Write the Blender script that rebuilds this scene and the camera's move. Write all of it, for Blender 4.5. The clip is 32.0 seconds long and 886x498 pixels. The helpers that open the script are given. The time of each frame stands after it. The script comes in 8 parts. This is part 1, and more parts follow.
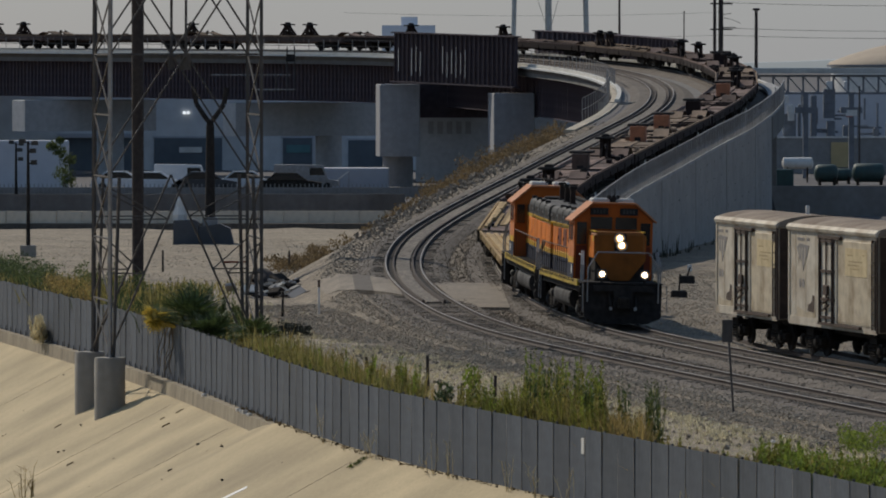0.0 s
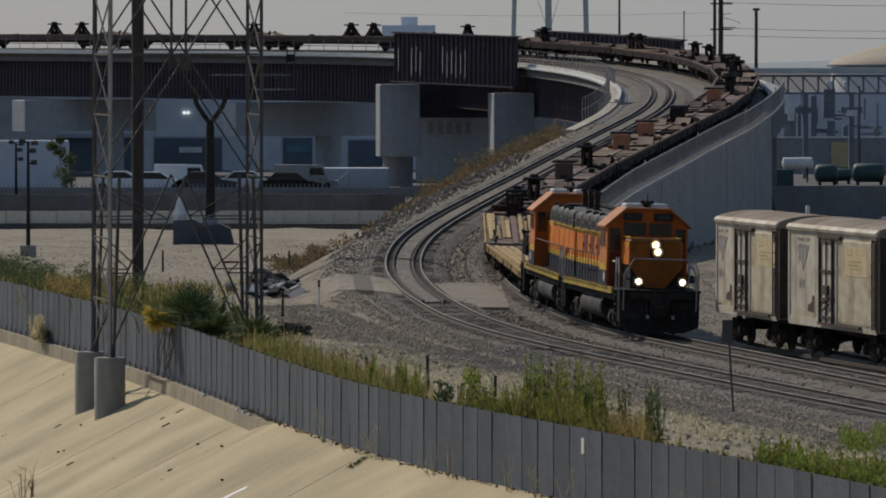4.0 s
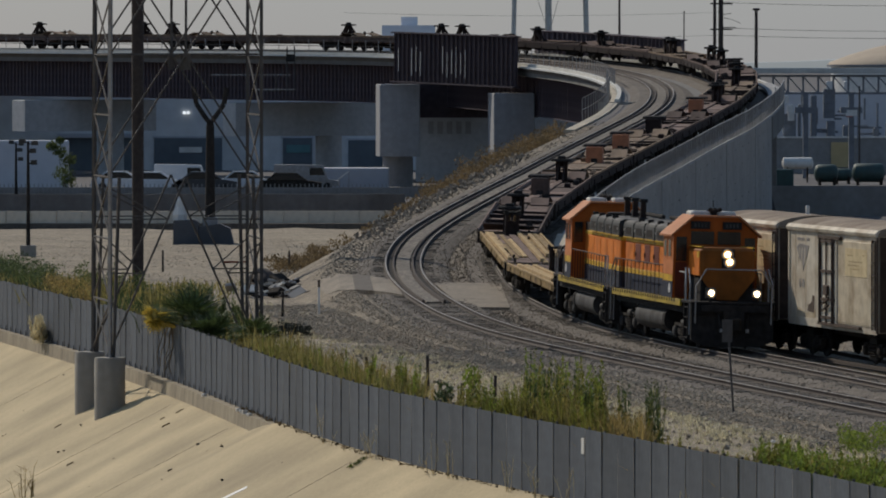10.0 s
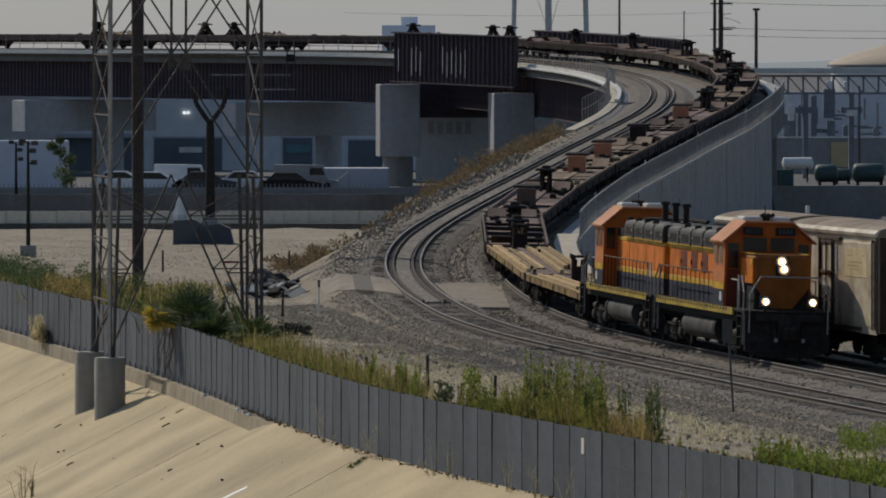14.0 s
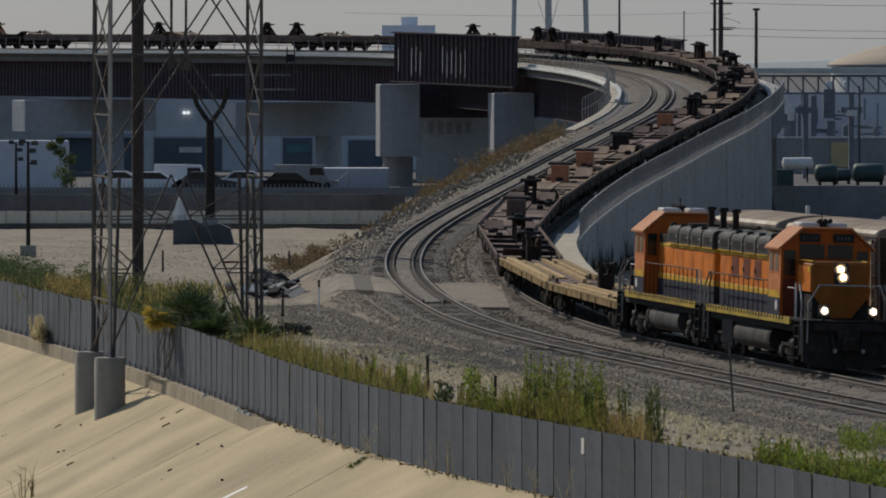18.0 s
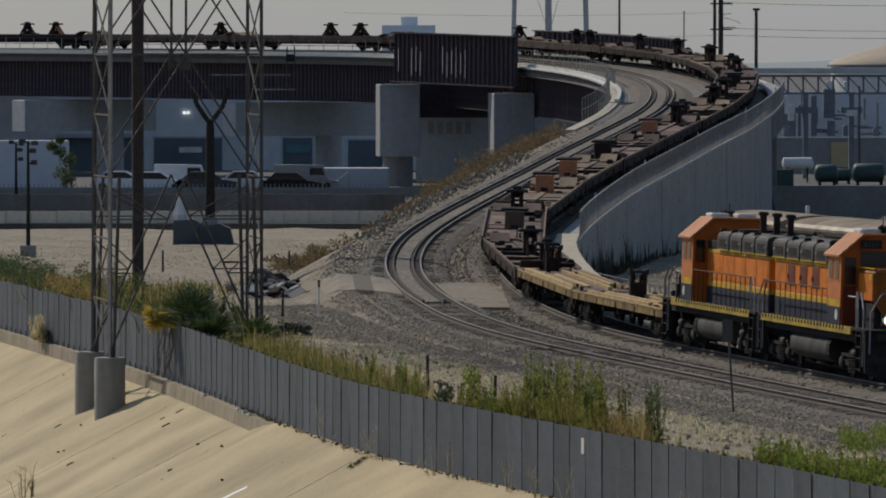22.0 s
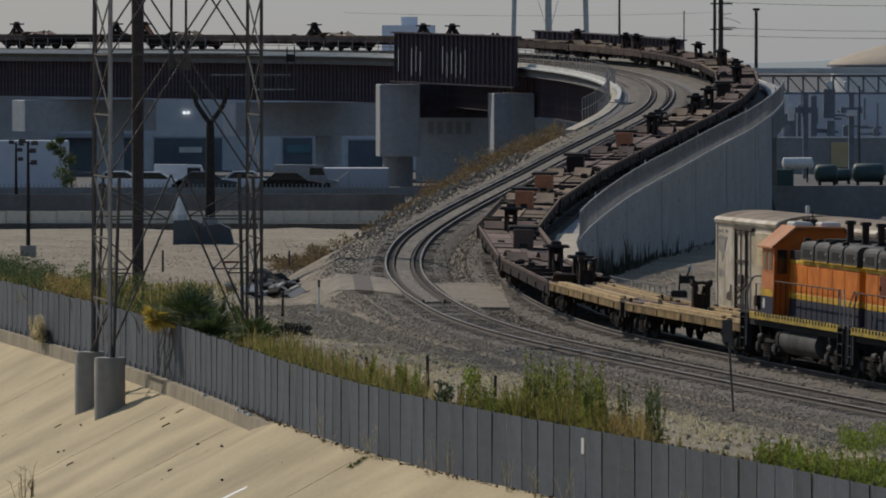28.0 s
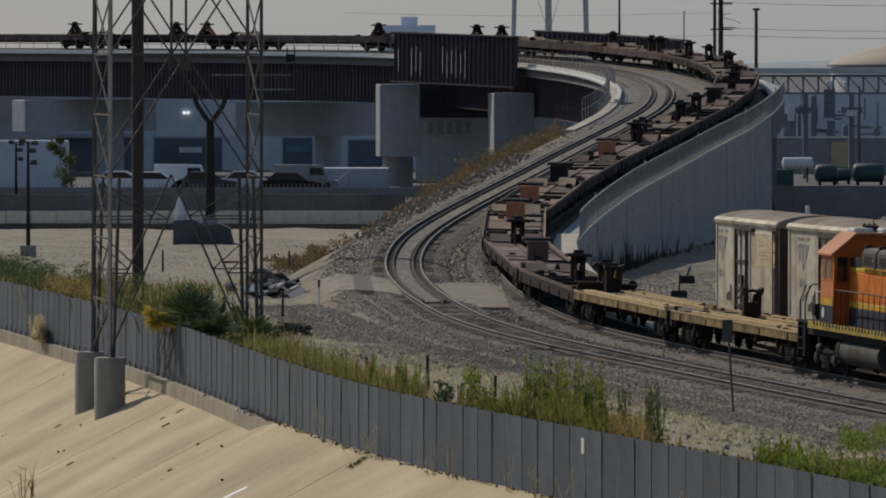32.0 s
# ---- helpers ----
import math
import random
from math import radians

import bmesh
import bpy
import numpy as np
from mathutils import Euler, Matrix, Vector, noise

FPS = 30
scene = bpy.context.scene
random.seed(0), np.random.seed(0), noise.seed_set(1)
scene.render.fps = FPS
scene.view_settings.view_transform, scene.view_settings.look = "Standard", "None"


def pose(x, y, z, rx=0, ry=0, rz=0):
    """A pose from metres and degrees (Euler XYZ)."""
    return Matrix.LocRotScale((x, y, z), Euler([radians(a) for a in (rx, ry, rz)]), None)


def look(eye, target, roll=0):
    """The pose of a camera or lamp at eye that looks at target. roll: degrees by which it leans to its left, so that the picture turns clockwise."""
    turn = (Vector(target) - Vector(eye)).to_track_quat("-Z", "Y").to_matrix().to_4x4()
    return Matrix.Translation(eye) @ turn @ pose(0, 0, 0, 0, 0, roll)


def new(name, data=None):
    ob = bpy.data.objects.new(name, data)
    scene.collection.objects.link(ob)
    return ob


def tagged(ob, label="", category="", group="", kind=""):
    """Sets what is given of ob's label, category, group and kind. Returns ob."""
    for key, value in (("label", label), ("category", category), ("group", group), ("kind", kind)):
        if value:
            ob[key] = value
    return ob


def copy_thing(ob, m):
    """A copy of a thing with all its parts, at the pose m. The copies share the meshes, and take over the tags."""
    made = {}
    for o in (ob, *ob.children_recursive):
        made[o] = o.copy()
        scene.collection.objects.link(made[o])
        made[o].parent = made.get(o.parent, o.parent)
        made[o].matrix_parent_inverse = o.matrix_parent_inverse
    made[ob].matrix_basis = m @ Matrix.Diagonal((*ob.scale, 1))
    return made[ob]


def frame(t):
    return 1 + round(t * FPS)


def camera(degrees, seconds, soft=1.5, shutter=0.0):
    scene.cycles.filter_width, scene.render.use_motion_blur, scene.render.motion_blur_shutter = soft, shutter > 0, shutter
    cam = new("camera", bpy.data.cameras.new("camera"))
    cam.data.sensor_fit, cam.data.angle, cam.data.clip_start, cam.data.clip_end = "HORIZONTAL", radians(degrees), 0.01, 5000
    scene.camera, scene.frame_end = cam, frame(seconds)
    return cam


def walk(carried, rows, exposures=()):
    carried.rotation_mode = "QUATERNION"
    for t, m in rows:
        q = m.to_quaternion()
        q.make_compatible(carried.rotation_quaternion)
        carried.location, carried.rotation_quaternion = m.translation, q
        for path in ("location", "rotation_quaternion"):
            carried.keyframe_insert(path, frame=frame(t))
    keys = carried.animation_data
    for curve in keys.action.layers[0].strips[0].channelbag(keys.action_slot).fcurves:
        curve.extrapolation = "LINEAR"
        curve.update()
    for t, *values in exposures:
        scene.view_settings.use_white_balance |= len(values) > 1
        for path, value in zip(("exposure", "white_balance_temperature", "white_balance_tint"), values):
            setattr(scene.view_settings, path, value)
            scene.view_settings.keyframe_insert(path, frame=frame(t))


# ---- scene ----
# ---------------------------------------------------------------- camera
EYE = (0.0, 0.0, 10.0)
cam = camera(6.902, 32.0, soft=1.9)
VIEW = pose(*EYE, 90 - 1.529, 0, 0)
walk(cam, [(0.0, VIEW), (32.0, VIEW)], exposures=[(0.0, -0.77), (32.0, -0.77)])

# ---------------------------------------------------------------- world and sun
SUN_ELEV, SUN_AZ = radians(38), radians(-36)      # azimuth from +y (away from the camera), negative to the left
world = bpy.data.worlds.new("world")
scene.world = world
world.use_nodes = True
wn = world.node_tree.nodes
sky = wn.new("ShaderNodeTexSky")
sky.sky_type = "NISHITA"
sky.sun_disc = False
sky.sun_elevation, sky.sun_rotation = SUN_ELEV, SUN_AZ
sky.air_density, sky.dust_density, sky.ozone_density = 1.0, 0.4, 1.0
wn["Background"].inputs["Strength"].default_value = 0.0475
haze_tint = wn.new("ShaderNodeVectorMath")          # an even summer haze on top of the clear sky
haze_tint.operation = "ADD"
haze_tint.inputs[1].default_value = (2.65, 4.25, 7.0)
world.node_tree.links.new(sky.outputs[0], haze_tint.inputs[0])
world.node_tree.links.new(haze_tint.outputs[0], wn["Background"].inputs["Color"])
sun_dir = Vector((math.sin(SUN_AZ) * math.cos(SUN_ELEV), math.cos(SUN_AZ) * math.cos(SUN_ELEV), math.sin(SUN_ELEV)))
sun_data = bpy.data.lights.new("sun", "SUN")
sun_data.energy, sun_data.angle, sun_data.color = 4.75, radians(0.6), (1.0, 0.905, 0.775)
sun = new("sun", sun_data)
sun.matrix_world = look(sun_dir * 300, (0, 0, 0))


# ---------------------------------------------------------------- materials
def material(name, base, rough=0.8, metal=0.0, vary=0.25, grain=8.0, stain=0.6, bump=0.15, second=None, amount=0.5,
             per_object=0.0, streak=False, island=0.0, through_light=0.0, gloss=0.5):
    """Base colour broken up at two scales, with fine relief; second: a stain colour in patches of the size 1/stain metres."""
    m = bpy.data.materials.new(name)
    m.use_nodes = True
    nt = m.node_tree
    n, link = nt.nodes, nt.links.new
    bsdf = n["Principled BSDF"]
    bsdf.inputs["Metallic"].default_value = metal
    bsdf.inputs["Specular IOR Level"].default_value = gloss
    tc = n.new("ShaderNodeTexCoord")
    src = tc.outputs["Object"]
    if streak:
        mp = n.new("ShaderNodeMapping")
        mp.inputs["Scale"].default_value = (1.0, 1.0, 0.12)
        link(src, mp.inputs[0])
        src = mp.outputs[0]
    fine = n.new("ShaderNodeTexNoise")
    fine.inputs["Scale"].default_value, fine.inputs["Detail"].default_value = grain, 6
    link(tc.outputs["Object"], fine.inputs["Vector"])
    big = n.new("ShaderNodeTexNoise")
    big.inputs["Scale"].default_value, big.inputs["Detail"].default_value = stain, 5
    big.inputs["Roughness"].default_value = 0.65
    link(src, big.inputs["Vector"])
    ramp = n.new("ShaderNodeMapRange")
    ramp.inputs["From Min"].default_value, ramp.inputs["From Max"].default_value = 0.3, 0.7
    ramp.inputs["To Min"].default_value, ramp.inputs["To Max"].default_value = 1 - vary, 1 + vary
    link(fine.outputs["Fac"], ramp.inputs["Value"])
    mix = n.new("ShaderNodeMix")
    mix.data_type = "RGBA"
    mix.inputs["A"].default_value = (*base, 1)
    mix.inputs["B"].default_value = (*(second or [c * 0.7 for c in base]), 1)
    mask = n.new("ShaderNodeMapRange")
    mask.inputs["From Min"].default_value, mask.inputs["From Max"].default_value = 0.42, 0.68
    mask.inputs["To Max"].default_value = amount
    link(big.outputs["Fac"], mask.inputs["Value"])
    link(mask.outputs[0], mix.inputs["Factor"])
    mul = n.new("ShaderNodeVectorMath")
    mul.operation = "SCALE"
    link(mix.outputs["Result"], mul.inputs[0])
    link(ramp.outputs[0], mul.inputs["Scale"])
    out = mul.outputs[0]
    if per_object or island:
        rnd = n.new("ShaderNodeMapRange")
        k = per_object or island
        rnd.inputs["To Min"].default_value, rnd.inputs["To Max"].default_value = 1 - k, 1 + k
        if per_object:
            link(n.new("ShaderNodeObjectInfo").outputs["Random"], rnd.inputs["Value"])
        else:
            link(n.new("ShaderNodeNewGeometry").outputs["Random Per Island"], rnd.inputs["Value"])
        mul2 = n.new("ShaderNodeVectorMath")
        mul2.operation = "SCALE"
        link(out, mul2.inputs[0])
        link(rnd.outputs[0], mul2.inputs["Scale"])
        out = mul2.outputs[0]
    link(out, bsdf.inputs["Base Color"])
    if through_light:
        tr, ms = n.new("ShaderNodeBsdfTranslucent"), n.new("ShaderNodeMixShader")
        link(out, tr.inputs["Color"])
        ms.inputs["Fac"].default_value = through_light
        link(bsdf.outputs[0], ms.inputs[1])
        link(tr.outputs[0], ms.inputs[2])
        link(ms.outputs[0], n["Material Output"].inputs["Surface"])
    rr = n.new("ShaderNodeMapRange")
    rr.inputs["To Min"].default_value, rr.inputs["To Max"].default_value = max(0.03, rough - 0.12), min(1, rough + 0.12)
    link(big.outputs["Fac"], rr.inputs["Value"])
    link(rr.outputs[0], bsdf.inputs["Roughness"])
    if bump:
        bp = n.new("ShaderNodeBump")
        bp.inputs["Strength"].default_value, bp.inputs["Distance"].default_value = bump, 0.05
        link(fine.outputs["Fac"], bp.inputs["Height"])
        link(bp.outputs[0], bsdf.inputs["Normal"])
    return m


def bank_material():
    """Sun-bleached slab concrete with dirt streaks that run down the slope and darker cracks."""
    m = bpy.data.materials.new("bank_concrete")
    m.use_nodes = True
    n, link = m.node_tree.nodes, m.node_tree.links.new
    bsdf = n["Principled BSDF"]
    bsdf.inputs["Roughness"].default_value = 0.92
    tc = n.new("ShaderNodeTexCoord")
    mp = n.new("ShaderNodeMapping")
    mp.inputs["Rotation"].default_value = (0, 0, radians(-16))
    mp.inputs["Scale"].default_value = (0.14, 0.21, 0.14)
    link(tc.outputs["Object"], mp.inputs[0])
    streaks = n.new("ShaderNodeTexNoise")
    streaks.inputs["Scale"].default_value, streaks.inputs["Detail"].default_value, streaks.inputs["Roughness"].default_value = 1.0, 9, 0.62
    link(mp.outputs[0], streaks.inputs["Vector"])
    patches = n.new("ShaderNodeTexNoise")
    patches.inputs["Scale"].default_value, patches.inputs["Detail"].default_value = 0.22, 6
    link(tc.outputs["Object"], patches.inputs["Vector"])
    grain = n.new("ShaderNodeTexNoise")
    grain.inputs["Scale"].default_value, grain.inputs["Detail"].default_value = 9.0, 5
    link(tc.outputs["Object"], grain.inputs["Vector"])
    ramp = n.new("ShaderNodeValToRGB")
    e = ramp.color_ramp.elements
    e[0].position, e[0].color = 0.25, (0.335, 0.264, 0.156, 1)
    e[1].position, e[1].color = 0.75, (0.505, 0.405, 0.238, 1)
    mid = ramp.color_ramp.elements.new(0.46)
    mid.color = (0.43, 0.346, 0.203, 1)
    link(streaks.outputs["Fac"], ramp.inputs[0])
    shade = n.new("ShaderNodeMapRange")
    shade.inputs["From Min"].default_value, shade.inputs["From Max"].default_value = 0.3, 0.7
    shade.inputs["To Min"].default_value, shade.inputs["To Max"].default_value = 0.74, 1.17
    link(patches.outputs["Fac"], shade.inputs["Value"])
    fine = n.new("ShaderNodeMapRange")
    fine.inputs["From Min"].default_value, fine.inputs["From Max"].default_value = 0.3, 0.7
    fine.inputs["To Min"].default_value, fine.inputs["To Max"].default_value = 0.9, 1.1
    link(grain.outputs["Fac"], fine.inputs["Value"])
    a, b = n.new("ShaderNodeVectorMath"), n.new("ShaderNodeVectorMath")
    a.operation = b.operation = "SCALE"
    link(ramp.outputs[0], a.inputs[0])
    link(shade.outputs[0], a.inputs["Scale"])
    link(a.outputs[0], b.inputs[0])
    link(fine.outputs[0], b.inputs["Scale"])
    link(b.outputs[0], bsdf.inputs["Base Color"])
    bp = n.new("ShaderNodeBump")
    bp.inputs["Strength"].default_value, bp.inputs["Distance"].default_value = 0.15, 0.05
    link(streaks.outputs["Fac"], bp.inputs["Height"])
    link(bp.outputs[0], bsdf.inputs["Normal"])
    return m


def glow(name, colour, strength):
    m = bpy.data.materials.new(name)
    m.use_nodes = True
    b = m.node_tree.nodes["Principled BSDF"]
    b.inputs["Base Color"].default_value = (0.02, 0.02, 0.02, 1)
    b.inputs["Emission Color"].default_value = (*colour, 1)
    b.inputs["Emission Strength"].default_value = strength
    return m


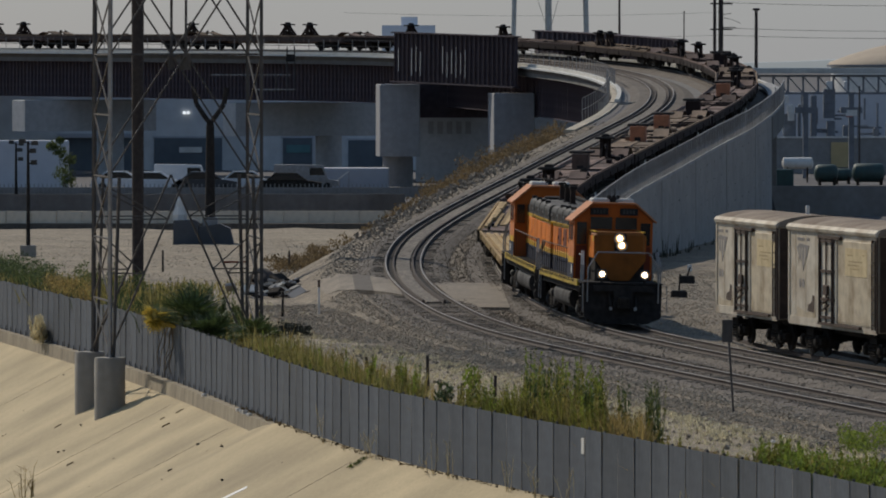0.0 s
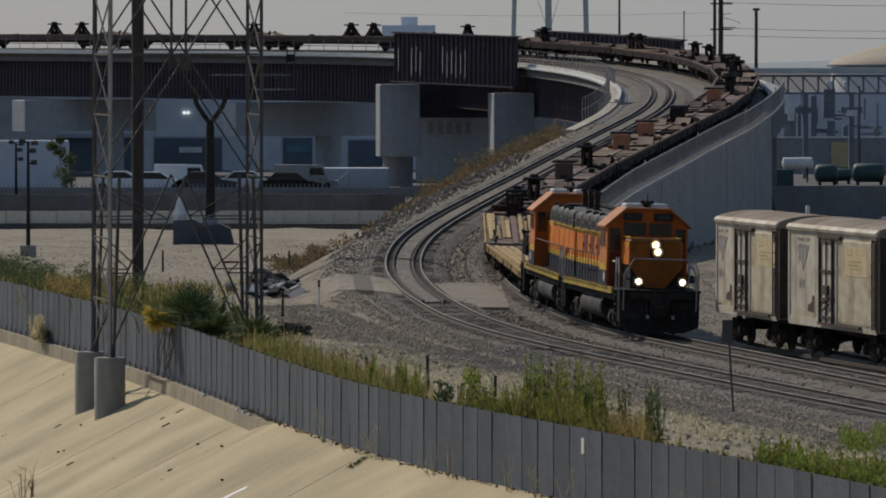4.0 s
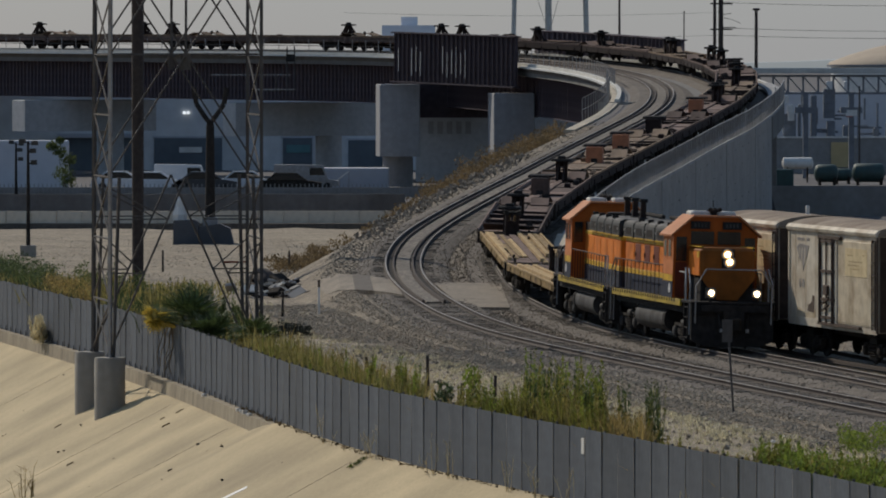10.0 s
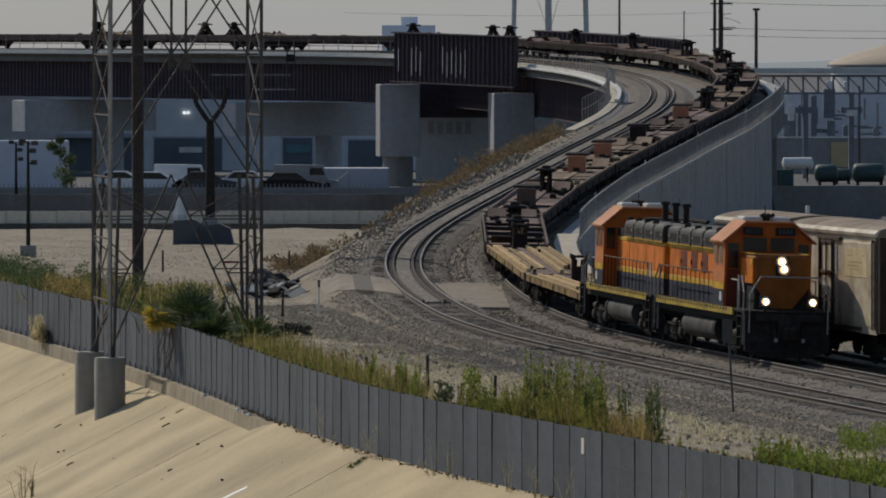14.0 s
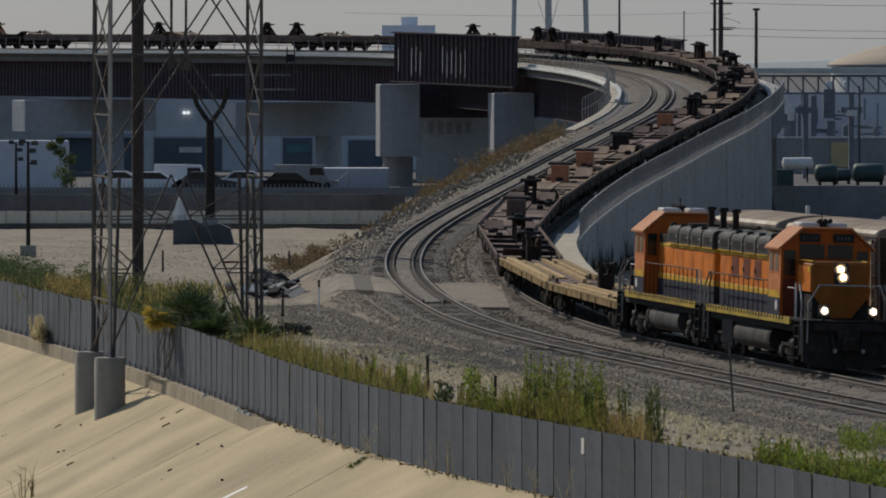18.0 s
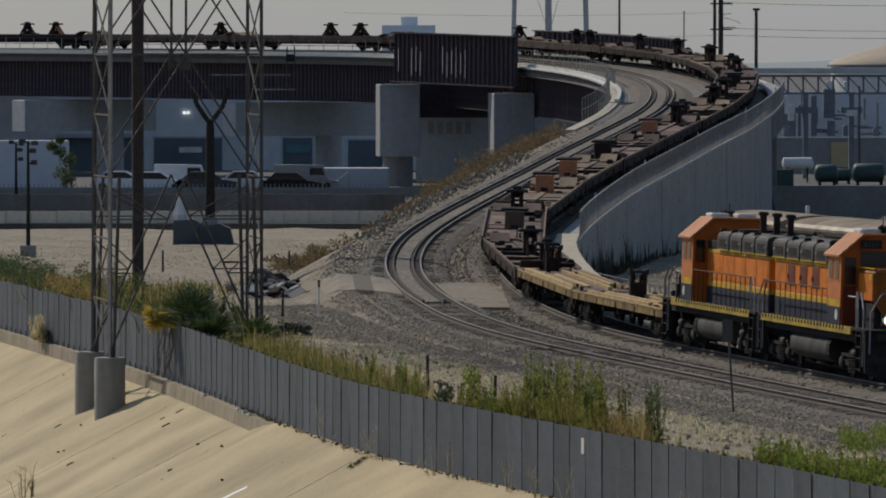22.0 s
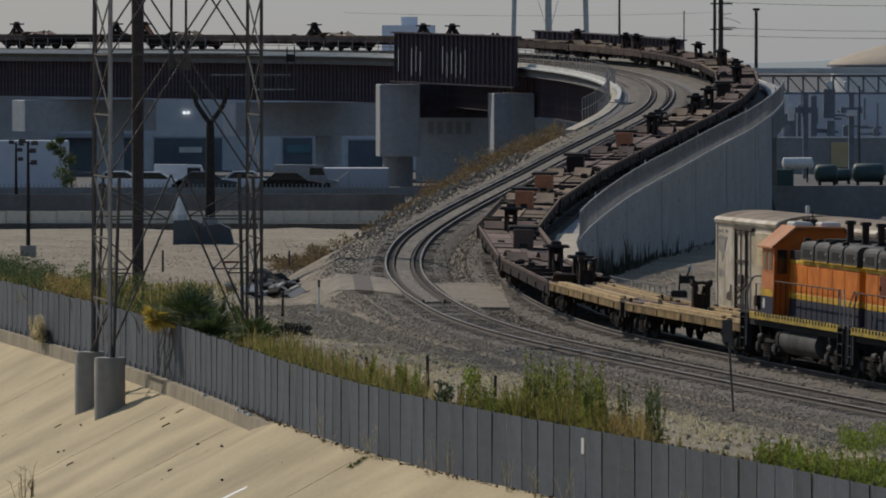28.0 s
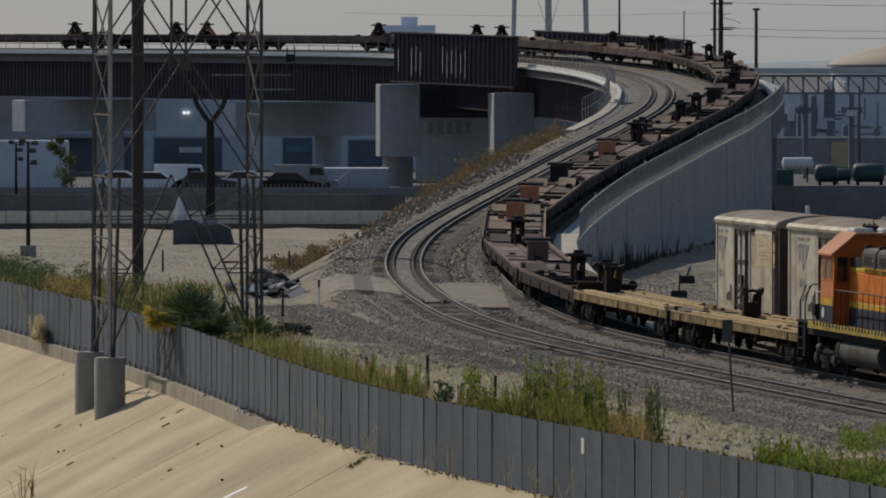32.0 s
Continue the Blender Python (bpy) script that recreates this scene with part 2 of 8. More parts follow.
M = dict(
    bank=bank_material(),
    dust=material("dusty_grey_paint", (0.20, 0.193, 0.18), 0.9, 0, 0.2, 4.0, 1.2, 0.05, (0.10, 0.095, 0.086), 0.8, gloss=0.15),
    yardwall=material("dark_yard_wall", (0.15, 0.145, 0.14), 0.9, 0, 0.15, 2.0, 0.3, 0.15, (0.09, 0.08, 0.072), 0.7, streak=True),
    plantwall=material("brown_grey_wall", (0.29, 0.265, 0.245), 0.9, 0, 0.12, 2.0, 0.3, 0.15, (0.20, 0.18, 0.165), 0.6, streak=True),
    plinth=material("dark_plinth_concrete", (0.085, 0.093, 0.105), 0.9, 0, 0.15, 2.0, 0.5, 0.2, (0.05, 0.054, 0.06), 0.7),
    brownmound=material("dark_brown_earth", (0.055, 0.04, 0.03), 0.95, 0, 0.25, 4.0, 0.5, 0.3, (0.035, 0.026, 0.02), 0.7),
    # pier concrete again, paled to put haze on the far bents
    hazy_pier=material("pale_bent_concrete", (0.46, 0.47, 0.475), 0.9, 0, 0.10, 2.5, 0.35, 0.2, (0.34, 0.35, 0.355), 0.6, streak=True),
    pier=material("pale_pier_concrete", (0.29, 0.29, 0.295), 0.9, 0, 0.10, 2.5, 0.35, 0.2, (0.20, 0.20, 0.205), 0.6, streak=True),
    berm=material("tan_barrier_concrete", (0.66, 0.57, 0.44), 0.9, 0, 0.10, 2.5, 0.4, 0.2, (0.50, 0.43, 0.33), 0.6),
    core=glow("headlight_filament", (1.0, 0.86, 0.62), 14.0),
    # brown concrete colour for the shadow under the deck ledge
    shadowband=material("brown_stained_concrete", (0.115, 0.095, 0.075), 0.9, 0, 0.15, 2.5, 0.4, 0.2, (0.07, 0.06, 0.05), 0.7, streak=True),
    fascia=material("weathered_bridge_concrete", (0.32, 0.32, 0.315), 0.9, 0, 0.10, 2.5, 0.35, 0.2, (0.2, 0.2, 0.2), 0.6, streak=True),
    # concrete darkened in colour for the shade on the deck's outer face
    deck_dark=material("stained_deck_concrete", (0.157, 0.151, 0.14), 0.9, 0, 0.12, 2.5, 0.3, 0.2, (0.102, 0.0978, 0.0892), 0.7, streak=True),
    # steel and cladding with the haze mixed into their colours
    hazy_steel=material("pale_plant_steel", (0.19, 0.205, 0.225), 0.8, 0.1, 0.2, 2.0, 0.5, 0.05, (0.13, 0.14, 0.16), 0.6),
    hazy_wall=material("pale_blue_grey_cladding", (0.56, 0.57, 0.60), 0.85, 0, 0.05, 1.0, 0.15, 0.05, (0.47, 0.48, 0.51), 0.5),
    gravelstone=material("gravel_stone", (0.35, 0.294, 0.217), 0.95, 0, 0.2, 9.0, 0.5, 0.1, (0.265, 0.22, 0.158), 0.6, island=0.42),
    # emission in place of the haze that lies before the hills
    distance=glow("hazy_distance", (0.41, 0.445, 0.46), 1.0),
    concrete=material("concrete", (0.336, 0.315, 0.277), 0.9, 0, 0.10, 2.5, 0.5, 0.2, (0.21, 0.193, 0.164), 0.7, streak=True),
    deckwhite=material("pale_concrete", (0.57, 0.561, 0.515), 0.9, 0, 0.10, 2.5, 0.35, 0.2, (0.35, 0.34, 0.313), 0.5),
    wallgrey=material("retaining_wall_concrete", (0.29, 0.281, 0.268), 0.9, 0, 0.10, 2.0, 0.3, 0.15, (0.20, 0.193, 0.183), 0.6),
    walkway=material("walkway_concrete", (0.47, 0.41, 0.315), 0.9, 0, 0.14, 3.0, 0.4, 0.3, (0.31, 0.27, 0.21), 0.6),
    ballast=material("ballast", (0.16, 0.138, 0.110), 0.95, 0, 0.75, 5.0, 0.22, 0.9, (0.0966, 0.0825, 0.066), 0.7),
    ballast_dark=material("oiled_ballast", (0.118, 0.098, 0.076), 0.95, 0, 0.55, 6.0, 0.3, 0.8, (0.072, 0.058, 0.046), 0.7),
    sand=material("sandy_fill", (0.245, 0.205, 0.155), 0.95, 0, 0.25, 5.0, 0.5, 0.4, (0.15, 0.127, 0.098), 0.7),
    ballast_stone=material("ballast_stone", (0.19, 0.158, 0.121), 0.95, 0, 0.2, 9.0, 0.5, 0.1, (0.124, 0.100, 0.076), 0.7, island=0.5),
    yardstone=material("pale_pebble", (0.36, 0.31, 0.24), 0.95, 0, 0.2, 9.0, 0.5, 0.1, (0.24, 0.2, 0.15), 0.7, island=0.5),
    dirtlump=material("brown_dirt_lump", (0.37, 0.27, 0.16), 0.95, 0, 0.25, 7.0, 0.5, 0.1, (0.24, 0.165, 0.09), 0.8, island=0.5),
    slope_stone=material("brown_rock", (0.25, 0.215, 0.165), 0.95, 0, 0.2, 9.0, 0.5, 0.1, (0.17, 0.145, 0.11), 0.7, island=0.55),
    rail=material("rail_steel", (0.30, 0.27, 0.235), 0.55, 0.7, 0.1, 6.0, 0.5, 0.0, (0.20, 0.17, 0.14), 0.5),
    railside=material("rusty_rail", (0.062, 0.046, 0.037), 0.85, 0.2, 0.25, 6.0, 0.5, 0.1, (0.06, 0.045, 0.04), 0.6),
    tie=material("weathered_tie", (0.1, 0.085, 0.068), 0.95, 0, 0.3, 6.0, 0.9, 0.3, (0.0723, 0.0595, 0.0476), 0.6, island=0.2),
    tie_piece=material("weathered_tie_piece", (0.1, 0.085, 0.068), 0.95, 0, 0.3, 6.0, 0.9, 0.3, (0.0723, 0.0595, 0.0476), 0.6, per_object=0.2),
    # girder brown lightened for haze; span_girder is the darker copy without it
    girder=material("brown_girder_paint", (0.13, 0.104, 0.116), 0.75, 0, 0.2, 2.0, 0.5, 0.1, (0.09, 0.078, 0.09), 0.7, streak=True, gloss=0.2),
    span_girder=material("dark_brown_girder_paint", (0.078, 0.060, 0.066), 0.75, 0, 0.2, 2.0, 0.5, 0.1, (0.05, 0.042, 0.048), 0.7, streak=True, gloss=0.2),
    fence=material("blue_grey_sheet_metal", (0.090, 0.105, 0.126), 0.75, 0, 0.14, 4.0, 0.7, 0.10, (0.066, 0.076, 0.090), 0.8, per_object=0.16, streak=True, gloss=0.2),
    steel=material("weathered_steel", (0.075, 0.071, 0.068), 0.75, 0.2, 0.25, 4.0, 0.8, 0.1, (0.10, 0.075, 0.058), 0.6),
    galv=material("galvanised_steel", (0.33, 0.32, 0.31), 0.55, 0.5, 0.15, 4.0, 0.8, 0.06, (0.20, 0.17, 0.15), 0.5),
    black=material("grimy_black", (0.028, 0.026, 0.025), 0.88, 0.0, 0.3, 5.0, 1.0, 0.1, (0.05, 0.042, 0.036), 0.6, gloss=0.12),
    grime=material("dusty_underframe", (0.022, 0.019, 0.016), 0.9, 0.0, 0.3, 5.0, 1.0, 0.15, (0.055, 0.043, 0.032), 0.5, gloss=0.15),
    orange=material("orange_paint", (0.72, 0.205, 0.020), 0.6, 0, 0.10, 3.0, 0.7, 0.02, (0.43, 0.115, 0.018), 0.8, gloss=0.18),
    # cab orange darkened to put the shade of its front into the paint
    cab_orange=material("weathered_orange_paint", (0.46, 0.108, 0.013), 0.6, 0, 0.08, 3.0, 0.8, 0.02, (0.30, 0.075, 0.016), 0.6, gloss=0.18),
    # nose orange browned so that the paint holds the front's shade
    nose_brown=material("sooty_brown_orange_paint", (0.26, 0.084, 0.012), 0.6, 0, 0.12, 3.0, 0.8, 0.02, (0.15, 0.055, 0.012), 0.7, gloss=0.18),
    # lighter orange that paints sunlight onto the cab roof
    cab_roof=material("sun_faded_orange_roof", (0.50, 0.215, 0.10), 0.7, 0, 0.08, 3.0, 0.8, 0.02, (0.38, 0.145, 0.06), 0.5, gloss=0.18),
    doorred=material("dark_red_brown_paint", (0.17, 0.035, 0.015), 0.5, 0, 0.1, 3.0, 0.8, 0.02, (0.10, 0.03, 0.02), 0.5, gloss=0.18),
    yellow=material("yellow_stripe_paint", (0.64, 0.385, 0.03), 0.6, 0, 0.15, 4.0, 1.2, 0.03, (0.32, 0.18, 0.04), 0.8, gloss=0.18),
    sill_yellow=material("dusty_yellow_sill_paint", (0.50, 0.355, 0.05), 0.7, 0, 0.2, 4.0, 1.6, 0.03, (0.22, 0.155, 0.05), 0.9, gloss=0.18),
    # paler orange that paints sunlight onto the cab sides
    cab_side=material("faded_salmon_orange_paint", (0.62, 0.225, 0.085), 0.65, 0, 0.1, 3.0, 0.9, 0.02, (0.46, 0.15, 0.045), 0.6, gloss=0.18),
    hood_dark=material("dark_green_grey_paint", (0.032, 0.033, 0.031), 0.7, 0, 0.15, 4.0, 1.2, 0.04, (0.018, 0.018, 0.017), 0.7, gloss=0.3),
    navy=material("dark_navy_paint", (0.014, 0.019, 0.04), 0.7, 0, 0.15, 4.0, 1.2, 0.03, (0.026, 0.025, 0.032), 0.5, gloss=0.25),
    tank=material("grey_tank_paint", (0.080, 0.078, 0.075), 0.75, 0, 0.15, 4.0, 0.9, 0.02, (0.034, 0.03, 0.026), 0.9, gloss=0.2),
    white=material("off_white_paint", (0.70, 0.69, 0.65), 0.5, 0, 0.06, 4.0, 1.5, 0.03, (0.48, 0.46, 0.42), 0.5),
    glass=material("dark_window_glass", (0.012, 0.014, 0.016), 0.12, 0, 0.05, 1.0, 1.0, 0.0),
    tan=material("yellow_ochre_deck_paint", (0.36, 0.245, 0.11), 0.85, 0, 0.25, 3.0, 0.9, 0.1, (0.16, 0.105, 0.055), 1.1, per_object=0.3, gloss=0.2),
    paleplank=material("sun_bleached_timber", (0.46, 0.33, 0.172), 0.9, 0, 0.2, 4.0, 0.6, 0.1, (0.29, 0.2, 0.105), 0.9, per_object=0.35, gloss=0.15),
    tandark=material("weathered_ochre_paint", (0.31, 0.208, 0.088), 0.85, 0, 0.25, 3.0, 0.7, 0.1, (0.115, 0.078, 0.04), 1.2, streak=True, gloss=0.15),
    dusty=material("dusty_red_brown_deck", (0.185, 0.130, 0.106), 0.85, 0, 0.25, 3.0, 0.8, 0.1, (0.082, 0.057, 0.049), 0.85, per_object=0.4, gloss=0.2),
    tancar=material("dusty_tan_deck", (0.235, 0.17, 0.115), 0.85, 0, 0.25, 3.0, 0.8, 0.1, (0.105, 0.076, 0.056), 0.85, per_object=0.4, gloss=0.2),
    # red-brown taken near black to stand for shaded car sides
    redbrown=material("red_brown_car_paint", (0.032, 0.022, 0.02), 0.8, 0, 0.25, 4.0, 1.0, 0.08, (0.022, 0.016, 0.015), 0.7, gloss=0.12),
    hitch_orange=material("faded_orange_hitch", (0.43, 0.165, 0.078), 0.75, 0, 0.12, 4.0, 1.2, 0.05, (0.27, 0.115, 0.07), 0.6),
    reefer=material("grimy_white_car_side", (0.64, 0.575, 0.46), 0.7, 0, 0.10, 3.0, 0.45, 0.03, (0.33, 0.245, 0.155), 0.85, gloss=0.25),
    reefer_roof=material("dirty_car_roof", (0.30, 0.245, 0.185), 0.85, 0, 0.14, 3.0, 0.5, 0.05, (0.15, 0.105, 0.075), 0.9, gloss=0.2),
    reefer_door=material("stained_car_door", (0.62, 0.53, 0.38), 0.6, 0, 0.10, 3.0, 0.7, 0.03, (0.30, 0.215, 0.125), 0.95, gloss=0.25),
    kerb=material("stained_kerb_concrete", (0.31, 0.265, 0.185), 0.92, 0, 0.14, 3.0, 1.1, 0.15, (0.17, 0.14, 0.10), 0.9, streak=True),
    oldjoint=material("dark_joint_filler", (0.27, 0.22, 0.145), 0.95, 0, 0.3, 3.0, 0.8, 0.1, (0.38, 0.31, 0.2), 0.9),
    litter=material("pale_litter", (0.72, 0.70, 0.66), 0.7, 0, 0.1, 6.0, 2.0, 0.0, island=0.25),
    hitch_dark=material("dark_hitch_steel", (0.028, 0.019, 0.016), 0.8, 0, 0.25, 4.0, 1.0, 0.08, (0.05, 0.03, 0.023), 0.6, gloss=0.15),
    rust=material("rusty_hardware", (0.085, 0.055, 0.038), 0.85, 0.2, 0.25, 5.0, 1.5, 0.08, (0.05, 0.034, 0.026), 0.6),
    notice=material("faded_yellow_notice", (0.66, 0.53, 0.30), 0.7, 0, 0.08, 3.0, 1.4, 0.0, (0.48, 0.36, 0.19), 0.8),
    notice_ink=material("faded_notice_ink", (0.42, 0.31, 0.16), 0.8, 0, 0.1, 3.0, 3.0, 0.0, (0.56, 0.43, 0.24), 0.7),
    logo=material("faded_grey_mark", (0.24, 0.22, 0.2), 0.7, 0, 0.1, 3.0, 3.0, 0.0, (0.34, 0.31, 0.28), 0.6),
    wood=material("creosoted_pole_wood", (0.040, 0.030, 0.026), 0.9, 0, 0.3, 5.0, 0.7, 0.2, (0.065, 0.05, 0.042), 0.6, streak=True),
    asphalt=material("asphalt", (0.10, 0.095, 0.093), 0.95, 0, 0.2, 4.0, 0.2, 0.3, (0.11, 0.10, 0.095), 0.6),
    # wall and door colours lightened to stand for haze under the bridge
    bluegrey=material("blue_grey_wall_paint", (0.42, 0.44, 0.48), 0.85, 0, 0.05, 1.0, 0.15, 0.05, (0.33, 0.35, 0.39), 0.5),
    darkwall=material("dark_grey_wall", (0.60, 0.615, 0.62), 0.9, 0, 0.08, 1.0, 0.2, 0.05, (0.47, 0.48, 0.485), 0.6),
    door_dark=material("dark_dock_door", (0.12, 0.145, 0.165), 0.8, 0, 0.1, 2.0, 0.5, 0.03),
    teal=material("teal_panel", (0.10, 0.22, 0.23), 0.7, 0, 0.1, 2.0, 0.5, 0.03),
    green=material("dark_green_tank_paint", (0.026, 0.066, 0.06), 0.6, 0, 0.2, 2.0, 0.6, 0.04, (0.04, 0.055, 0.052), 0.7),
    beige=material("beige_panel", (0.56, 0.43, 0.22), 0.8, 0, 0.08, 2.0, 0.5, 0.03),
    dome=material("beige_tank_dome", (0.42, 0.34, 0.25), 0.8, 0, 0.05, 0.6, 0.1, 0.03, (0.34, 0.28, 0.21), 0.6),
    # facade nearly white so that its colour carries the distant haze
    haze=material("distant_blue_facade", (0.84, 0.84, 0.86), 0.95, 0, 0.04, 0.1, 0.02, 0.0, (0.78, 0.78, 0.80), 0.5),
    grass=material("green_weed", (0.192, 0.197, 0.042), 0.8, 0, 0.25, 3.0, 0.35, 0.0, (0.15, 0.152, 0.036), 0.7, island=0.4, through_light=0.45),
    drygrass=material("dry_weed", (0.3, 0.255, 0.09), 0.9, 0, 0.25, 3.0, 0.5, 0.0, (0.21, 0.19, 0.06), 0.7, island=0.4, through_light=0.4),
    brightgrass=material("bright_green_weed", (0.205, 0.262, 0.045), 0.8, 0, 0.25, 3.0, 0.35, 0.0, (0.145, 0.18, 0.034), 0.6, island=0.35, through_light=0.45),
    bushleaf=material("dull_green_bush", (0.11, 0.135, 0.045), 0.8, 0, 0.25, 3.0, 0.35, 0.0, (0.07, 0.09, 0.03), 0.6, island=0.45, through_light=0.4),
    straw=material("orange_brown_dead_weed", (0.35, 0.255, 0.085), 0.9, 0, 0.25, 3.0, 0.4, 0.0, (0.26, 0.205, 0.095), 0.7, island=0.45, through_light=0.4),
    paletuft=material("pale_dry_fluff", (0.60, 0.54, 0.36), 0.9, 0, 0.2, 3.0, 0.5, 0.0, (0.46, 0.41, 0.26), 0.6, island=0.3, through_light=0.4),
    brush=material("dry_brown_brush", (0.20, 0.145, 0.078), 0.9, 0, 0.3, 3.0, 0.4, 0.0, (0.13, 0.098, 0.05), 0.7, island=0.4, through_light=0.3),
    # weed green taken down to near black to hold shade
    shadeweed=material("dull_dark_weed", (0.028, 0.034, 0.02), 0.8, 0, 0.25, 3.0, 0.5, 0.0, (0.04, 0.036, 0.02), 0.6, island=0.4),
    leaf=material("dark_green_leaf", (0.072, 0.104, 0.034), 0.6, 0, 0.25, 3.0, 0.5, 0.0, (0.038, 0.058, 0.022), 0.6, island=0.45, through_light=0.3),
    yellowleaf=material("yellow_dead_frond", (0.54, 0.42, 0.085), 0.8, 0, 0.25, 3.0, 0.8, 0.0, (0.32, 0.235, 0.06), 0.6, island=0.45, through_light=0.35),
    red=material("faded_red_paint", (0.30, 0.05, 0.04), 0.7, 0, 0.1, 4.0, 1.0, 0.03),
    car_white=material("white_car_paint", (0.72, 0.73, 0.74), 0.3, 0, 0.02, 2.0, 0.5, 0.0),
    car_dark=material("dark_car_paint", (0.04, 0.043, 0.05), 0.3, 0, 0.02, 2.0, 0.5, 0.0),
    rubber=material("tyre_rubber", (0.018, 0.018, 0.018), 0.9, 0, 0.1, 6.0, 1.0, 0.05),
    lamp=glow("headlight_lens", (1.0, 0.55, 0.17), 2.2),
    porch=glow("wall_lamp_lens", (0.9, 0.95, 1.0), 2.0),
)


# ---------------------------------------------------------------- mesh building
class Geo:
    """Collects vertices and faces for one mesh."""

    def __init__(self):
        self.v, self.f = [], []

    def add(self, verts, faces):
        k = len(self.v)
        self.v.extend(tuple(p) for p in verts)
        self.f.extend(tuple(i + k for i in face) for face in faces)
        return self

    def box(self, x0, x1, y0, y1, z0, z1, m=None):
        p = [Vector((x, y, z)) for z in (z0, z1) for y in (y0, y1) for x in (x0, x1)]
        if m is not None:
            p = [m @ q for q in p]
        return self.add(p, [(0, 2, 3, 1), (4, 5, 7, 6), (0, 1, 5, 4), (2, 6, 7, 3), (0, 4, 6, 2), (1, 3, 7, 5)])

    def chamfered(self, x0, x1, y0, y1, z0, z1, c):
        """A box with its upper and upright edges cut back by c."""
        lo = [(x0 + c, y0), (x1 - c, y0), (x1, y0 + c), (x1, y1 - c), (x1 - c, y1), (x0 + c, y1), (x0, y1 - c), (x0, y0 + c)]
        hi = [(min(max(x, x0 + c), x1 - c), min(max(y, y0 + c), y1 - c)) for x, y in lo]
        rings = [[(x, y, z0) for x, y in lo], [(x, y, z1 - c) for x, y in lo], [(x, y, z1) for x, y in
                 [(x0 + 1.6 * c, y0 + c), (x1 - 1.6 * c, y0 + c), (x1 - c, y0 + 1.6 * c), (x1 - c, y1 - 1.6 * c),
                  (x1 - 1.6 * c, y1 - c), (x0 + 1.6 * c, y1 - c), (x0 + c, y1 - 1.6 * c), (x0 + c, y0 + 1.6 * c)]]]
        return self.loft(rings)

    def loft(self, rings, caps=True):
        n = len(rings[0])
        faces = []
        for r in range(len(rings) - 1):
            for i in range(n):
                j = (i + 1) % n
                faces.append((r * n + i, r * n + j, r * n + n + j, r * n + n + i))
        if caps:
            faces.append(tuple(reversed(range(n))))
            faces.append(tuple(range((len(rings) - 1) * n, len(rings) * n)))
        return self.add([p for ring in rings for p in ring], faces)

    def prism(self, outline, axis, lo, hi):
        """A closed outline drawn out along an axis: 'x' takes (y, z), 'y' takes (x, z), 'z' takes (x, y)."""
        put = {"x": lambda a, b, c: (c, a, b), "y": lambda a, b, c: (a, c, b), "z": lambda a, b, c: (a, b, c)}[axis]
        return self.loft([[put(a, b, lo) for a, b in outline], [put(a, b, hi) for a, b in outline]])

    def bar(self, p0, p1, w, h=None):
        p0, p1 = Vector(p0), Vector(p1)
        d = (p1 - p0).normalized()
        side = d.cross(Vector((0, 0, 1)))
        side = Vector((1, 0, 0)) if side.length < 1e-3 else side.normalized()
        up = side.cross(d)
        a, b = side * w / 2, up * (h or w) / 2
        return self.loft([[p - a - b, p + a - b, p + a + b, p - a + b] for p in (p0, p1)])

    def tube(self, p0, p1, r0, r1=None, n=10, caps=True):
        p0, p1 = Vector(p0), Vector(p1)
        d = (p1 - p0).normalized()
        side = d.cross(Vector((0, 0, 1)))
        side = Vector((1, 0, 0)) if side.length < 1e-3 else side.normalized()
        up = side.cross(d)
        ring = lambda p, r: [p + (side * math.cos(a) + up * math.sin(a)) * r for a in (2 * math.pi * i / n for i in range(n))]
        return self.loft([ring(p0, r0), ring(p1, r0 if r1 is None else r1)], caps)

    def turned(self, p0, axis, profile, n=16):
        """A turned body: profile of (distance along the axis, radius) from p0."""
        p0, d = Vector(p0), Vector(axis).normalized()
        side = d.cross(Vector((0, 0, 1)))
        side = Vector((1, 0, 0)) if side.length < 1e-3 else side.normalized()
        up = side.cross(d)
        return self.loft([[p0 + d * a + (side * math.cos(t) + up * math.sin(t)) * max(r, 1e-4)
                           for t in (2 * math.pi * i / n for i in range(n))] for a, r in profile])

    def sweep(self, path, section, closed=True):
        """section: (sideways, up) round the path, which runs level or nearly so; sideways is to the path's right."""
        rings = []
        for i, p in enumerate(path):
            a, b = Vector(path[max(0, i - 1)]), Vector(path[min(len(path) - 1, i + 1)])
            d = (b - a)
            d.z = 0
            d.normalize()
            right = Vector((d.y, -d.x, 0))
            rings.append([Vector(p) + right * s + Vector((0, 0, u)) for s, u in section])
        if closed:
            return self.loft(rings)
        n = len(section)
        faces = [(r * n + i, r * n + i + 1, r * n + n + i + 1, r * n + n + i) for r in range(len(rings) - 1) for i in range(n - 1)]
        return self.add([p for ring in rings for p in ring], faces)

    def mesh(self, name, mat, smooth=0.0):
        me = bpy.data.meshes.new(name)
        me.from_pydata([tuple(p) for p in self.v], [], self.f)
        me.materials.append(mat)
        if smooth:
            me.polygons.foreach_set("use_smooth", [True] * len(me.polygons))
            me.set_sharp_from_angle(angle=radians(smooth))
        me.update()
        return me


def part(name, geo, mat, parent, label="", smooth=0.0, at=None):
    """One mesh object under a thing or a part."""
    ob = new(name, geo if isinstance(geo, bpy.types.Mesh) else geo.mesh(name, mat, smooth))
    ob.parent = parent
    if at is not None:
        ob.matrix_basis = at
    return tagged(ob, label) if label else ob


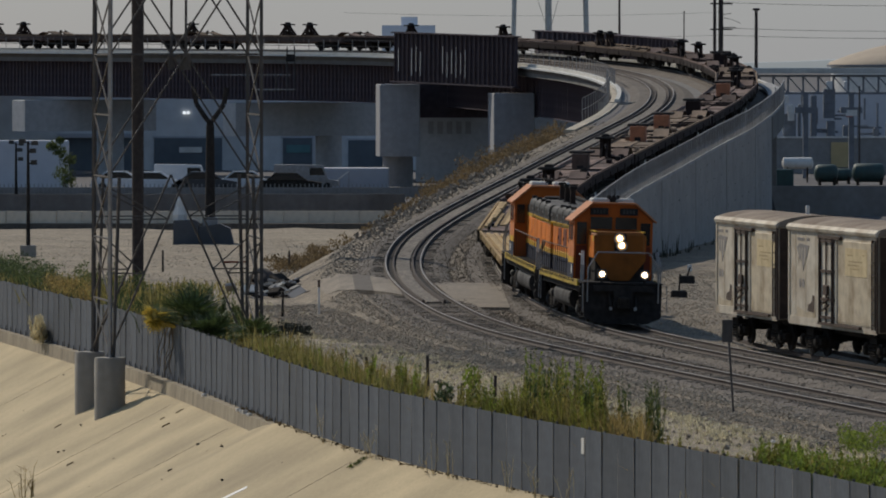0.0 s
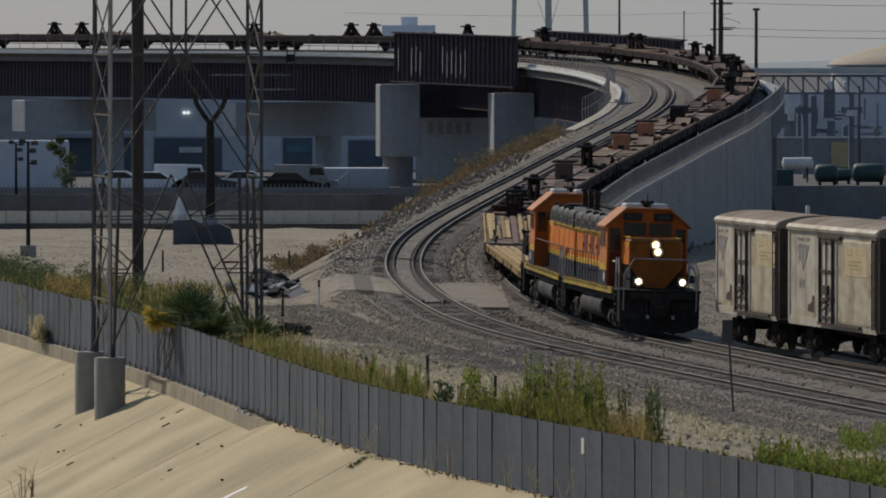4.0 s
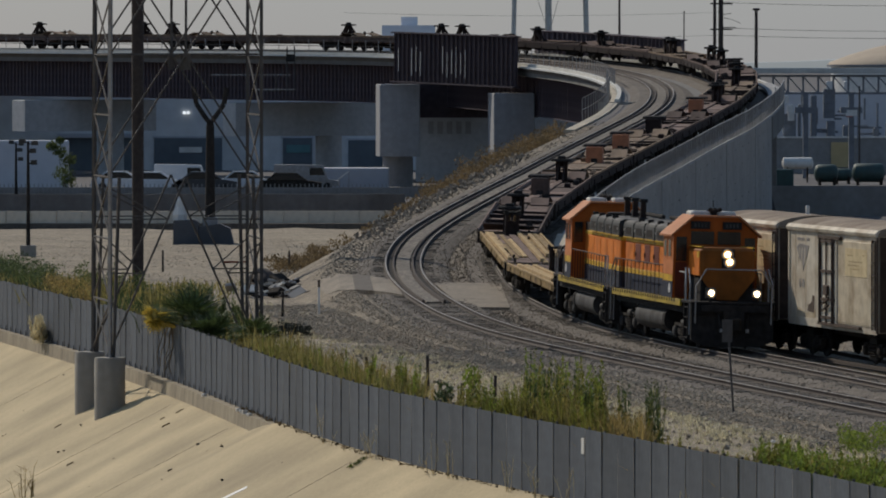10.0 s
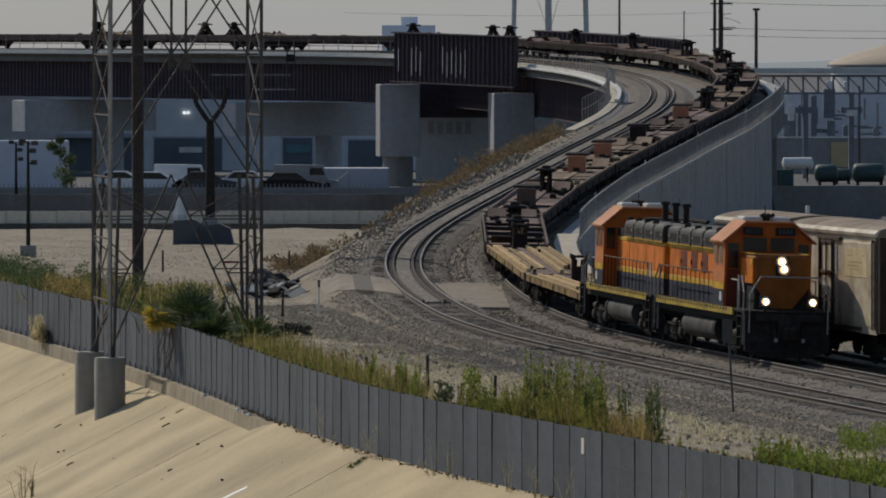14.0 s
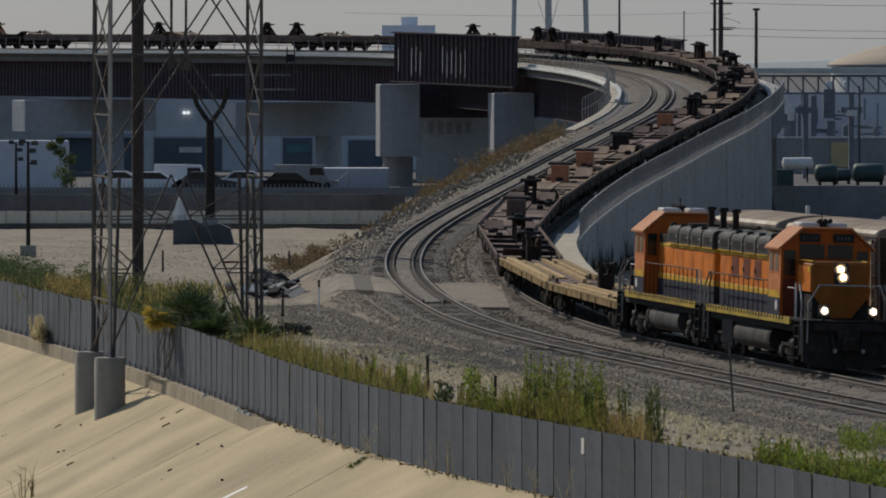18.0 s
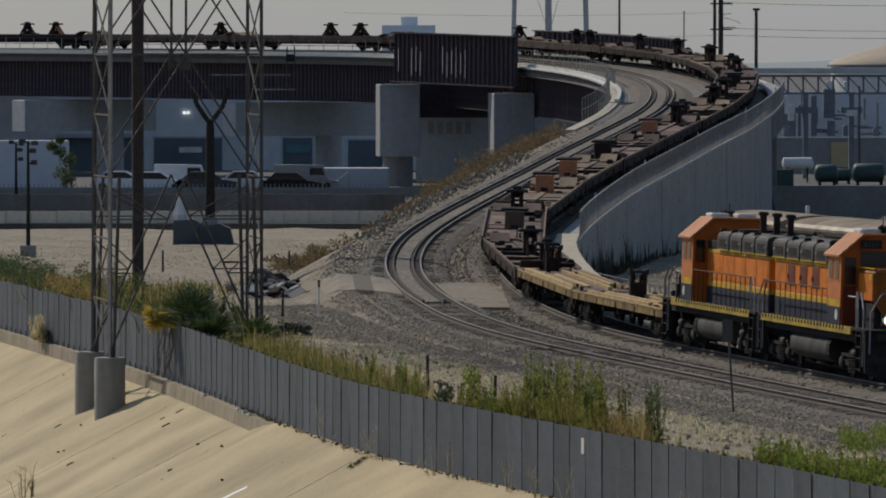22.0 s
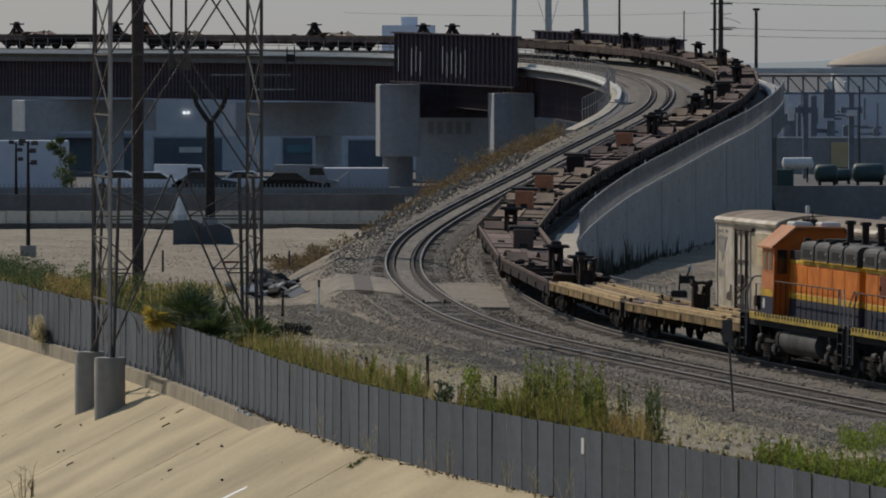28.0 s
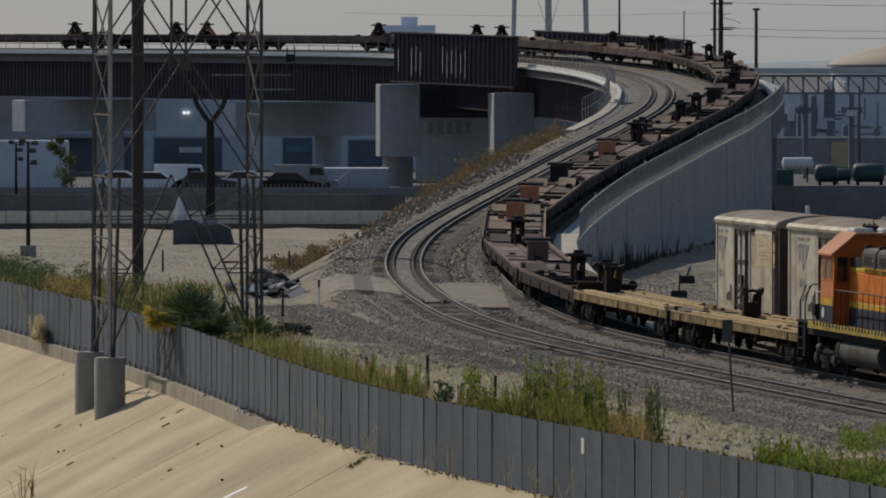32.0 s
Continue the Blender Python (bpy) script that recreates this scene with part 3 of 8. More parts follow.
def thing(name, label, category, at=None, group="", kind=""):
    ob = new(name)
    ob.empty_display_size = 0.3
    if at is not None:
        ob.matrix_basis = at
    return tagged(ob, label, category, group, kind)


def solid(name, geo, mat, label, category, group="", kind="", smooth=0.0, at=None):
    """A thing that is one mesh."""
    ob = new(name, geo.mesh(name, mat, smooth))
    if at is not None:
        ob.matrix_basis = at
    return tagged(ob, label, category, group, kind)


# ---------------------------------------------------------------- the plan: tracks and ramp
RAMP_Y = [0, 270, 288, 300, 312, 340, 450, 480, 540, 590, 628, 700, 1000]
RAMP_Z = [0, 0, 0.08, 0.35, 0.8, 1.93, 6.28, 7.45, 8.75, 10.05, 10.35, 10.5, 10.5]
_ys = np.arange(0, 1000.0, 1.0)
_zs = np.convolve(np.pad(np.interp(_ys, RAMP_Y, RAMP_Z), 10, "edge"), np.ones(21) / 21, "valid")


def rail_z(y):
    return float(np.interp(y, _ys, _zs))


def curve(points, step=1.0):
    """A smooth line through plan points, resampled evenly."""
    p = [Vector(q) for q in points]
    p = [p[0] * 2 - p[1]] + p + [p[-1] * 2 - p[-2]]
    fine = []
    for i in range(1, len(p) - 2):
        a, b, c, d = p[i - 1:i + 3]
        for k in range(20):
            t = k / 20
            fine.append(0.5 * (2 * b + (c - a) * t + (2 * a - 5 * b + 4 * c - d) * t * t + (3 * b - a - 3 * c + d) * t ** 3))
    fine.append(p[-2])
    a = np.array([(q.x, q.y) for q in fine])
    for _ in range(60):
        a[1:-1] = 0.25 * a[:-2] + 0.5 * a[1:-1] + 0.25 * a[2:]
    s = np.concatenate([[0], np.cumsum(np.hypot(*np.diff(a, axis=0).T))])
    grid = np.arange(0, s[-1], step)
    return np.stack([np.interp(grid, s, a[:, 0]), np.interp(grid, s, a[:, 1])], 1)


TRACK_A = curve([(27, 140), (20.5, 170), (14.2, 199), (12.39, 208), (10.06, 220), (7.34, 235), (4.67, 250), (2.37, 265), (0.72, 280), (-0.14, 290),
                 (-0.99, 300), (-1.6, 310), (-1.73, 320), (-1.42, 330), (-0.72, 340), (0.85, 355), (2.63, 370), (4.47, 385),
                 (6.23, 400), (8.67, 420), (11.12, 440), (12.82, 455), (13.94, 470), (14.45, 485), (14.52, 500), (14.05, 520),
                 (12.44, 540), (9.3, 557), (4.3, 574), (-2, 589), (-12, 602), (-22, 614.5), (-34, 629), (-60, 661), (-110, 722)])
TRACK_B = curve([(27.9, 140), (22.8, 170), (17.9, 199), (14.3, 220), (12.93, 228), (10.85, 240), (8.34, 255), (6.62, 267), (5.35, 280), (4.31, 292), (3.43, 304),
                 (2.99, 316), (2.94, 326), (3.76, 338), (4.92, 350), (6.52, 365), (8.48, 380), (10.47, 395), (12.39, 410),
                 (14.51, 425), (16.29, 440), (17.79, 455), (18.9, 470), (19.3, 485), (19.3, 500), (18.7, 522), (17.0, 543),
                 (13.5, 561), (8.0, 577.5), (1.7, 592), (-8.3, 605), (-18.3, 617.5), (-30.3, 632), (-56.3, 664), (-106, 725), (-280, 938)])


def cant(y):
    """Degrees by which the track leans to the right in its curves."""
    return float(np.interp(y, [0, 200, 240, 330, 370, 440, 480, 560, 620], [0.8, 1.2, 1.6, 1.6, 0, 0, -1.2, -1.2, 0]))


def x_at(track, y):
    return float(np.interp(y, track[:, 1], track[:, 0]))


def offset(track, d, y0=-1e9, y1=1e9, dz=0.0, step=1):
    """The line d metres to the right of a track (seen going away from the camera), with the rail's height plus dz."""
    g = np.gradient(track, axis=0)
    g /= np.linalg.norm(g, axis=1)[:, None]
    q = track + np.stack([g[:, 1], -g[:, 0]], 1) * d
    return [Vector((x, y, rail_z(yy) + dz)) for (x, y), (_, yy) in list(zip(q, track))[::step] if y0 <= yy <= y1]


FENCE = curve([(26, 100), (15.5, 135), (9.7, 160), (6.9, 172), (3.6, 185.6), (-3.0, 213), (-9.7, 260), (-18.4, 306), (-29, 362)], 0.5)
ABUT = 470.0
WALL_END = 448.0
# ---------------------------------------------------------------- ground
def fence_x(y):
    return float(np.interp(y, FENCE[:, 1], FENCE[:, 0])) if y < 362 else -29 - (y - 362) * 0.19


def gravel_edge(y):
    """Metres from the inner track at which the gravel gives way to dirt."""
    return float(np.interp(y, [0, 252, 268, 300, 318], [4.7, 4.7, 6.3, 6.3, 4.7]))


def build_ground():
    rows = [-3000, -1000, -300, -100, -30, 0] + list(range(20, 480, 2)) + list(range(480, 700, 6)) + [720, 760, 820, 900, 1000, 1200, 1600, 2200, 3000, 4000]
    rows = sorted(rows + [ABUT - 0.05, ABUT + 0.05])
    v, dirt = [], []
    n_mid, ncol = 26, 0
    for y in rows:
        fx = fence_x(y)
        xa, xb = x_at(TRACK_A, max(y, 141)), x_at(TRACK_B, max(y, 141))
        raised = y < ABUT
        top = (rail_z(y) if raised else 0.0) - 0.34
        base = -0.45
        kb = min(1.0, max(0.0, (y - 227) / 5))          # the kerb under the fence runs out nearer by
        cols = [(-3000, -10.5, 0), (fx - 60, -10.5, 0), (fx - 17.2, -10.5, 0), (fx - 0.55, -1.60 - 0.42 * kb, 0), (fx - 0.5 + 0.3 * (1 - kb), -1.40 - 0.58 * kb, 0), (fx + 0.28, -1.42 - 0.5 * kb, 0), (fx + 0.3, -0.76, 1)]
        left_shoulder = xa - 2.9
        toe = max(left_shoulder - (top - base) * 1.7 - 0.2, fx + 1.0) if y < 700 else left_shoulder
        for i in range(1, n_mid):
            k = i / n_mid
            x = fx + 0.3 + (toe - fx - 0.3) * k
            d = x - fx
            flat = 0.0 if 296 < y < 327 and x > toe - 3 else 1.0
            z = base - 0.3 * max(0.0, 1 - d / 5.0) ** 1.5 + flat * 0.10 * noise.noise((x * 0.35, y * 0.12, 0.0)) + flat * 0.05 * noise.noise((x, y * 0.4, 3.0))
            cols.append((x, z, max(0.0, min(1.0, 0.5 + (xa - x - gravel_edge(y)) / 1.6))))
        near_earth = max(0.0, min(0.5, 0.5 + (xa - toe - gravel_edge(y)) / 1.6)) if y < 306 else 0.5
        cols.append((toe, base + 0.02, near_earth))
        for k in (0.25, 0.5, 0.75):
            cols.append((toe + (left_shoulder - toe) * k, base + (top - base) * k + (0.12 * noise.noise((k * 3, y * 0.3, 7)) if not 296 < y < 327 else 0.0), 0.05 if y < 306 else 0.35))
        cols.append((left_shoulder, top, 0))
        cols += [(xa, top, 0), ((xa + xb) / 2, top + 0.02, 0), (xb, top, 0)]
        if 322 < y < ABUT:
            wr = 2.5 if y < WALL_END else 0.6
            cols += [(xb + wr, top, 0), (xb + wr + 0.05, -0.4, 0.2)]
        else:
            cols += [(xb + 2.5, top, 0), (xb + 2.55 + (top + 0.4) * 1.5, -0.4, 0.2)]
        rx = cols[-1][0]
        for d in (2, 5, 9, 14, 20, 30, 60, 150):
            cols.append((rx + d, -0.42 + 0.06 * noise.noise((d, y * 0.2, 1)), min(1, d / 14)))
        cols.append((3000, -0.45, 1))
        ncol = len(cols)
        for x, z, k in cols:
            v.append((x, y, z))
            dirt.append(k)
    f = [(r * ncol + i, r * ncol + i + 1, r * ncol + ncol + i + 1, r * ncol + ncol + i) for r in range(len(rows) - 1) for i in range(ncol - 1)]
    me = bpy.data.meshes.new("ground")
    me.from_pydata(v, [], f)
    att = me.attributes.new("earth", "FLOAT", "POINT")
    att.data.foreach_set("value", dirt)
    me.materials.append(ground_material())
    me.materials.append(M["bank"])
    me.materials.append(M["asphalt"])
    idx = []
    for r in range(len(rows) - 1):
        for i in range(ncol - 1):
            idx.append(1 if i < 5 else (2 if rows[r] > 440 else 0))
    me.polygons.foreach_set("material_index", idx)
    me.polygons.foreach_set("use_smooth", [True] * len(idx))
    me.set_sharp_from_angle(angle=radians(35))
    tagged(new("ground", me), "grey gravel and sandy dirt ground with a sloping concrete canal bank", "ground", kind="structure")


def ground_material():
    """Gravel that turns to sandy dirt away from the tracks."""
    m = bpy.data.materials.new("gravel_and_dirt")
    m.use_nodes = True
    nt = m.node_tree
    n, link = nt.nodes, nt.links.new
    bsdf = n["Principled BSDF"]
    bsdf.inputs["Roughness"].default_value = 0.95
    tc = n.new("ShaderNodeTexCoord")
    stones = n.new("ShaderNodeTexVoronoi")
    stones.inputs["Scale"].default_value = 9.0
    link(tc.outputs["Object"], stones.inputs["Vector"])
    big = n.new("ShaderNodeTexNoise")
    big.inputs["Scale"].default_value, big.inputs["Detail"].default_value = 0.35, 8
    big.inputs["Roughness"].default_value = 0.7
    link(tc.outputs["Object"], big.inputs["Vector"])
    fine = n.new("ShaderNodeTexNoise")
    fine.inputs["Scale"].default_value, fine.inputs["Detail"].default_value = 4.0, 8
    link(tc.outputs["Object"], fine.inputs["Vector"])
    grey = n.new("ShaderNodeValToRGB")
    grey.color_ramp.elements[0].color = (0.105, 0.084, 0.059, 1)
    grey.color_ramp.elements[1].color = (0.32, 0.264, 0.19, 1)
    sep = n.new("ShaderNodeSeparateColor")
    link(stones.outputs["Color"], sep.inputs[0])
    link(sep.outputs[0], grey.inputs[0])
    sand = n.new("ShaderNodeValToRGB")
    sand.color_ramp.elements[0].position, sand.color_ramp.elements[1].position = 0.3, 0.7
    sand.color_ramp.elements[0].color = (0.175, 0.142, 0.098, 1)
    sand.color_ramp.elements[1].color = (0.41, 0.345, 0.25, 1)
    link(fine.outputs["Fac"], sand.inputs[0])
    at = n.new("ShaderNodeAttribute")
    at.attribute_name = "earth"
    add = n.new("ShaderNodeMath")
    add.operation = "ADD"
    link(at.outputs["Fac"], add.inputs[0])
    link(big.outputs["Fac"], add.inputs[1])
    edge = n.new("ShaderNodeMapRange")
    edge.inputs["From Min"].default_value, edge.inputs["From Max"].default_value = 0.75, 1.15
    link(add.outputs[0], edge.inputs["Value"])
    mix = n.new("ShaderNodeMix")
    mix.data_type = "RGBA"
    link(edge.outputs[0], mix.inputs["Factor"])
    link(grey.outputs[0], mix.inputs["A"])
    link(sand.outputs[0], mix.inputs["B"])
    shade = n.new("ShaderNodeMapRange")
    shade.inputs["From Min"].default_value, shade.inputs["From Max"].default_value = 0.3, 0.7
    shade.inputs["To Min"].default_value, shade.inputs["To Max"].default_value = 0.62, 1.2
    link(big.outputs["Fac"], shade.inputs["Value"])
    mul = n.new("ShaderNodeVectorMath")
    mul.operation = "SCALE"
    link(mix.outputs["Result"], mul.inputs[0])
    link(shade.outputs[0], mul.inputs["Scale"])
    link(mul.outputs[0], bsdf.inputs["Base Color"])
    bp = n.new("ShaderNodeBump")
    bp.inputs["Strength"].default_value, bp.inputs["Distance"].default_value = 0.6, 0.06
    link(stones.outputs["Distance"], bp.inputs["Height"])
    link(bp.outputs[0], bsdf.inputs["Normal"])
    return m


build_ground()


# ---------------------------------------------------------------- tracks
TIE = Geo().chamfered(-0.11, 0.11, -1.27, 1.27, -0.3, -0.148, 0.015).mesh("tie", M["tie_piece"])


def build_track(name, track, y0, y1, guard, label):
    root = thing(name, label, "railway track", kind="structure")
    bed = Geo().sweep(offset(track, 0, y0, y1), [(-2.3, -0.42), (-1.45, -0.16), (1.45, -0.16), (2.3, -0.42)], closed=False)
    part("ballast_bed", bed, M["ballast_dark"], root, "dark grey crushed stone ballast")
    for side in (-0.752, 0.752):
        path = offset(track, side, y0, y1)
        path = [q - Vector((0, 0, side * math.tan(radians(cant(q.y))))) for q in path]
        web = Geo().sweep(path, [(-0.07, -0.16), (0.07, -0.16), (0.055, -0.13), (0.012, -0.11), (0.012, -0.04), (0.036, -0.03), (0.036, -0.012),
                                 (-0.036, -0.012), (-0.036, -0.03), (-0.012, -0.04), (-0.012, -0.11), (-0.055, -0.13)])
        rail = part("rail", web, M["railside"], root)
        part("rail_head", Geo().sweep(path, [(-0.034, -0.012), (0.034, -0.012), (0.030, 0.0), (-0.030, 0.0)]), M["rail"], rail, "bright worn rail head")
    if guard:
        for side in (-0.42, 0.42):
            part("guard_rail", Geo().sweep(offset(track, side, 292, 560, -0.02), [(-0.06, -0.14), (0.06, -0.14), (0.03, 0.0), (-0.03, 0.0)]), M["railside"], root)
        # black strip paints oily ballast together with the rail's shadow
        for side in (-0.56, 0.56):
            part("oiled_strip", Geo().sweep(offset(track, side, 292, 560, 0), [(-0.13, -0.16), (0.13, -0.16), (0.13, -0.125), (-0.13, -0.125)]), M["black"], root, "dark strip of oil and rail shadow beside the guard rail")
        part("ballast_fill", Geo().sweep(offset(track, 0, 292, 520, 0), [(-0.32, -0.15), (0.32, -0.15), (0.28, -0.10), (-0.28, -0.10)]), M["ballast"], root)
    ties = Geo()
    g = np.gradient(track, axis=0)
    s = 0
    for i in range(0, len(track) - 1):
        for k in (0.0, 0.5):
            x, y = track[i] * (1 - k) + track[i + 1] * k
            if not y0 <= y <= min(y1, 420):
                continue
            m = Matrix.Translation((x, y, rail_z(y))) @ Matrix.Rotation(math.atan2(g[i, 1], g[i, 0]), 4, "Z")
            w = 1.27 + random.uniform(-0.05, 0.05)
            if 188 <= y <= 262:
                part("tie", TIE, None, root, at=m @ pose(0, random.uniform(-0.05, 0.05), random.uniform(-0.02, 0.012), 0, 0, random.uniform(-1, 1)))
                continue
            ties.box(-0.11, 0.11, -w, w, -0.3, -0.148 + random.uniform(-0.02, 0.012), m)
    tagged(part("ties", ties, M["tie"], root, "weathered wooden ties"), kind="stuff")


build_track("track_inner", TRACK_A, 141, 640, True, "curving railway track with guard rails climbing the ramp")
build_track("track_outer", TRACK_B, 141, 700, False, "railway track that carries the moving freight train")

# siding on which the parked cars stand
SIDING = curve([(30, 175), (17.5, 220), (15.9, 227), (13.2, 239.2), (11.9, 246), (10.8, 253.5), (10.1, 259), (9.5, 266)])
sid = thing("track_siding", "short siding track beside the ramp wall", "railway track", kind="structure")
for d in (-0.752, 0.752):
    part("rail", Geo().sweep([Vector((p.x, p.y, -0.16)) for p in offset(SIDING, d + 1.4)], [(-0.036, -0.13), (0.036, -0.13), (0.036, 0), (-0.036, 0)]), M["railside"], sid)

# ---------------------------------------------------------------- ramp: retaining wall, walkways, abutment
wall_line = [Vector((p.x, p.y, 0)) for p in offset(TRACK_B, 2.75, 329, WALL_END)]
ramp = thing("ramp_wall", "tall grey concrete retaining wall along the railway ramp", "retaining wall", kind="structure")
g = Geo()
rings = []
for p in wall_line:
    t = rail_z(p.y) + 0.05
    rings.append([(p.x - 0.25, p.y, -0.8), (p.x + 0.25, p.y, -0.8), (p.x + 0.22, p.y, t), (p.x - 0.22, p.y, t)])
g.loft(rings)
part("wall_face", g, M["wallgrey"], ramp)
g = Geo().sweep(offset(TRACK_B, 2.75, 329, 500, 0.05), [(-0.8, -0.1), (0.23, -0.1), (0.23, 0.06), (-0.8, 0.06)])
part("edge_beam", Geo().sweep(offset(TRACK_B, 2.75, WALL_END, 500), [(-0.25, -1.5), (0.22, -1.5), (0.22, -0.05), (-0.25, -0.05)]), M["deck_dark"], ramp, "dark concrete edge beam beyond the wall")
part("coping", g, M["fascia"], ramp, "thin pale concrete coping")
nose, slab = [], []
for y in (330, 324, 318, 312, 306, 301):
    xb, z = x_at(TRACK_B, y), rail_z(y) + 0.36
    nose.append([(xb + 2.0, y, -0.6), (xb + 3.0, y, -0.6), (xb + 2.97, y, z - 0.08), (xb + 2.0, y, z - 0.08)])
    slab.append([(xb + 1.95, y, z - 0.078), (xb + 2.96, y, z - 0.078), (xb + 2.94, y, z), (xb + 1.97, y, z)])
nose_part = part("wall_end", Geo().loft(nose), M["wallgrey"], ramp, "low wall end tapering to the ground")
part("wall_end_slab", Geo().loft(slab), M["walkway"], nose_part, "sunlit pale slab on the wall end")
# joints of the cast panels and small weep holes
for i in range(14, len(wall_line), 18):
    p = wall_line[i]
    part("panel_joint", Geo().box(p.x + 0.222, p.x + 0.252, p.y - 0.012, p.y + 0.012, -0.5, rail_z(p.y)), M["wallgrey"], ramp)
hole = Geo().box(0.0, 0.012, -0.2, 0.2, -0.035, 0.035).mesh("tie_hole", M["yardwall"])
for i in range(3, len(wall_line), 4):
    p = wall_line[i]
    for k in range(5):
        z = rail_z(p.y) - 0.6 - 0.95 * k
        if z > 0.0:
            part("tie_hole", hole, None, ramp, at=pose(p.x + 0.225 + 0.004, p.y, z))

abut = Geo().box(9.9, 19.4, ABUT - 0.6, ABUT + 0.6, -0.6, rail_z(ABUT) - 0.2)
solid("abutment_wall", abut, M["concrete"], "grey concrete abutment at the head of the ramp", "abutment", kind="structure")
walk_line = offset(TRACK_A, -3.0, 434, 505, -0.32)
solid("ramp_walkway", Geo().sweep(walk_line, [(-0.3, -0.12), (0.3, -0.12), (0.3, 0.10), (-0.3, 0.10)]), M["walkway"], "pale worn concrete walkway beside the ramp track", "walkway", kind="structure")

# ---------------------------------------------------------------- bridge
bridge = thing("railway_bridge", "concrete railway deck on brown steel girders over a road", "bridge", kind="structure")
near_edge = offset(TRACK_A, -2.95, ABUT, 722, -0.35)
far_edge = offset(TRACK_B, 2.95, ABUT, 725, -0.35)
g = Geo()
n = min(len(near_edge), len(far_edge))
ia = np.linspace(0, len(near_edge) - 1, 150)
ib = np.linspace(0, len(far_edge) - 1, 150)
rings = []
for a, b in zip(ia, ib):
    p, q = near_edge[int(a)], far_edge[int(b)]
    rings.append([(p.x, p.y, p.z - 0.65), (q.x, q.y, q.z - 0.65), (q.x, q.y, q.z), (p.x, p.y, p.z)])
g.loft(rings)
part("deck_slab", g, M["deck_dark"], bridge)
for line, nm in ((near_edge, "kerb"), (far_edge, "kerb")):
    s = -1 if line is near_edge else 1
    part(nm, Geo().sweep(line, [(0.0, 0.0), (0.28 * -s, 0.0), (0.28 * -s, 0.32), (0.0, 0.32)] if s < 0 else [(-0.28, 0), (0, 0), (0, 0.4), (-0.28, 0.4)]), M["deckwhite"], bridge, "pale concrete kerb")
g = Geo().sweep(offset(TRACK_A, -1.75, 480, 722, -1.0), [(-0.04, -3.0), (0.04, -3.0), (0.04, 0), (-0.04, 0)])
# thin strip that paints the ledge's shadow on the slab edge
part("fascia_band", Geo().sweep(offset(TRACK_A, -2.95, 494, 722, -0.35), [(-0.04, -0.33), (0.0, -0.33), (0.0, -0.03), (-0.04, -0.03)]), M["shadowband"], bridge, "brown band painted as the shadow below the deck ledge")
# white colour puts sunlight on the ledge, which lies in shade here
part("ledge", Geo().sweep(offset(TRACK_A, -2.95, 494, 722, -0.35), [(-0.30, -0.03), (0.0, -0.03), (0.0, 0.10), (-0.30, 0.10)]), M["white"], bridge, "deck ledge coloured white as if sunlit")
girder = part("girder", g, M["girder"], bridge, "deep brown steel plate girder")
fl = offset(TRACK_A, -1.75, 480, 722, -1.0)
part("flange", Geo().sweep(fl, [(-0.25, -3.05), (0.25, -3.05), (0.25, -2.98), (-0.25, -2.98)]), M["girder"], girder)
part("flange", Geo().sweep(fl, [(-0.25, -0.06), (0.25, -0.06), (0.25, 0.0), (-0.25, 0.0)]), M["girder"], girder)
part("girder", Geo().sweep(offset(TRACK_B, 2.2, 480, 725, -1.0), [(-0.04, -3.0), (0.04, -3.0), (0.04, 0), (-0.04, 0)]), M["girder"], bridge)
# stiffeners on the outer girder face
stf = offset(TRACK_A, -1.75, 480, 722, -1.0)
rib = None
for i in range(2, len(stf) - 1):
    p, q = stf[i], stf[i + 1]
    d = (q - p)
    ang = math.atan2(d.y, d.x)
    for k in (0.0, 0.5):
        at = Matrix.Translation(p + d * k) @ Matrix.Rotation(ang, 4, "Z")
        if rib is None:
            rib = Geo().box(-0.02, 0.02, 0.04, 0.26, -2.98, -0.06).mesh("stiffener", M["girder"])
        if p.x < 14.5 and (k == 0 or p.x < 4):
            part("stiffener", rib, None, girder, at=at)


def pier(x, y, ang, w, d, z0, z1, col_w=2.4, col_x=0.0, mat="pier"):
    t = thing("bridge_pier", "concrete bridge pier with a wide cap, sunlit on one face", "bridge pier", Matrix.Translation((x, y, 0)) @ Matrix.Rotation(radians(ang), 4, "Z"), "bridge piers", "structure")
    part("pier_cap", Geo().chamfered(-w / 2, w / 2, -d / 2, d / 2, z0, z1, 0.05), M[mat], t)
    g = Geo().turned((col_x, 0, -0.8), (0, 0, 1), [(0, col_w / 2), (z0 + 0.82, col_w / 2)], 20)
    part("column", g, M[mat], t, smooth=40)
    return t


pier(-3.55, 577, 3.6, 3.15, 6.0, 1.9, 7.55)
pier(5.2, 560, 3.9, 3.1, 6.0, -0.8, 6.95)
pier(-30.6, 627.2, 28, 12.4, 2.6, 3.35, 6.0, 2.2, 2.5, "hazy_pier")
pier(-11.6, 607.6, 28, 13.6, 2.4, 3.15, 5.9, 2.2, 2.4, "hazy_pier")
# dark plate added to darken the shaded opening between the piers
diaphragm = Geo().box(-2.4, 7.5, 579, 579.4, 4.9, 8.3)
part("diaphragm", diaphragm, M["span_girder"], bridge, "dark plate added for the shade between the piers")

# ribbed brown girder span in front of the deck
span = thing("ribbed_girder_span", "dark brown ribbed steel side girder with pale streaks", "girder", kind="structure")
A0, A1 = Vector((-3.75, 574.0, 0)), Vector((5.55, 556.0, 0))
ang = math.atan2(A1.y - A0.y, A1.x - A0.x)
length = (A1 - A0).length
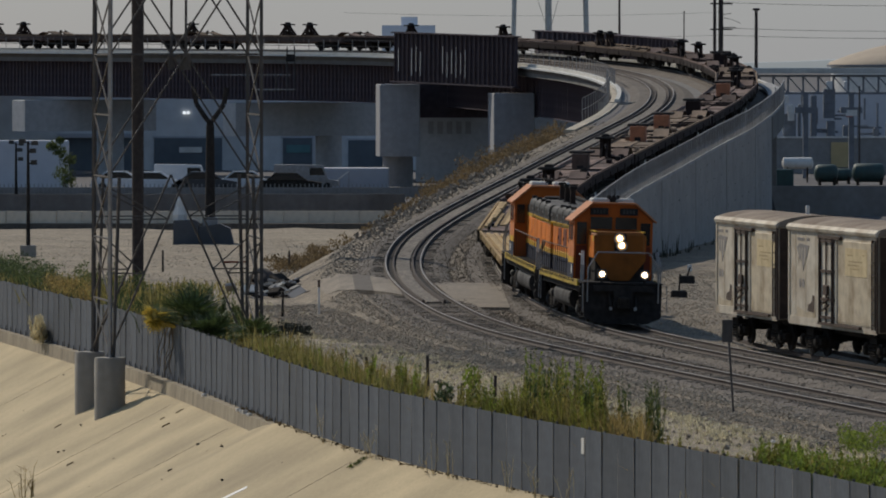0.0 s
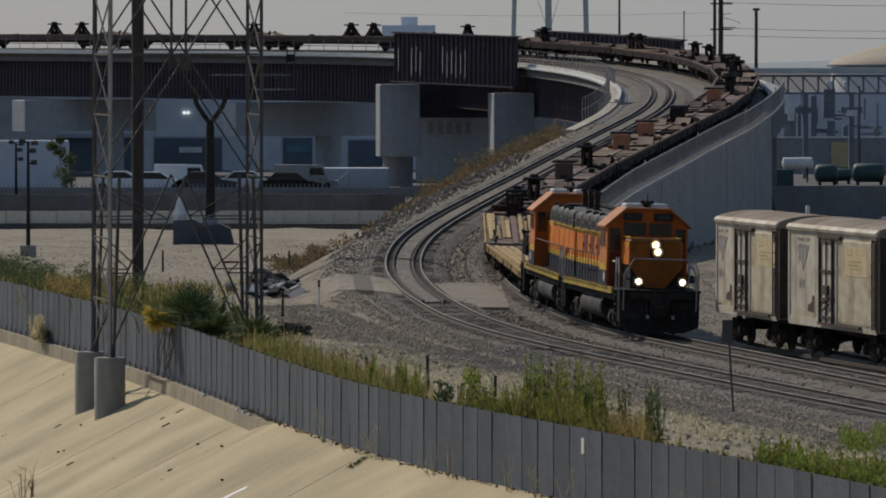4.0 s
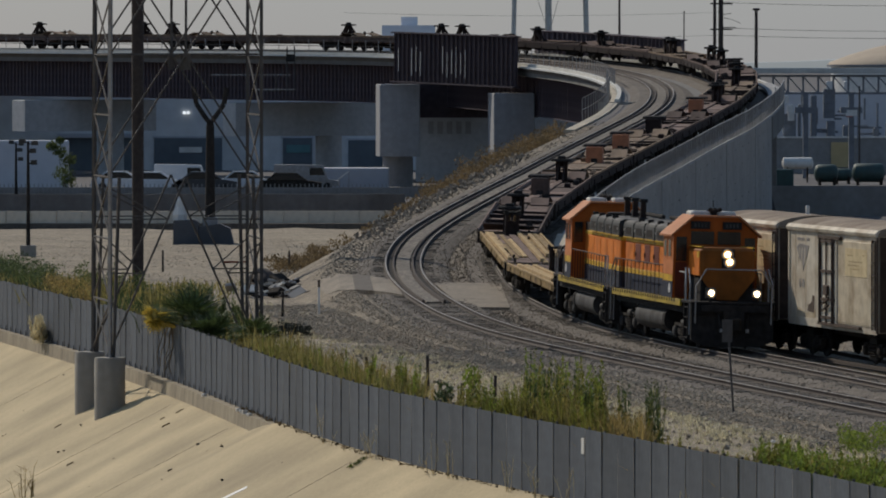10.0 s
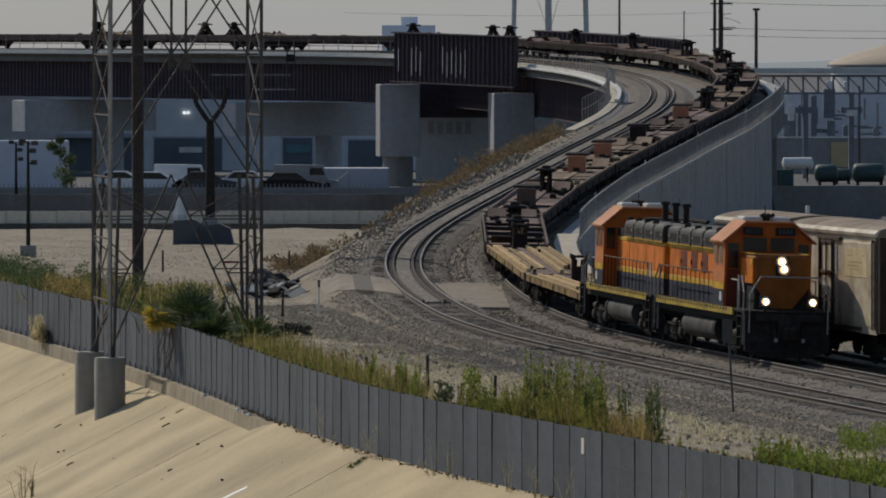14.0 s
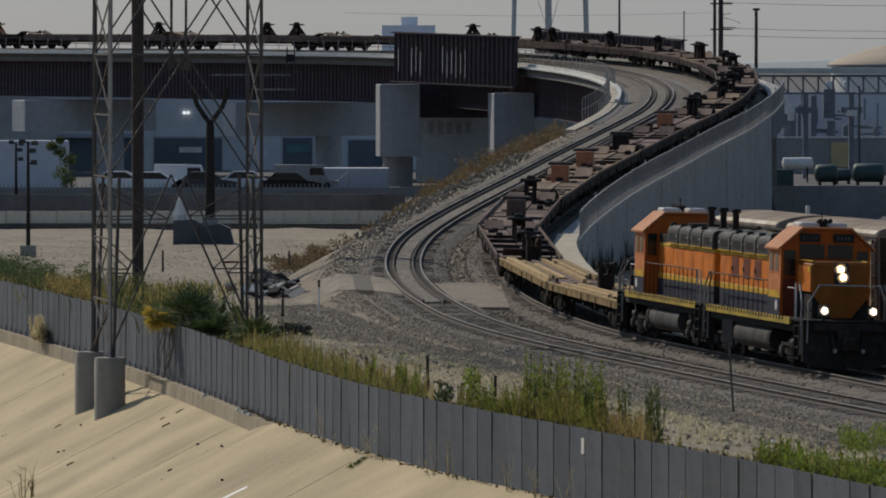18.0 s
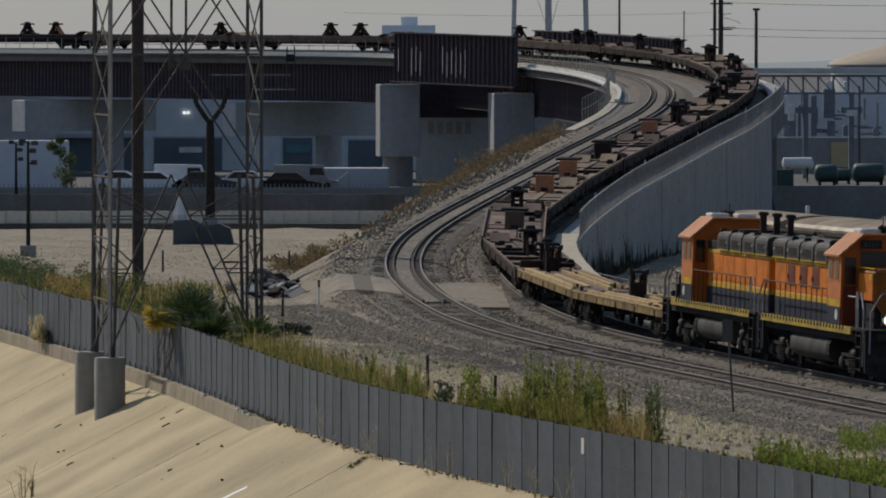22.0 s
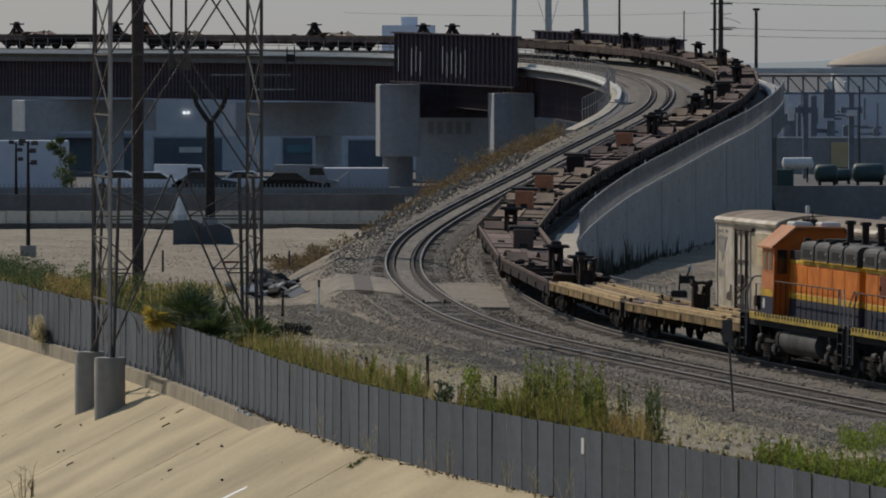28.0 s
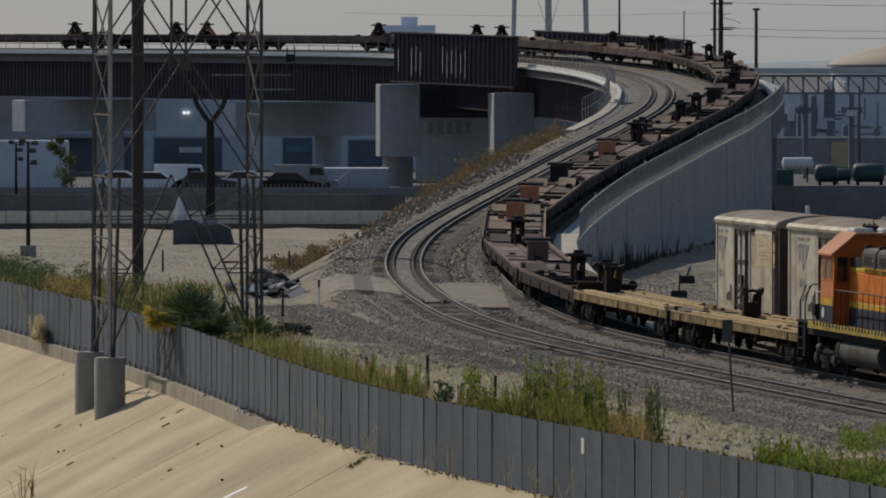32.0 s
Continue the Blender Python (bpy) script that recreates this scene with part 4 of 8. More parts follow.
sm = Matrix.Translation(A0) @ Matrix.Rotation(ang, 4, "Z") @ Matrix.Translation((0, 0, 8)) @ Matrix.Rotation(radians(1.1), 4, "Y") @ Matrix.Translation((0, 0, -8))
span.matrix_basis = sm
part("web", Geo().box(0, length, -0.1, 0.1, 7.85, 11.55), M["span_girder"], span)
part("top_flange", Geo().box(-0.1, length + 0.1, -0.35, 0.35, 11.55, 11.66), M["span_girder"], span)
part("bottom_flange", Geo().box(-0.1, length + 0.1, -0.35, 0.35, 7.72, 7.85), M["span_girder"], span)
ribm = Geo().box(-0.03, 0.03, -0.28, -0.1, 7.85, 11.55).mesh("stiffener", M["span_girder"])
for i in range(27):
    part("stiffener", ribm, None, span, at=pose((i + 0.5) * length / 27, 0, 0))
    if i in (1, 4, 5, 6, 11, 12, 13, 14, 15, 16):
        part("pale_streak", Geo().box(-0.035, 0.035, -0.288, -0.28, 8.3 + 0.3 * (i % 2), 10.2 + 0.25 * (i % 3)), M["white"], span, "pale streak down a stiffener", at=pose((i + 0.5) * length / 27, 0, 0))

# far-side ribbed girder along the outer track
far_g = thing("outer_girder", "dark ribbed steel girder beside the outer track", "girder", kind="structure")
line = offset(TRACK_B, 3.15, 553, 587, 0)
part("web", Geo().sweep(line, [(-0.05, -1.0), (0.05, -1.0), (0.05, 1.8), (-0.05, 1.8)]), M["girder"], far_g)
part("top_flange", Geo().sweep(line, [(-0.3, 1.8), (0.3, 1.8), (0.3, 1.9), (-0.3, 1.9)]), M["girder"], far_g)
for i in range(1, len(line) - 1):
    d = line[i + 1] - line[i]
    part("stiffener", Geo().box(-0.03, 0.03, 0.05, 0.28, -1.0, 1.8), M["girder"], far_g, at=Matrix.Translation(line[i]) @ Matrix.Rotation(math.atan2(d.y, d.x), 4, "Z"))


# ---------------------------------------------------------------- railings
def railing(name, line, height, spacing, label, rails=2, mat="galv", r=0.03, rail_mat=None):
    t = thing(name, label, "railing", kind="structure")
    step = max(1, int(spacing))
    posts = line[::step]
    for p in posts:
        part("post", Geo().tube(p, p + Vector((0, 0, height)), r, n=6), M[mat], t)
    for k in range(rails):
        z = height * (1 - 0.45 * k)
        part("rail", Geo().sweep([q + Vector((0, 0, z)) for q in line], [(-r * 0.8, -r * 0.8), (r * 0.8, -r * 0.8), (r * 0.8, r * 0.8), (-r * 0.8, r * 0.8)]), M[rail_mat or mat], t)
    return t


railing("deck_railing", offset(TRACK_A, -2.8, 500, 700, -0.12), 1.1, 2, "grey steel post and rail guard along the bridge deck", mat="galv", r=0.03, rail_mat="steel")
railing("ramp_fence", offset(TRACK_A, -3.45, 446, 500, -0.5), 1.6, 2, "chain-link fence with pale steel posts beside the ramp walkway", rails=2, mat="galv", r=0.026, rail_mat="steel")
top_line = offset(TRACK_B, 2.94, 331, ABUT, 0.12)
wall_fence = railing("wall_top_fence", top_line, 1.15, 1, "waist-high fence of pale steel posts and wire mesh on the retaining wall", rails=1, mat="galv", r=0.028)
wire = Geo()
for p, q in zip(top_line, top_line[1:]):
    for k in range(3):
        c = p.lerp(q, k / 3)
        wire.box(c.x - 0.006, c.x + 0.006, c.y - 0.006, c.y + 0.006, c.z + 0.02, c.z + 1.12)
for k in range(4):
    wire.sweep([q + Vector((0, 0, 0.15 + k * 0.3)) for q in top_line], [(-0.006, -0.006), (0.006, -0.006), (0.006, 0.006), (-0.006, 0.006)])
part("wire_mesh", wire, M["steel"], wall_fence, "dark woven wire mesh")
for p in offset(TRACK_B, 2.75, 345, ABUT, 0.25)[::28]:
    solid("marker_post", Geo().box(-0.035, 0.035, -0.035, 0.035, 0, 1.1), M["deckwhite"], "short pale marker post on the ramp wall", "post", "marker posts", at=Matrix.Translation(p))
foot = [Vector((x, y, -0.45)) for x, y in curve([(6.6, 312), (7.2, 306), (8.2, 298), (9.0, 294)])]
railing("path_railing", foot, 1.1, 1, "thin grey railing curving from the wall end", rails=2, mat="galv", r=0.02)

# rubble shoulder between the ramp ballast and the brush
rub = Geo()
for p in offset(TRACK_A, -2.75, 338, 408, -0.3):
    for k in range(8):
        s = random.uniform(0.03, 0.12)
        c = p + Vector((random.gauss(0, 0.3), random.uniform(-0.6, 0.6), random.uniform(-0.03, 0.06)))
        m = Matrix.Translation(c) @ Euler((random.random() * 3, random.random() * 3, random.random() * 3)).to_matrix().to_4x4()
        rub.box(-s, s, -s * 0.7, s * 0.7, -s * 0.4, s * 0.4, m)
solid("rubble_shoulder", rub, M["sand"], "pale broken concrete and rocks along the ramp shoulder", "rubble", kind="stuff")

# crossing slabs of the yard road, the first one running down to the yard
def slope_z(x, y):
    edge, top = x_at(TRACK_A, y) - 2.9, rail_z(y) - 0.34
    return max(-0.43, top - max(0.0, edge - x) / 1.7)


def crossing_top(x, y):
    """Height of the ballast shoulder or the slope under the yard road."""
    o = x_at(TRACK_A, y) - x
    return rail_z(y) - (0.12 if o < 1.45 else 0.12 + 0.22 * min(1.0, (o - 1.45) / 1.45)) if o < 2.9 else slope_z(x, y)


def crossing(u0, u1, lift):
    """A stretch of the road from the rail (u = 0) down to the yard (u = 1)."""
    near, far = (Vector((-1.64, 297)), Vector((-5.6, 308))), (Vector((-1.98, 306)), Vector((-5.7, 317)))
    rings = []
    for k in range(10):
        u = u0 + (u1 - u0) * k / 9
        top = []
        for i in range(6):
            q = near[0].lerp(near[1], u).lerp(far[0].lerp(far[1], u), i / 5)
            top.append((q.x, q.y, crossing_top(q.x, q.y) + lift))
        rings.append(top + [(x, y, z - 0.4) for x, y, z in reversed(top)])
    return Geo().loft(rings)


solid("crossing_slab", crossing(0.0, 1.0, 0.05), M["sand"], "worn sandy concrete track crossing running down to the yard", "slab", "crossing slabs", "structure")
solid("crossing_patch", crossing(0.30, 0.50, 0.066), M["tie"], "dark patch of ballast across the sandy crossing", "patch", "", "structure")
corners = [(0.8, 290, -0.03), (2.65, 290, -0.05), (2.4, 306, 0.42), (-0.4, 306, 0.44)]
g = Geo().loft([[(x, y, z - 0.3) for x, y, z in corners], [(x, y, z) for x, y, z in corners]])
solid("crossing_slab", g, M["sand"], "worn sandy concrete slab between the two tracks", "slab", "crossing slabs", "structure")


# ---------------------------------------------------------------- rolling stock
def wheel_mesh():
    g = Geo()
    g.turned((0, -0.065, 0), (0, 1, 0), [(0, 0.10), (0, 0.34), (0.01, 0.44), (0.09, 0.455), (0.10, 0.49), (0.13, 0.49), (0.13, 0.34), (0.10, 0.30), (0.10, 0.10)], 20)
    return g.mesh("wheel", M["black"], 40)


WHEEL = wheel_mesh()
SPINNING = []


def truck(parent, x, heavy, turning):
    """A two-axle truck under a car; returns it."""
    g = Geo()
    wb = 1.25 if heavy else 0.9
    for s in (-1, 1):
        y = s * 1.02
        g.box(-wb - 0.45, wb + 0.45, y - 0.09, y + 0.09, 0.42, 0.62)
        g.box(-0.45, 0.45, y - 0.11, y + 0.11, 0.22, 0.9)
        for a in (-wb, wb):
            g.box(a - 0.2, a + 0.2, y - 0.12, y + 0.12, 0.3, 0.72)
    g.box(-0.3, 0.3, -1.0, 1.0, 0.5, 0.85)
    t = part("truck", g, M["black"] if heavy else M["grime"], parent, at=pose(x, 0, 0))
    for s in (-1, 1):
        for a in (-wb, wb):
            part("axle_box", Geo().turned((a, s * 1.13, 0.5), (0, s, 0), [(0, 0.17), (0.06, 0.17), (0.09, 0.11)], 12), M["tank"] if heavy else M["grime"], t, smooth=40)
        for a in (-0.26, 0.0, 0.26):
            spring = Geo()
            for k in range(5):
                spring.turned((a, s * 1.14, 0.30 + k * 0.09), (0, 0, 1), [(0, 0.055), (0.022, 0.085), (0.045, 0.055)], 8)
            part("spring", spring, M["grime"], t)
        if heavy:
            part("brake_cylinder", Geo().turned((wb * 0.28, s * 1.16, 0.83), (1, 0, 0), [(0, 0.06), (0.04, 0.12), (0.5, 0.12), (0.54, 0.03), (0.8, 0.03)], 12), M["tank"], t, smooth=40)
            part("sand_pipe", Geo().tube((wb + 0.55, s * 1.0, 1.2), (wb + 0.42, s * 0.85, 0.15), 0.03, n=6), M["galv"], t)
            part("equaliser", Geo().bar((-wb, s * 1.15, 0.74), (wb, s * 1.15, 0.74), 0.05, 0.09), M["grime"], t)
    for a in (-wb, wb):
        for s in (-1, 1):
            w = part("wheel", WHEEL, None, t, at=pose(a, s * 0.752, 0.49, 0, 0, 180 if s < 0 else 0))
            if turning:
                SPINNING.append((w, w.matrix_basis.copy(), s * turning))
    return t


def build_loco(name, label, group, leading):
    """Road switcher, cab towards +x, its near side -y; rail top at z = 0."""
    t = thing(name, label, "locomotive", group=group)
    near = -1 if leading else 1
    # underframe
    g = Geo()
    g.box(-7.0, 8.1, -1.35, 1.35, 1.2, 1.5)
    g.box(-7.2, 8.3, -0.35, 0.35, 0.7, 1.3)
    part("underframe", g, M["black"], t)
    part("walkway", Geo().box(-7.0, 8.15, -1.45, 1.45, 1.56, 1.62), M["black"], t)
    # black blocks stand for stanchion feet and the shadows they throw
    notch = Geo().box(-0.07, 0.07, -0.008, 0.008, 1.53, 1.645).mesh("sill_notch", M["black"])
    for s in (-1, 1):
        sill = part("side_sill", Geo().chamfered(-6.4, 6.3, s * 1.45 - 0.04, s * 1.45 + 0.04, 1.42, 1.64, 0.01), M["sill_yellow"], t, "dull yellow side sill with dark foot and shadow marks")
        for i in range(27):
            part("sill_notch", notch, None, sill, at=pose(-6.1 + i * 0.44, s * 1.496, 0))
    # long hood in colour bands
    def band(nm, z0, z1, mat, lab="", half=0.95, x1=2.9):
        return part(nm, Geo().chamfered(-6.9, x1, -half, half, z0, z1, 0.03), M[mat], t, lab)
    band("hood_base", 1.62, 2.18, "navy", "dark navy lower hood")
    band("hood_stripe", 2.182, 2.37, "yellow", half=0.957)
    hood = band("hood_side", 2.372, 3.29, "orange", "bright orange hood side")
    band("hood_stripe", 3.292, 3.42, "yellow", half=0.957)
    band("hood_top", 3.422, 3.72, "black", "dark hood top")
    for i in range(4):
        x = -6.95 + i * 2.02
        hatch = part("radiator_hatch", Geo().prism([(-1.04, 3.42), (1.04, 3.42), (1.04, 3.88), (0.99, 3.97), (0.86, 4.03), (-0.86, 4.03), (-0.99, 3.97), (-1.04, 3.88)], "x", x + 0.05, x + 1.86), M["hood_dark"], t, "rounded dark hood hatch", smooth=50)
        # thin top plate, dusty and lightened to paint the sun on the hatch
        part("hatch_top", Geo().prism([(-0.995, 3.972), (-0.86, 4.034), (0.86, 4.034), (0.995, 3.972), (0.995, 3.99), (0.86, 4.05), (-0.86, 4.05), (-0.995, 3.99)], "x", x + 0.1, x + 1.81), M["dust"], hatch, "dusty hatch top in a lighter grey as if sunlit")
        for s in (-1, 1):
            part("hatch_latch", Geo().box(x + 0.2, x + 0.34, s * 1.05 - 0.02, s * 1.05 + 0.02, 3.66, 3.74), M["galv"], hatch)
            part("hatch_lip", Geo().box(x + 0.05, x + 1.86, s * 1.045 - 0.012, s * 1.045 + 0.012, 3.42, 3.46), M["yellow"], hatch)
            part("hatch_grille", Geo().box(x + 0.45, x + 1.5, s * 1.042 - 0.008, s * 1.042 + 0.008, 3.54, 3.80), M["black"], hatch)
    for i in range(5):
        x = -6.7 + i * 1.75
        for s in (-1, 1):
            dark = leading and i in (1, 2, 3)
            d = part("hood_door", Geo().chamfered(x, x + (1.0 if dark else 1.5), s * 0.955 - 0.012, s * 0.955 + (0.012 if dark else 0.008), 2.60 if dark else 2.45, 3.25, 0.004), M["doorred" if dark else "orange"], hood, "dark red-brown hood door" if dark else "")
            if not dark:
                continue
            part("door_handle", Geo().box(x + 0.1, x + 0.16, s * 0.985 - 0.02, s * 0.985 + 0.02, 2.8, 2.95), M["rust"], d)
    for x in () if leading else (-5.6, -3.5, -1.4):
        stack = part("exhaust_pipe", Geo().chamfered(x - 0.10, x + 0.10, -0.10, 0.10, 3.98, 4.66, 0.03), M["hitch_dark"], t, "sooty dark square exhaust")
        part("pipe_cap", Geo().chamfered(x - 0.15, x + 0.15, -0.15, 0.15, 4.64, 4.76, 0.03), M["black"], stack)
        part("pipe_foot", Geo().chamfered(x - 0.2, x + 0.2, -0.17, 0.17, 3.98, 4.10, 0.03), M["black"], stack)
    part("roof_pipe", Geo().tube((-6.6, near * -0.6, 4.16), (1.6, near * -0.6, 4.16), 0.07), M["black"], t)
    part("roof_fan", Geo().turned((-0.4, 0, 4.0), (0, 0, 1), [(0, 0.6), (0.14, 0.6), (0.16, 0.5)], 20), M["black"], t, smooth=40)
    for i, x in enumerate((-4.5, -2.7, -0.9, 0.9)):
        for s in (-1, 1):
            part("roof_hook", Geo().chamfered(x - 0.1, x + 0.1, s * 0.85 - 0.1, s * 0.85 + 0.1, 4.0, 4.14, 0.02), M["black"], t)
    # cab
    prof = [(-1.45, 1.62), (1.45, 1.62), (1.45, 3.80), (0.76, 4.40), (-0.76, 4.40), (-1.45, 3.80)]
    cab = part("cab", Geo().prism(prof, "x", 2.92, 4.75), M["cab_orange"], t, "orange-red cab")
    part("cab_roof", Geo().prism([(-1.58, 3.73), (-1.58, 3.79), (-0.80, 4.47), (0.80, 4.47), (1.58, 3.79), (1.58, 3.73), (0.78, 4.41), (-0.78, 4.41)], "x", 2.8, 4.9), M["cab_roof"], cab, "sloped cab roof in a paler orange as if sunlit")
    for y in (-0.45, 0.45):
        part("roof_unit", Geo().chamfered(3.3, 4.3, y - 0.33, y + 0.33, 4.47, 4.60, 0.05), M["deckwhite"], cab, "off-white rooftop air unit")
    for y in (-0.16, 0.0, 0.16):
        part("roof_horn", Geo().turned((4.1, y, 4.66), (1, 0, 0), [(0, 0.025), (0.25, 0.03), (0.42, 0.075)], 10), M["black"], cab)
    part("horn_bracket", Geo().box(4.15, 4.22, -0.2, 0.2, 4.47, 4.64), M["black"], cab)
    part("antenna", Geo().tube((3.2, 0.2, 4.5), (3.1, 0.2, 4.95), 0.015, n=6), M["black"], cab)
    for s in (-1, 1):
        # thin sheet laid over the cab wall to carry the sunlit colour
        part("side_sheet", Geo().box(2.95, 4.72, s * 1.45 - 0.006, s * 1.45 + 0.006, 2.43, 3.76), M["cab_side"], cab, "salmon-orange cab side coloured as if sunlit")
        part("side_panel", Geo().box(2.98, 4.7, s * 1.455 - 0.01, s * 1.455 + 0.01, 2.20, 2.42), M["yellow"], cab)
        part("side_base", Geo().box(2.95, 4.72, s * 1.456 - 0.01, s * 1.456 + 0.01, 1.64, 2.19), M["navy"], cab)
        lg = part("side_mark", Geo().turned((4.25, s * 1.464, 1.96), (0, s, 0), [(0, 0.17), (0.012, 0.17)], 14), M["white"], cab, "round white mark on the cab corner")
        for x0, x1 in ((3.2, 3.62), (3.98, 4.42)):
            w = part("window_frame", Geo().chamfered(x0 - 0.06, x1 + 0.06, s * 1.462 - 0.015, s * 1.462 + 0.015, 2.98, 3.66, 0.004), M["cab_side"], cab)
            part("window", Geo().box(x0, x1, s * 1.475 - 0.01, s * 1.475 + 0.01, 3.04, 3.60), M["glass"], w)
        # windscreen, front side windows, number boards
        part("window", Geo().chamfered(4.75, 4.775, min(s * 0.06, s * 0.86), max(s * 0.06, s * 0.86), 3.48, 3.92, 0.004), M["glass"], cab)
        part("window", Geo().chamfered(4.75, 4.775, min(s * 1.0, s * 1.36), max(s * 1.0, s * 1.36), 2.9, 3.72, 0.004), M["glass"], cab)
        part("window", Geo().chamfered(2.89, 2.92, min(s * 1.05, s * 1.36), max(s * 1.05, s * 1.36), 2.95, 3.70, 0.004), M["glass"], cab)
        part("cab_door", Geo().chamfered(4.75, 4.78, min(s * 0.99, s * 1.38), max(s * 0.99, s * 1.38), 1.66, 2.86, 0.004), M["doorred"], cab)
        nb = part("number_board", Geo().chamfered(4.77, 4.84, s * 0.55 - 0.33, s * 0.55 + 0.33, 4.0, 4.26, 0.01), M["black"], cab)
        for k in range(4):
            part("digit_bar", Geo().box(4.842, 4.846, s * 0.55 - 0.22 + k * 0.12, s * 0.55 - 0.15 + k * 0.12, 4.06, 4.19), M["tank"], nb)
    # nose: a boxy upper part, a tapering front sheet below it and a dark base
    nose = part("nose", Geo().chamfered(4.73, 7.0, -0.93, 0.93, 2.45, 3.42, 0.10), M["nose_brown"], t, "short nose in orange browned for shade", smooth=30)
    part("nose_base", Geo().chamfered(4.73, 6.9, -0.9, 0.9, 1.62, 2.447, 0.04), M["black"], nose, "dark base of the nose")
    front = Geo().prism([(-0.95, 2.62), (0.95, 2.62), (0.93, 2.40), (0.34, 1.66), (-0.34, 1.66), (-0.93, 2.40)], "x", 7.0, 7.05)
    part("front_sheet", front, M["nose_brown"], nose, "brown-orange front sheet tapering to the platform")
    for s in (-1, 1):
        # brighter orange side plates stand for sunlight on the nose sides
        part("nose_edge", Geo().box(5.0, 6.86, min(s * 0.932, s * 0.96), max(s * 0.932, s * 0.96), 2.47, 3.26), M["orange"], nose)
        part("nose_corner", Geo().box(6.45, 6.84, min(s * 0.934, s * 0.97), max(s * 0.934, s * 0.97), 3.08, 3.28), M["yellow"], nose, "yellow painted nose corner")
        part("nose_lip", Geo().box(4.8, 6.88, s * 0.88 - 0.05, s * 0.88 + 0.05, 3.42, 3.45), M["yellow"], nose)
    part("headlight_case", Geo().chamfered(6.98, 7.04, -0.22, 0.22, 2.74, 3.38, 0.02), M["black"], nose)
    part("nose_door", Geo().chamfered(6.99, 7.02, -0.8, -0.32, 2.66, 3.2, 0.005), M["nose_brown"], nose)
    for z, y in ((2.95, 0.04), (3.2, -0.04)):
        part("reflector", Geo().turned((7.03, y, z), (1, 0, 0), [(0, 0.20), (0.06, 0.21), (0.06, 0.17), (0.02, 0.12)], 16), M["galv"], nose, "polished lamp reflector")
        if leading:
            part("headlight", Geo().turned((7.05, y, z), (1, 0, 0), [(0, 0.15), (0.05, 0.13), (0.06, 0.02)], 14), M["lamp"], nose, "glowing headlight")
            part("bulb", Geo().turned((7.105, y, z), (1, 0, 0), [(0, 0.10), (0.02, 0.09), (0.04, 0.02)], 12), M["core"], nose, "white-hot middle of the lamp")
    part("pilot_plow", Geo().prism([(-1.42, 1.56), (1.42, 1.56), (1.4, 0.32), (0.9, 0.12), (-0.9, 0.12), (-1.4, 0.32)], "x", 7.85, 8.02), M["black"], t, "black front plow")
    part("anticlimber", Geo().chamfered(8.0, 8.25, -1.1, 1.1, 1.3, 1.52, 0.02), M["black"], t)
    for s in (-1, 1):
        dc = part("ditch_light_case", Geo().chamfered(8.02, 8.16, s * 0.78 - 0.17, s * 0.78 + 0.17, 1.74, 2.1, 0.02), M["black"], t)
        part("case_stand", Geo().box(8.04, 8.14, s * 0.78 - 0.05, s * 0.78 + 0.05, 1.52, 1.74), M["black"], dc)
        part("reflector", Geo().turned((8.15, s * 0.78, 1.92), (1, 0, 0), [(0, 0.165), (0.05, 0.17), (0.05, 0.14)], 16), M["galv"], dc, "polished lamp reflector")
        if leading:
            part("ditch_light", Geo().turned((8.16, s * 0.78, 1.92), (1, 0, 0), [(0, 0.14), (0.04, 0.12), (0.05, 0.02)], 14), M["lamp"], dc, "glowing ditch light")
            part("bulb", Geo().turned((8.205, s * 0.78, 1.92), (1, 0, 0), [(0, 0.095), (0.02, 0.085), (0.04, 0.02)], 12), M["core"], dc, "white-hot middle of the lamp")
        part("air_hose", Geo().tube((8.1, s * 0.5, 1.2), (8.35, s * 0.45, 0.7), 0.035, n=6), M["black"], t)
        part("glad_hand", Geo().box(8.3, 8.4, s * 0.45 - 0.05, s * 0.45 + 0.05, 0.62, 0.74), M["galv"], t)
    for x in (-7.35, 8.2):
        part("coupler", Geo().chamfered(x - 0.05, x + 0.45, -0.2, 0.2, 0.7, 1.1, 0.05), M["grime"], t)
    # steps, tanks
    for x in (-6.75, 7.35):
        for s in (-1, 1):
            st = part("step_side", Geo().box(x - 0.36, x - 0.31, s * 1.36 - 0.12, s * 1.36 + 0.12, 0.35, 1.55), M["black"], t, "worn boarding steps")
            part("step_side", Geo().box(x + 0.31, x + 0.36, s * 1.36 - 0.12, s * 1.36 + 0.12, 0.35, 1.55), M["black"], t)
            for k in range(4):
                part("step", Geo().box(x - 0.33, x + 0.33, s * 1.36 - 0.11, s * 1.36 + 0.11, 0.38 + k * 0.34, 0.41 + k * 0.34), M["black"], st)
    tank = [(1.34 * math.copysign(abs(math.cos(a)) ** 0.6, math.cos(a)), 0.84 + 0.5 * math.copysign(abs(math.sin(a)) ** 0.8, math.sin(a))) for a in (2 * math.pi * i / 24 for i in range(24))]
    part("fuel_tank", Geo().prism(tank, "x", -2.7, 2.5), M["tank"], t, "grey rounded fuel tank", smooth=40)
    part("tank_end", Geo().prism([(y * 1.02, 0.84 + (z - 0.84) * 1.03) for y, z in tank], "x", 2.5, 2.9), M["black"], t)
    part("tank_end", Geo().prism([(y * 0.7, 0.84 + (z - 0.84) * 0.9) for y, z in tank], "x", -3.1, -2.7), M["tank"], t)
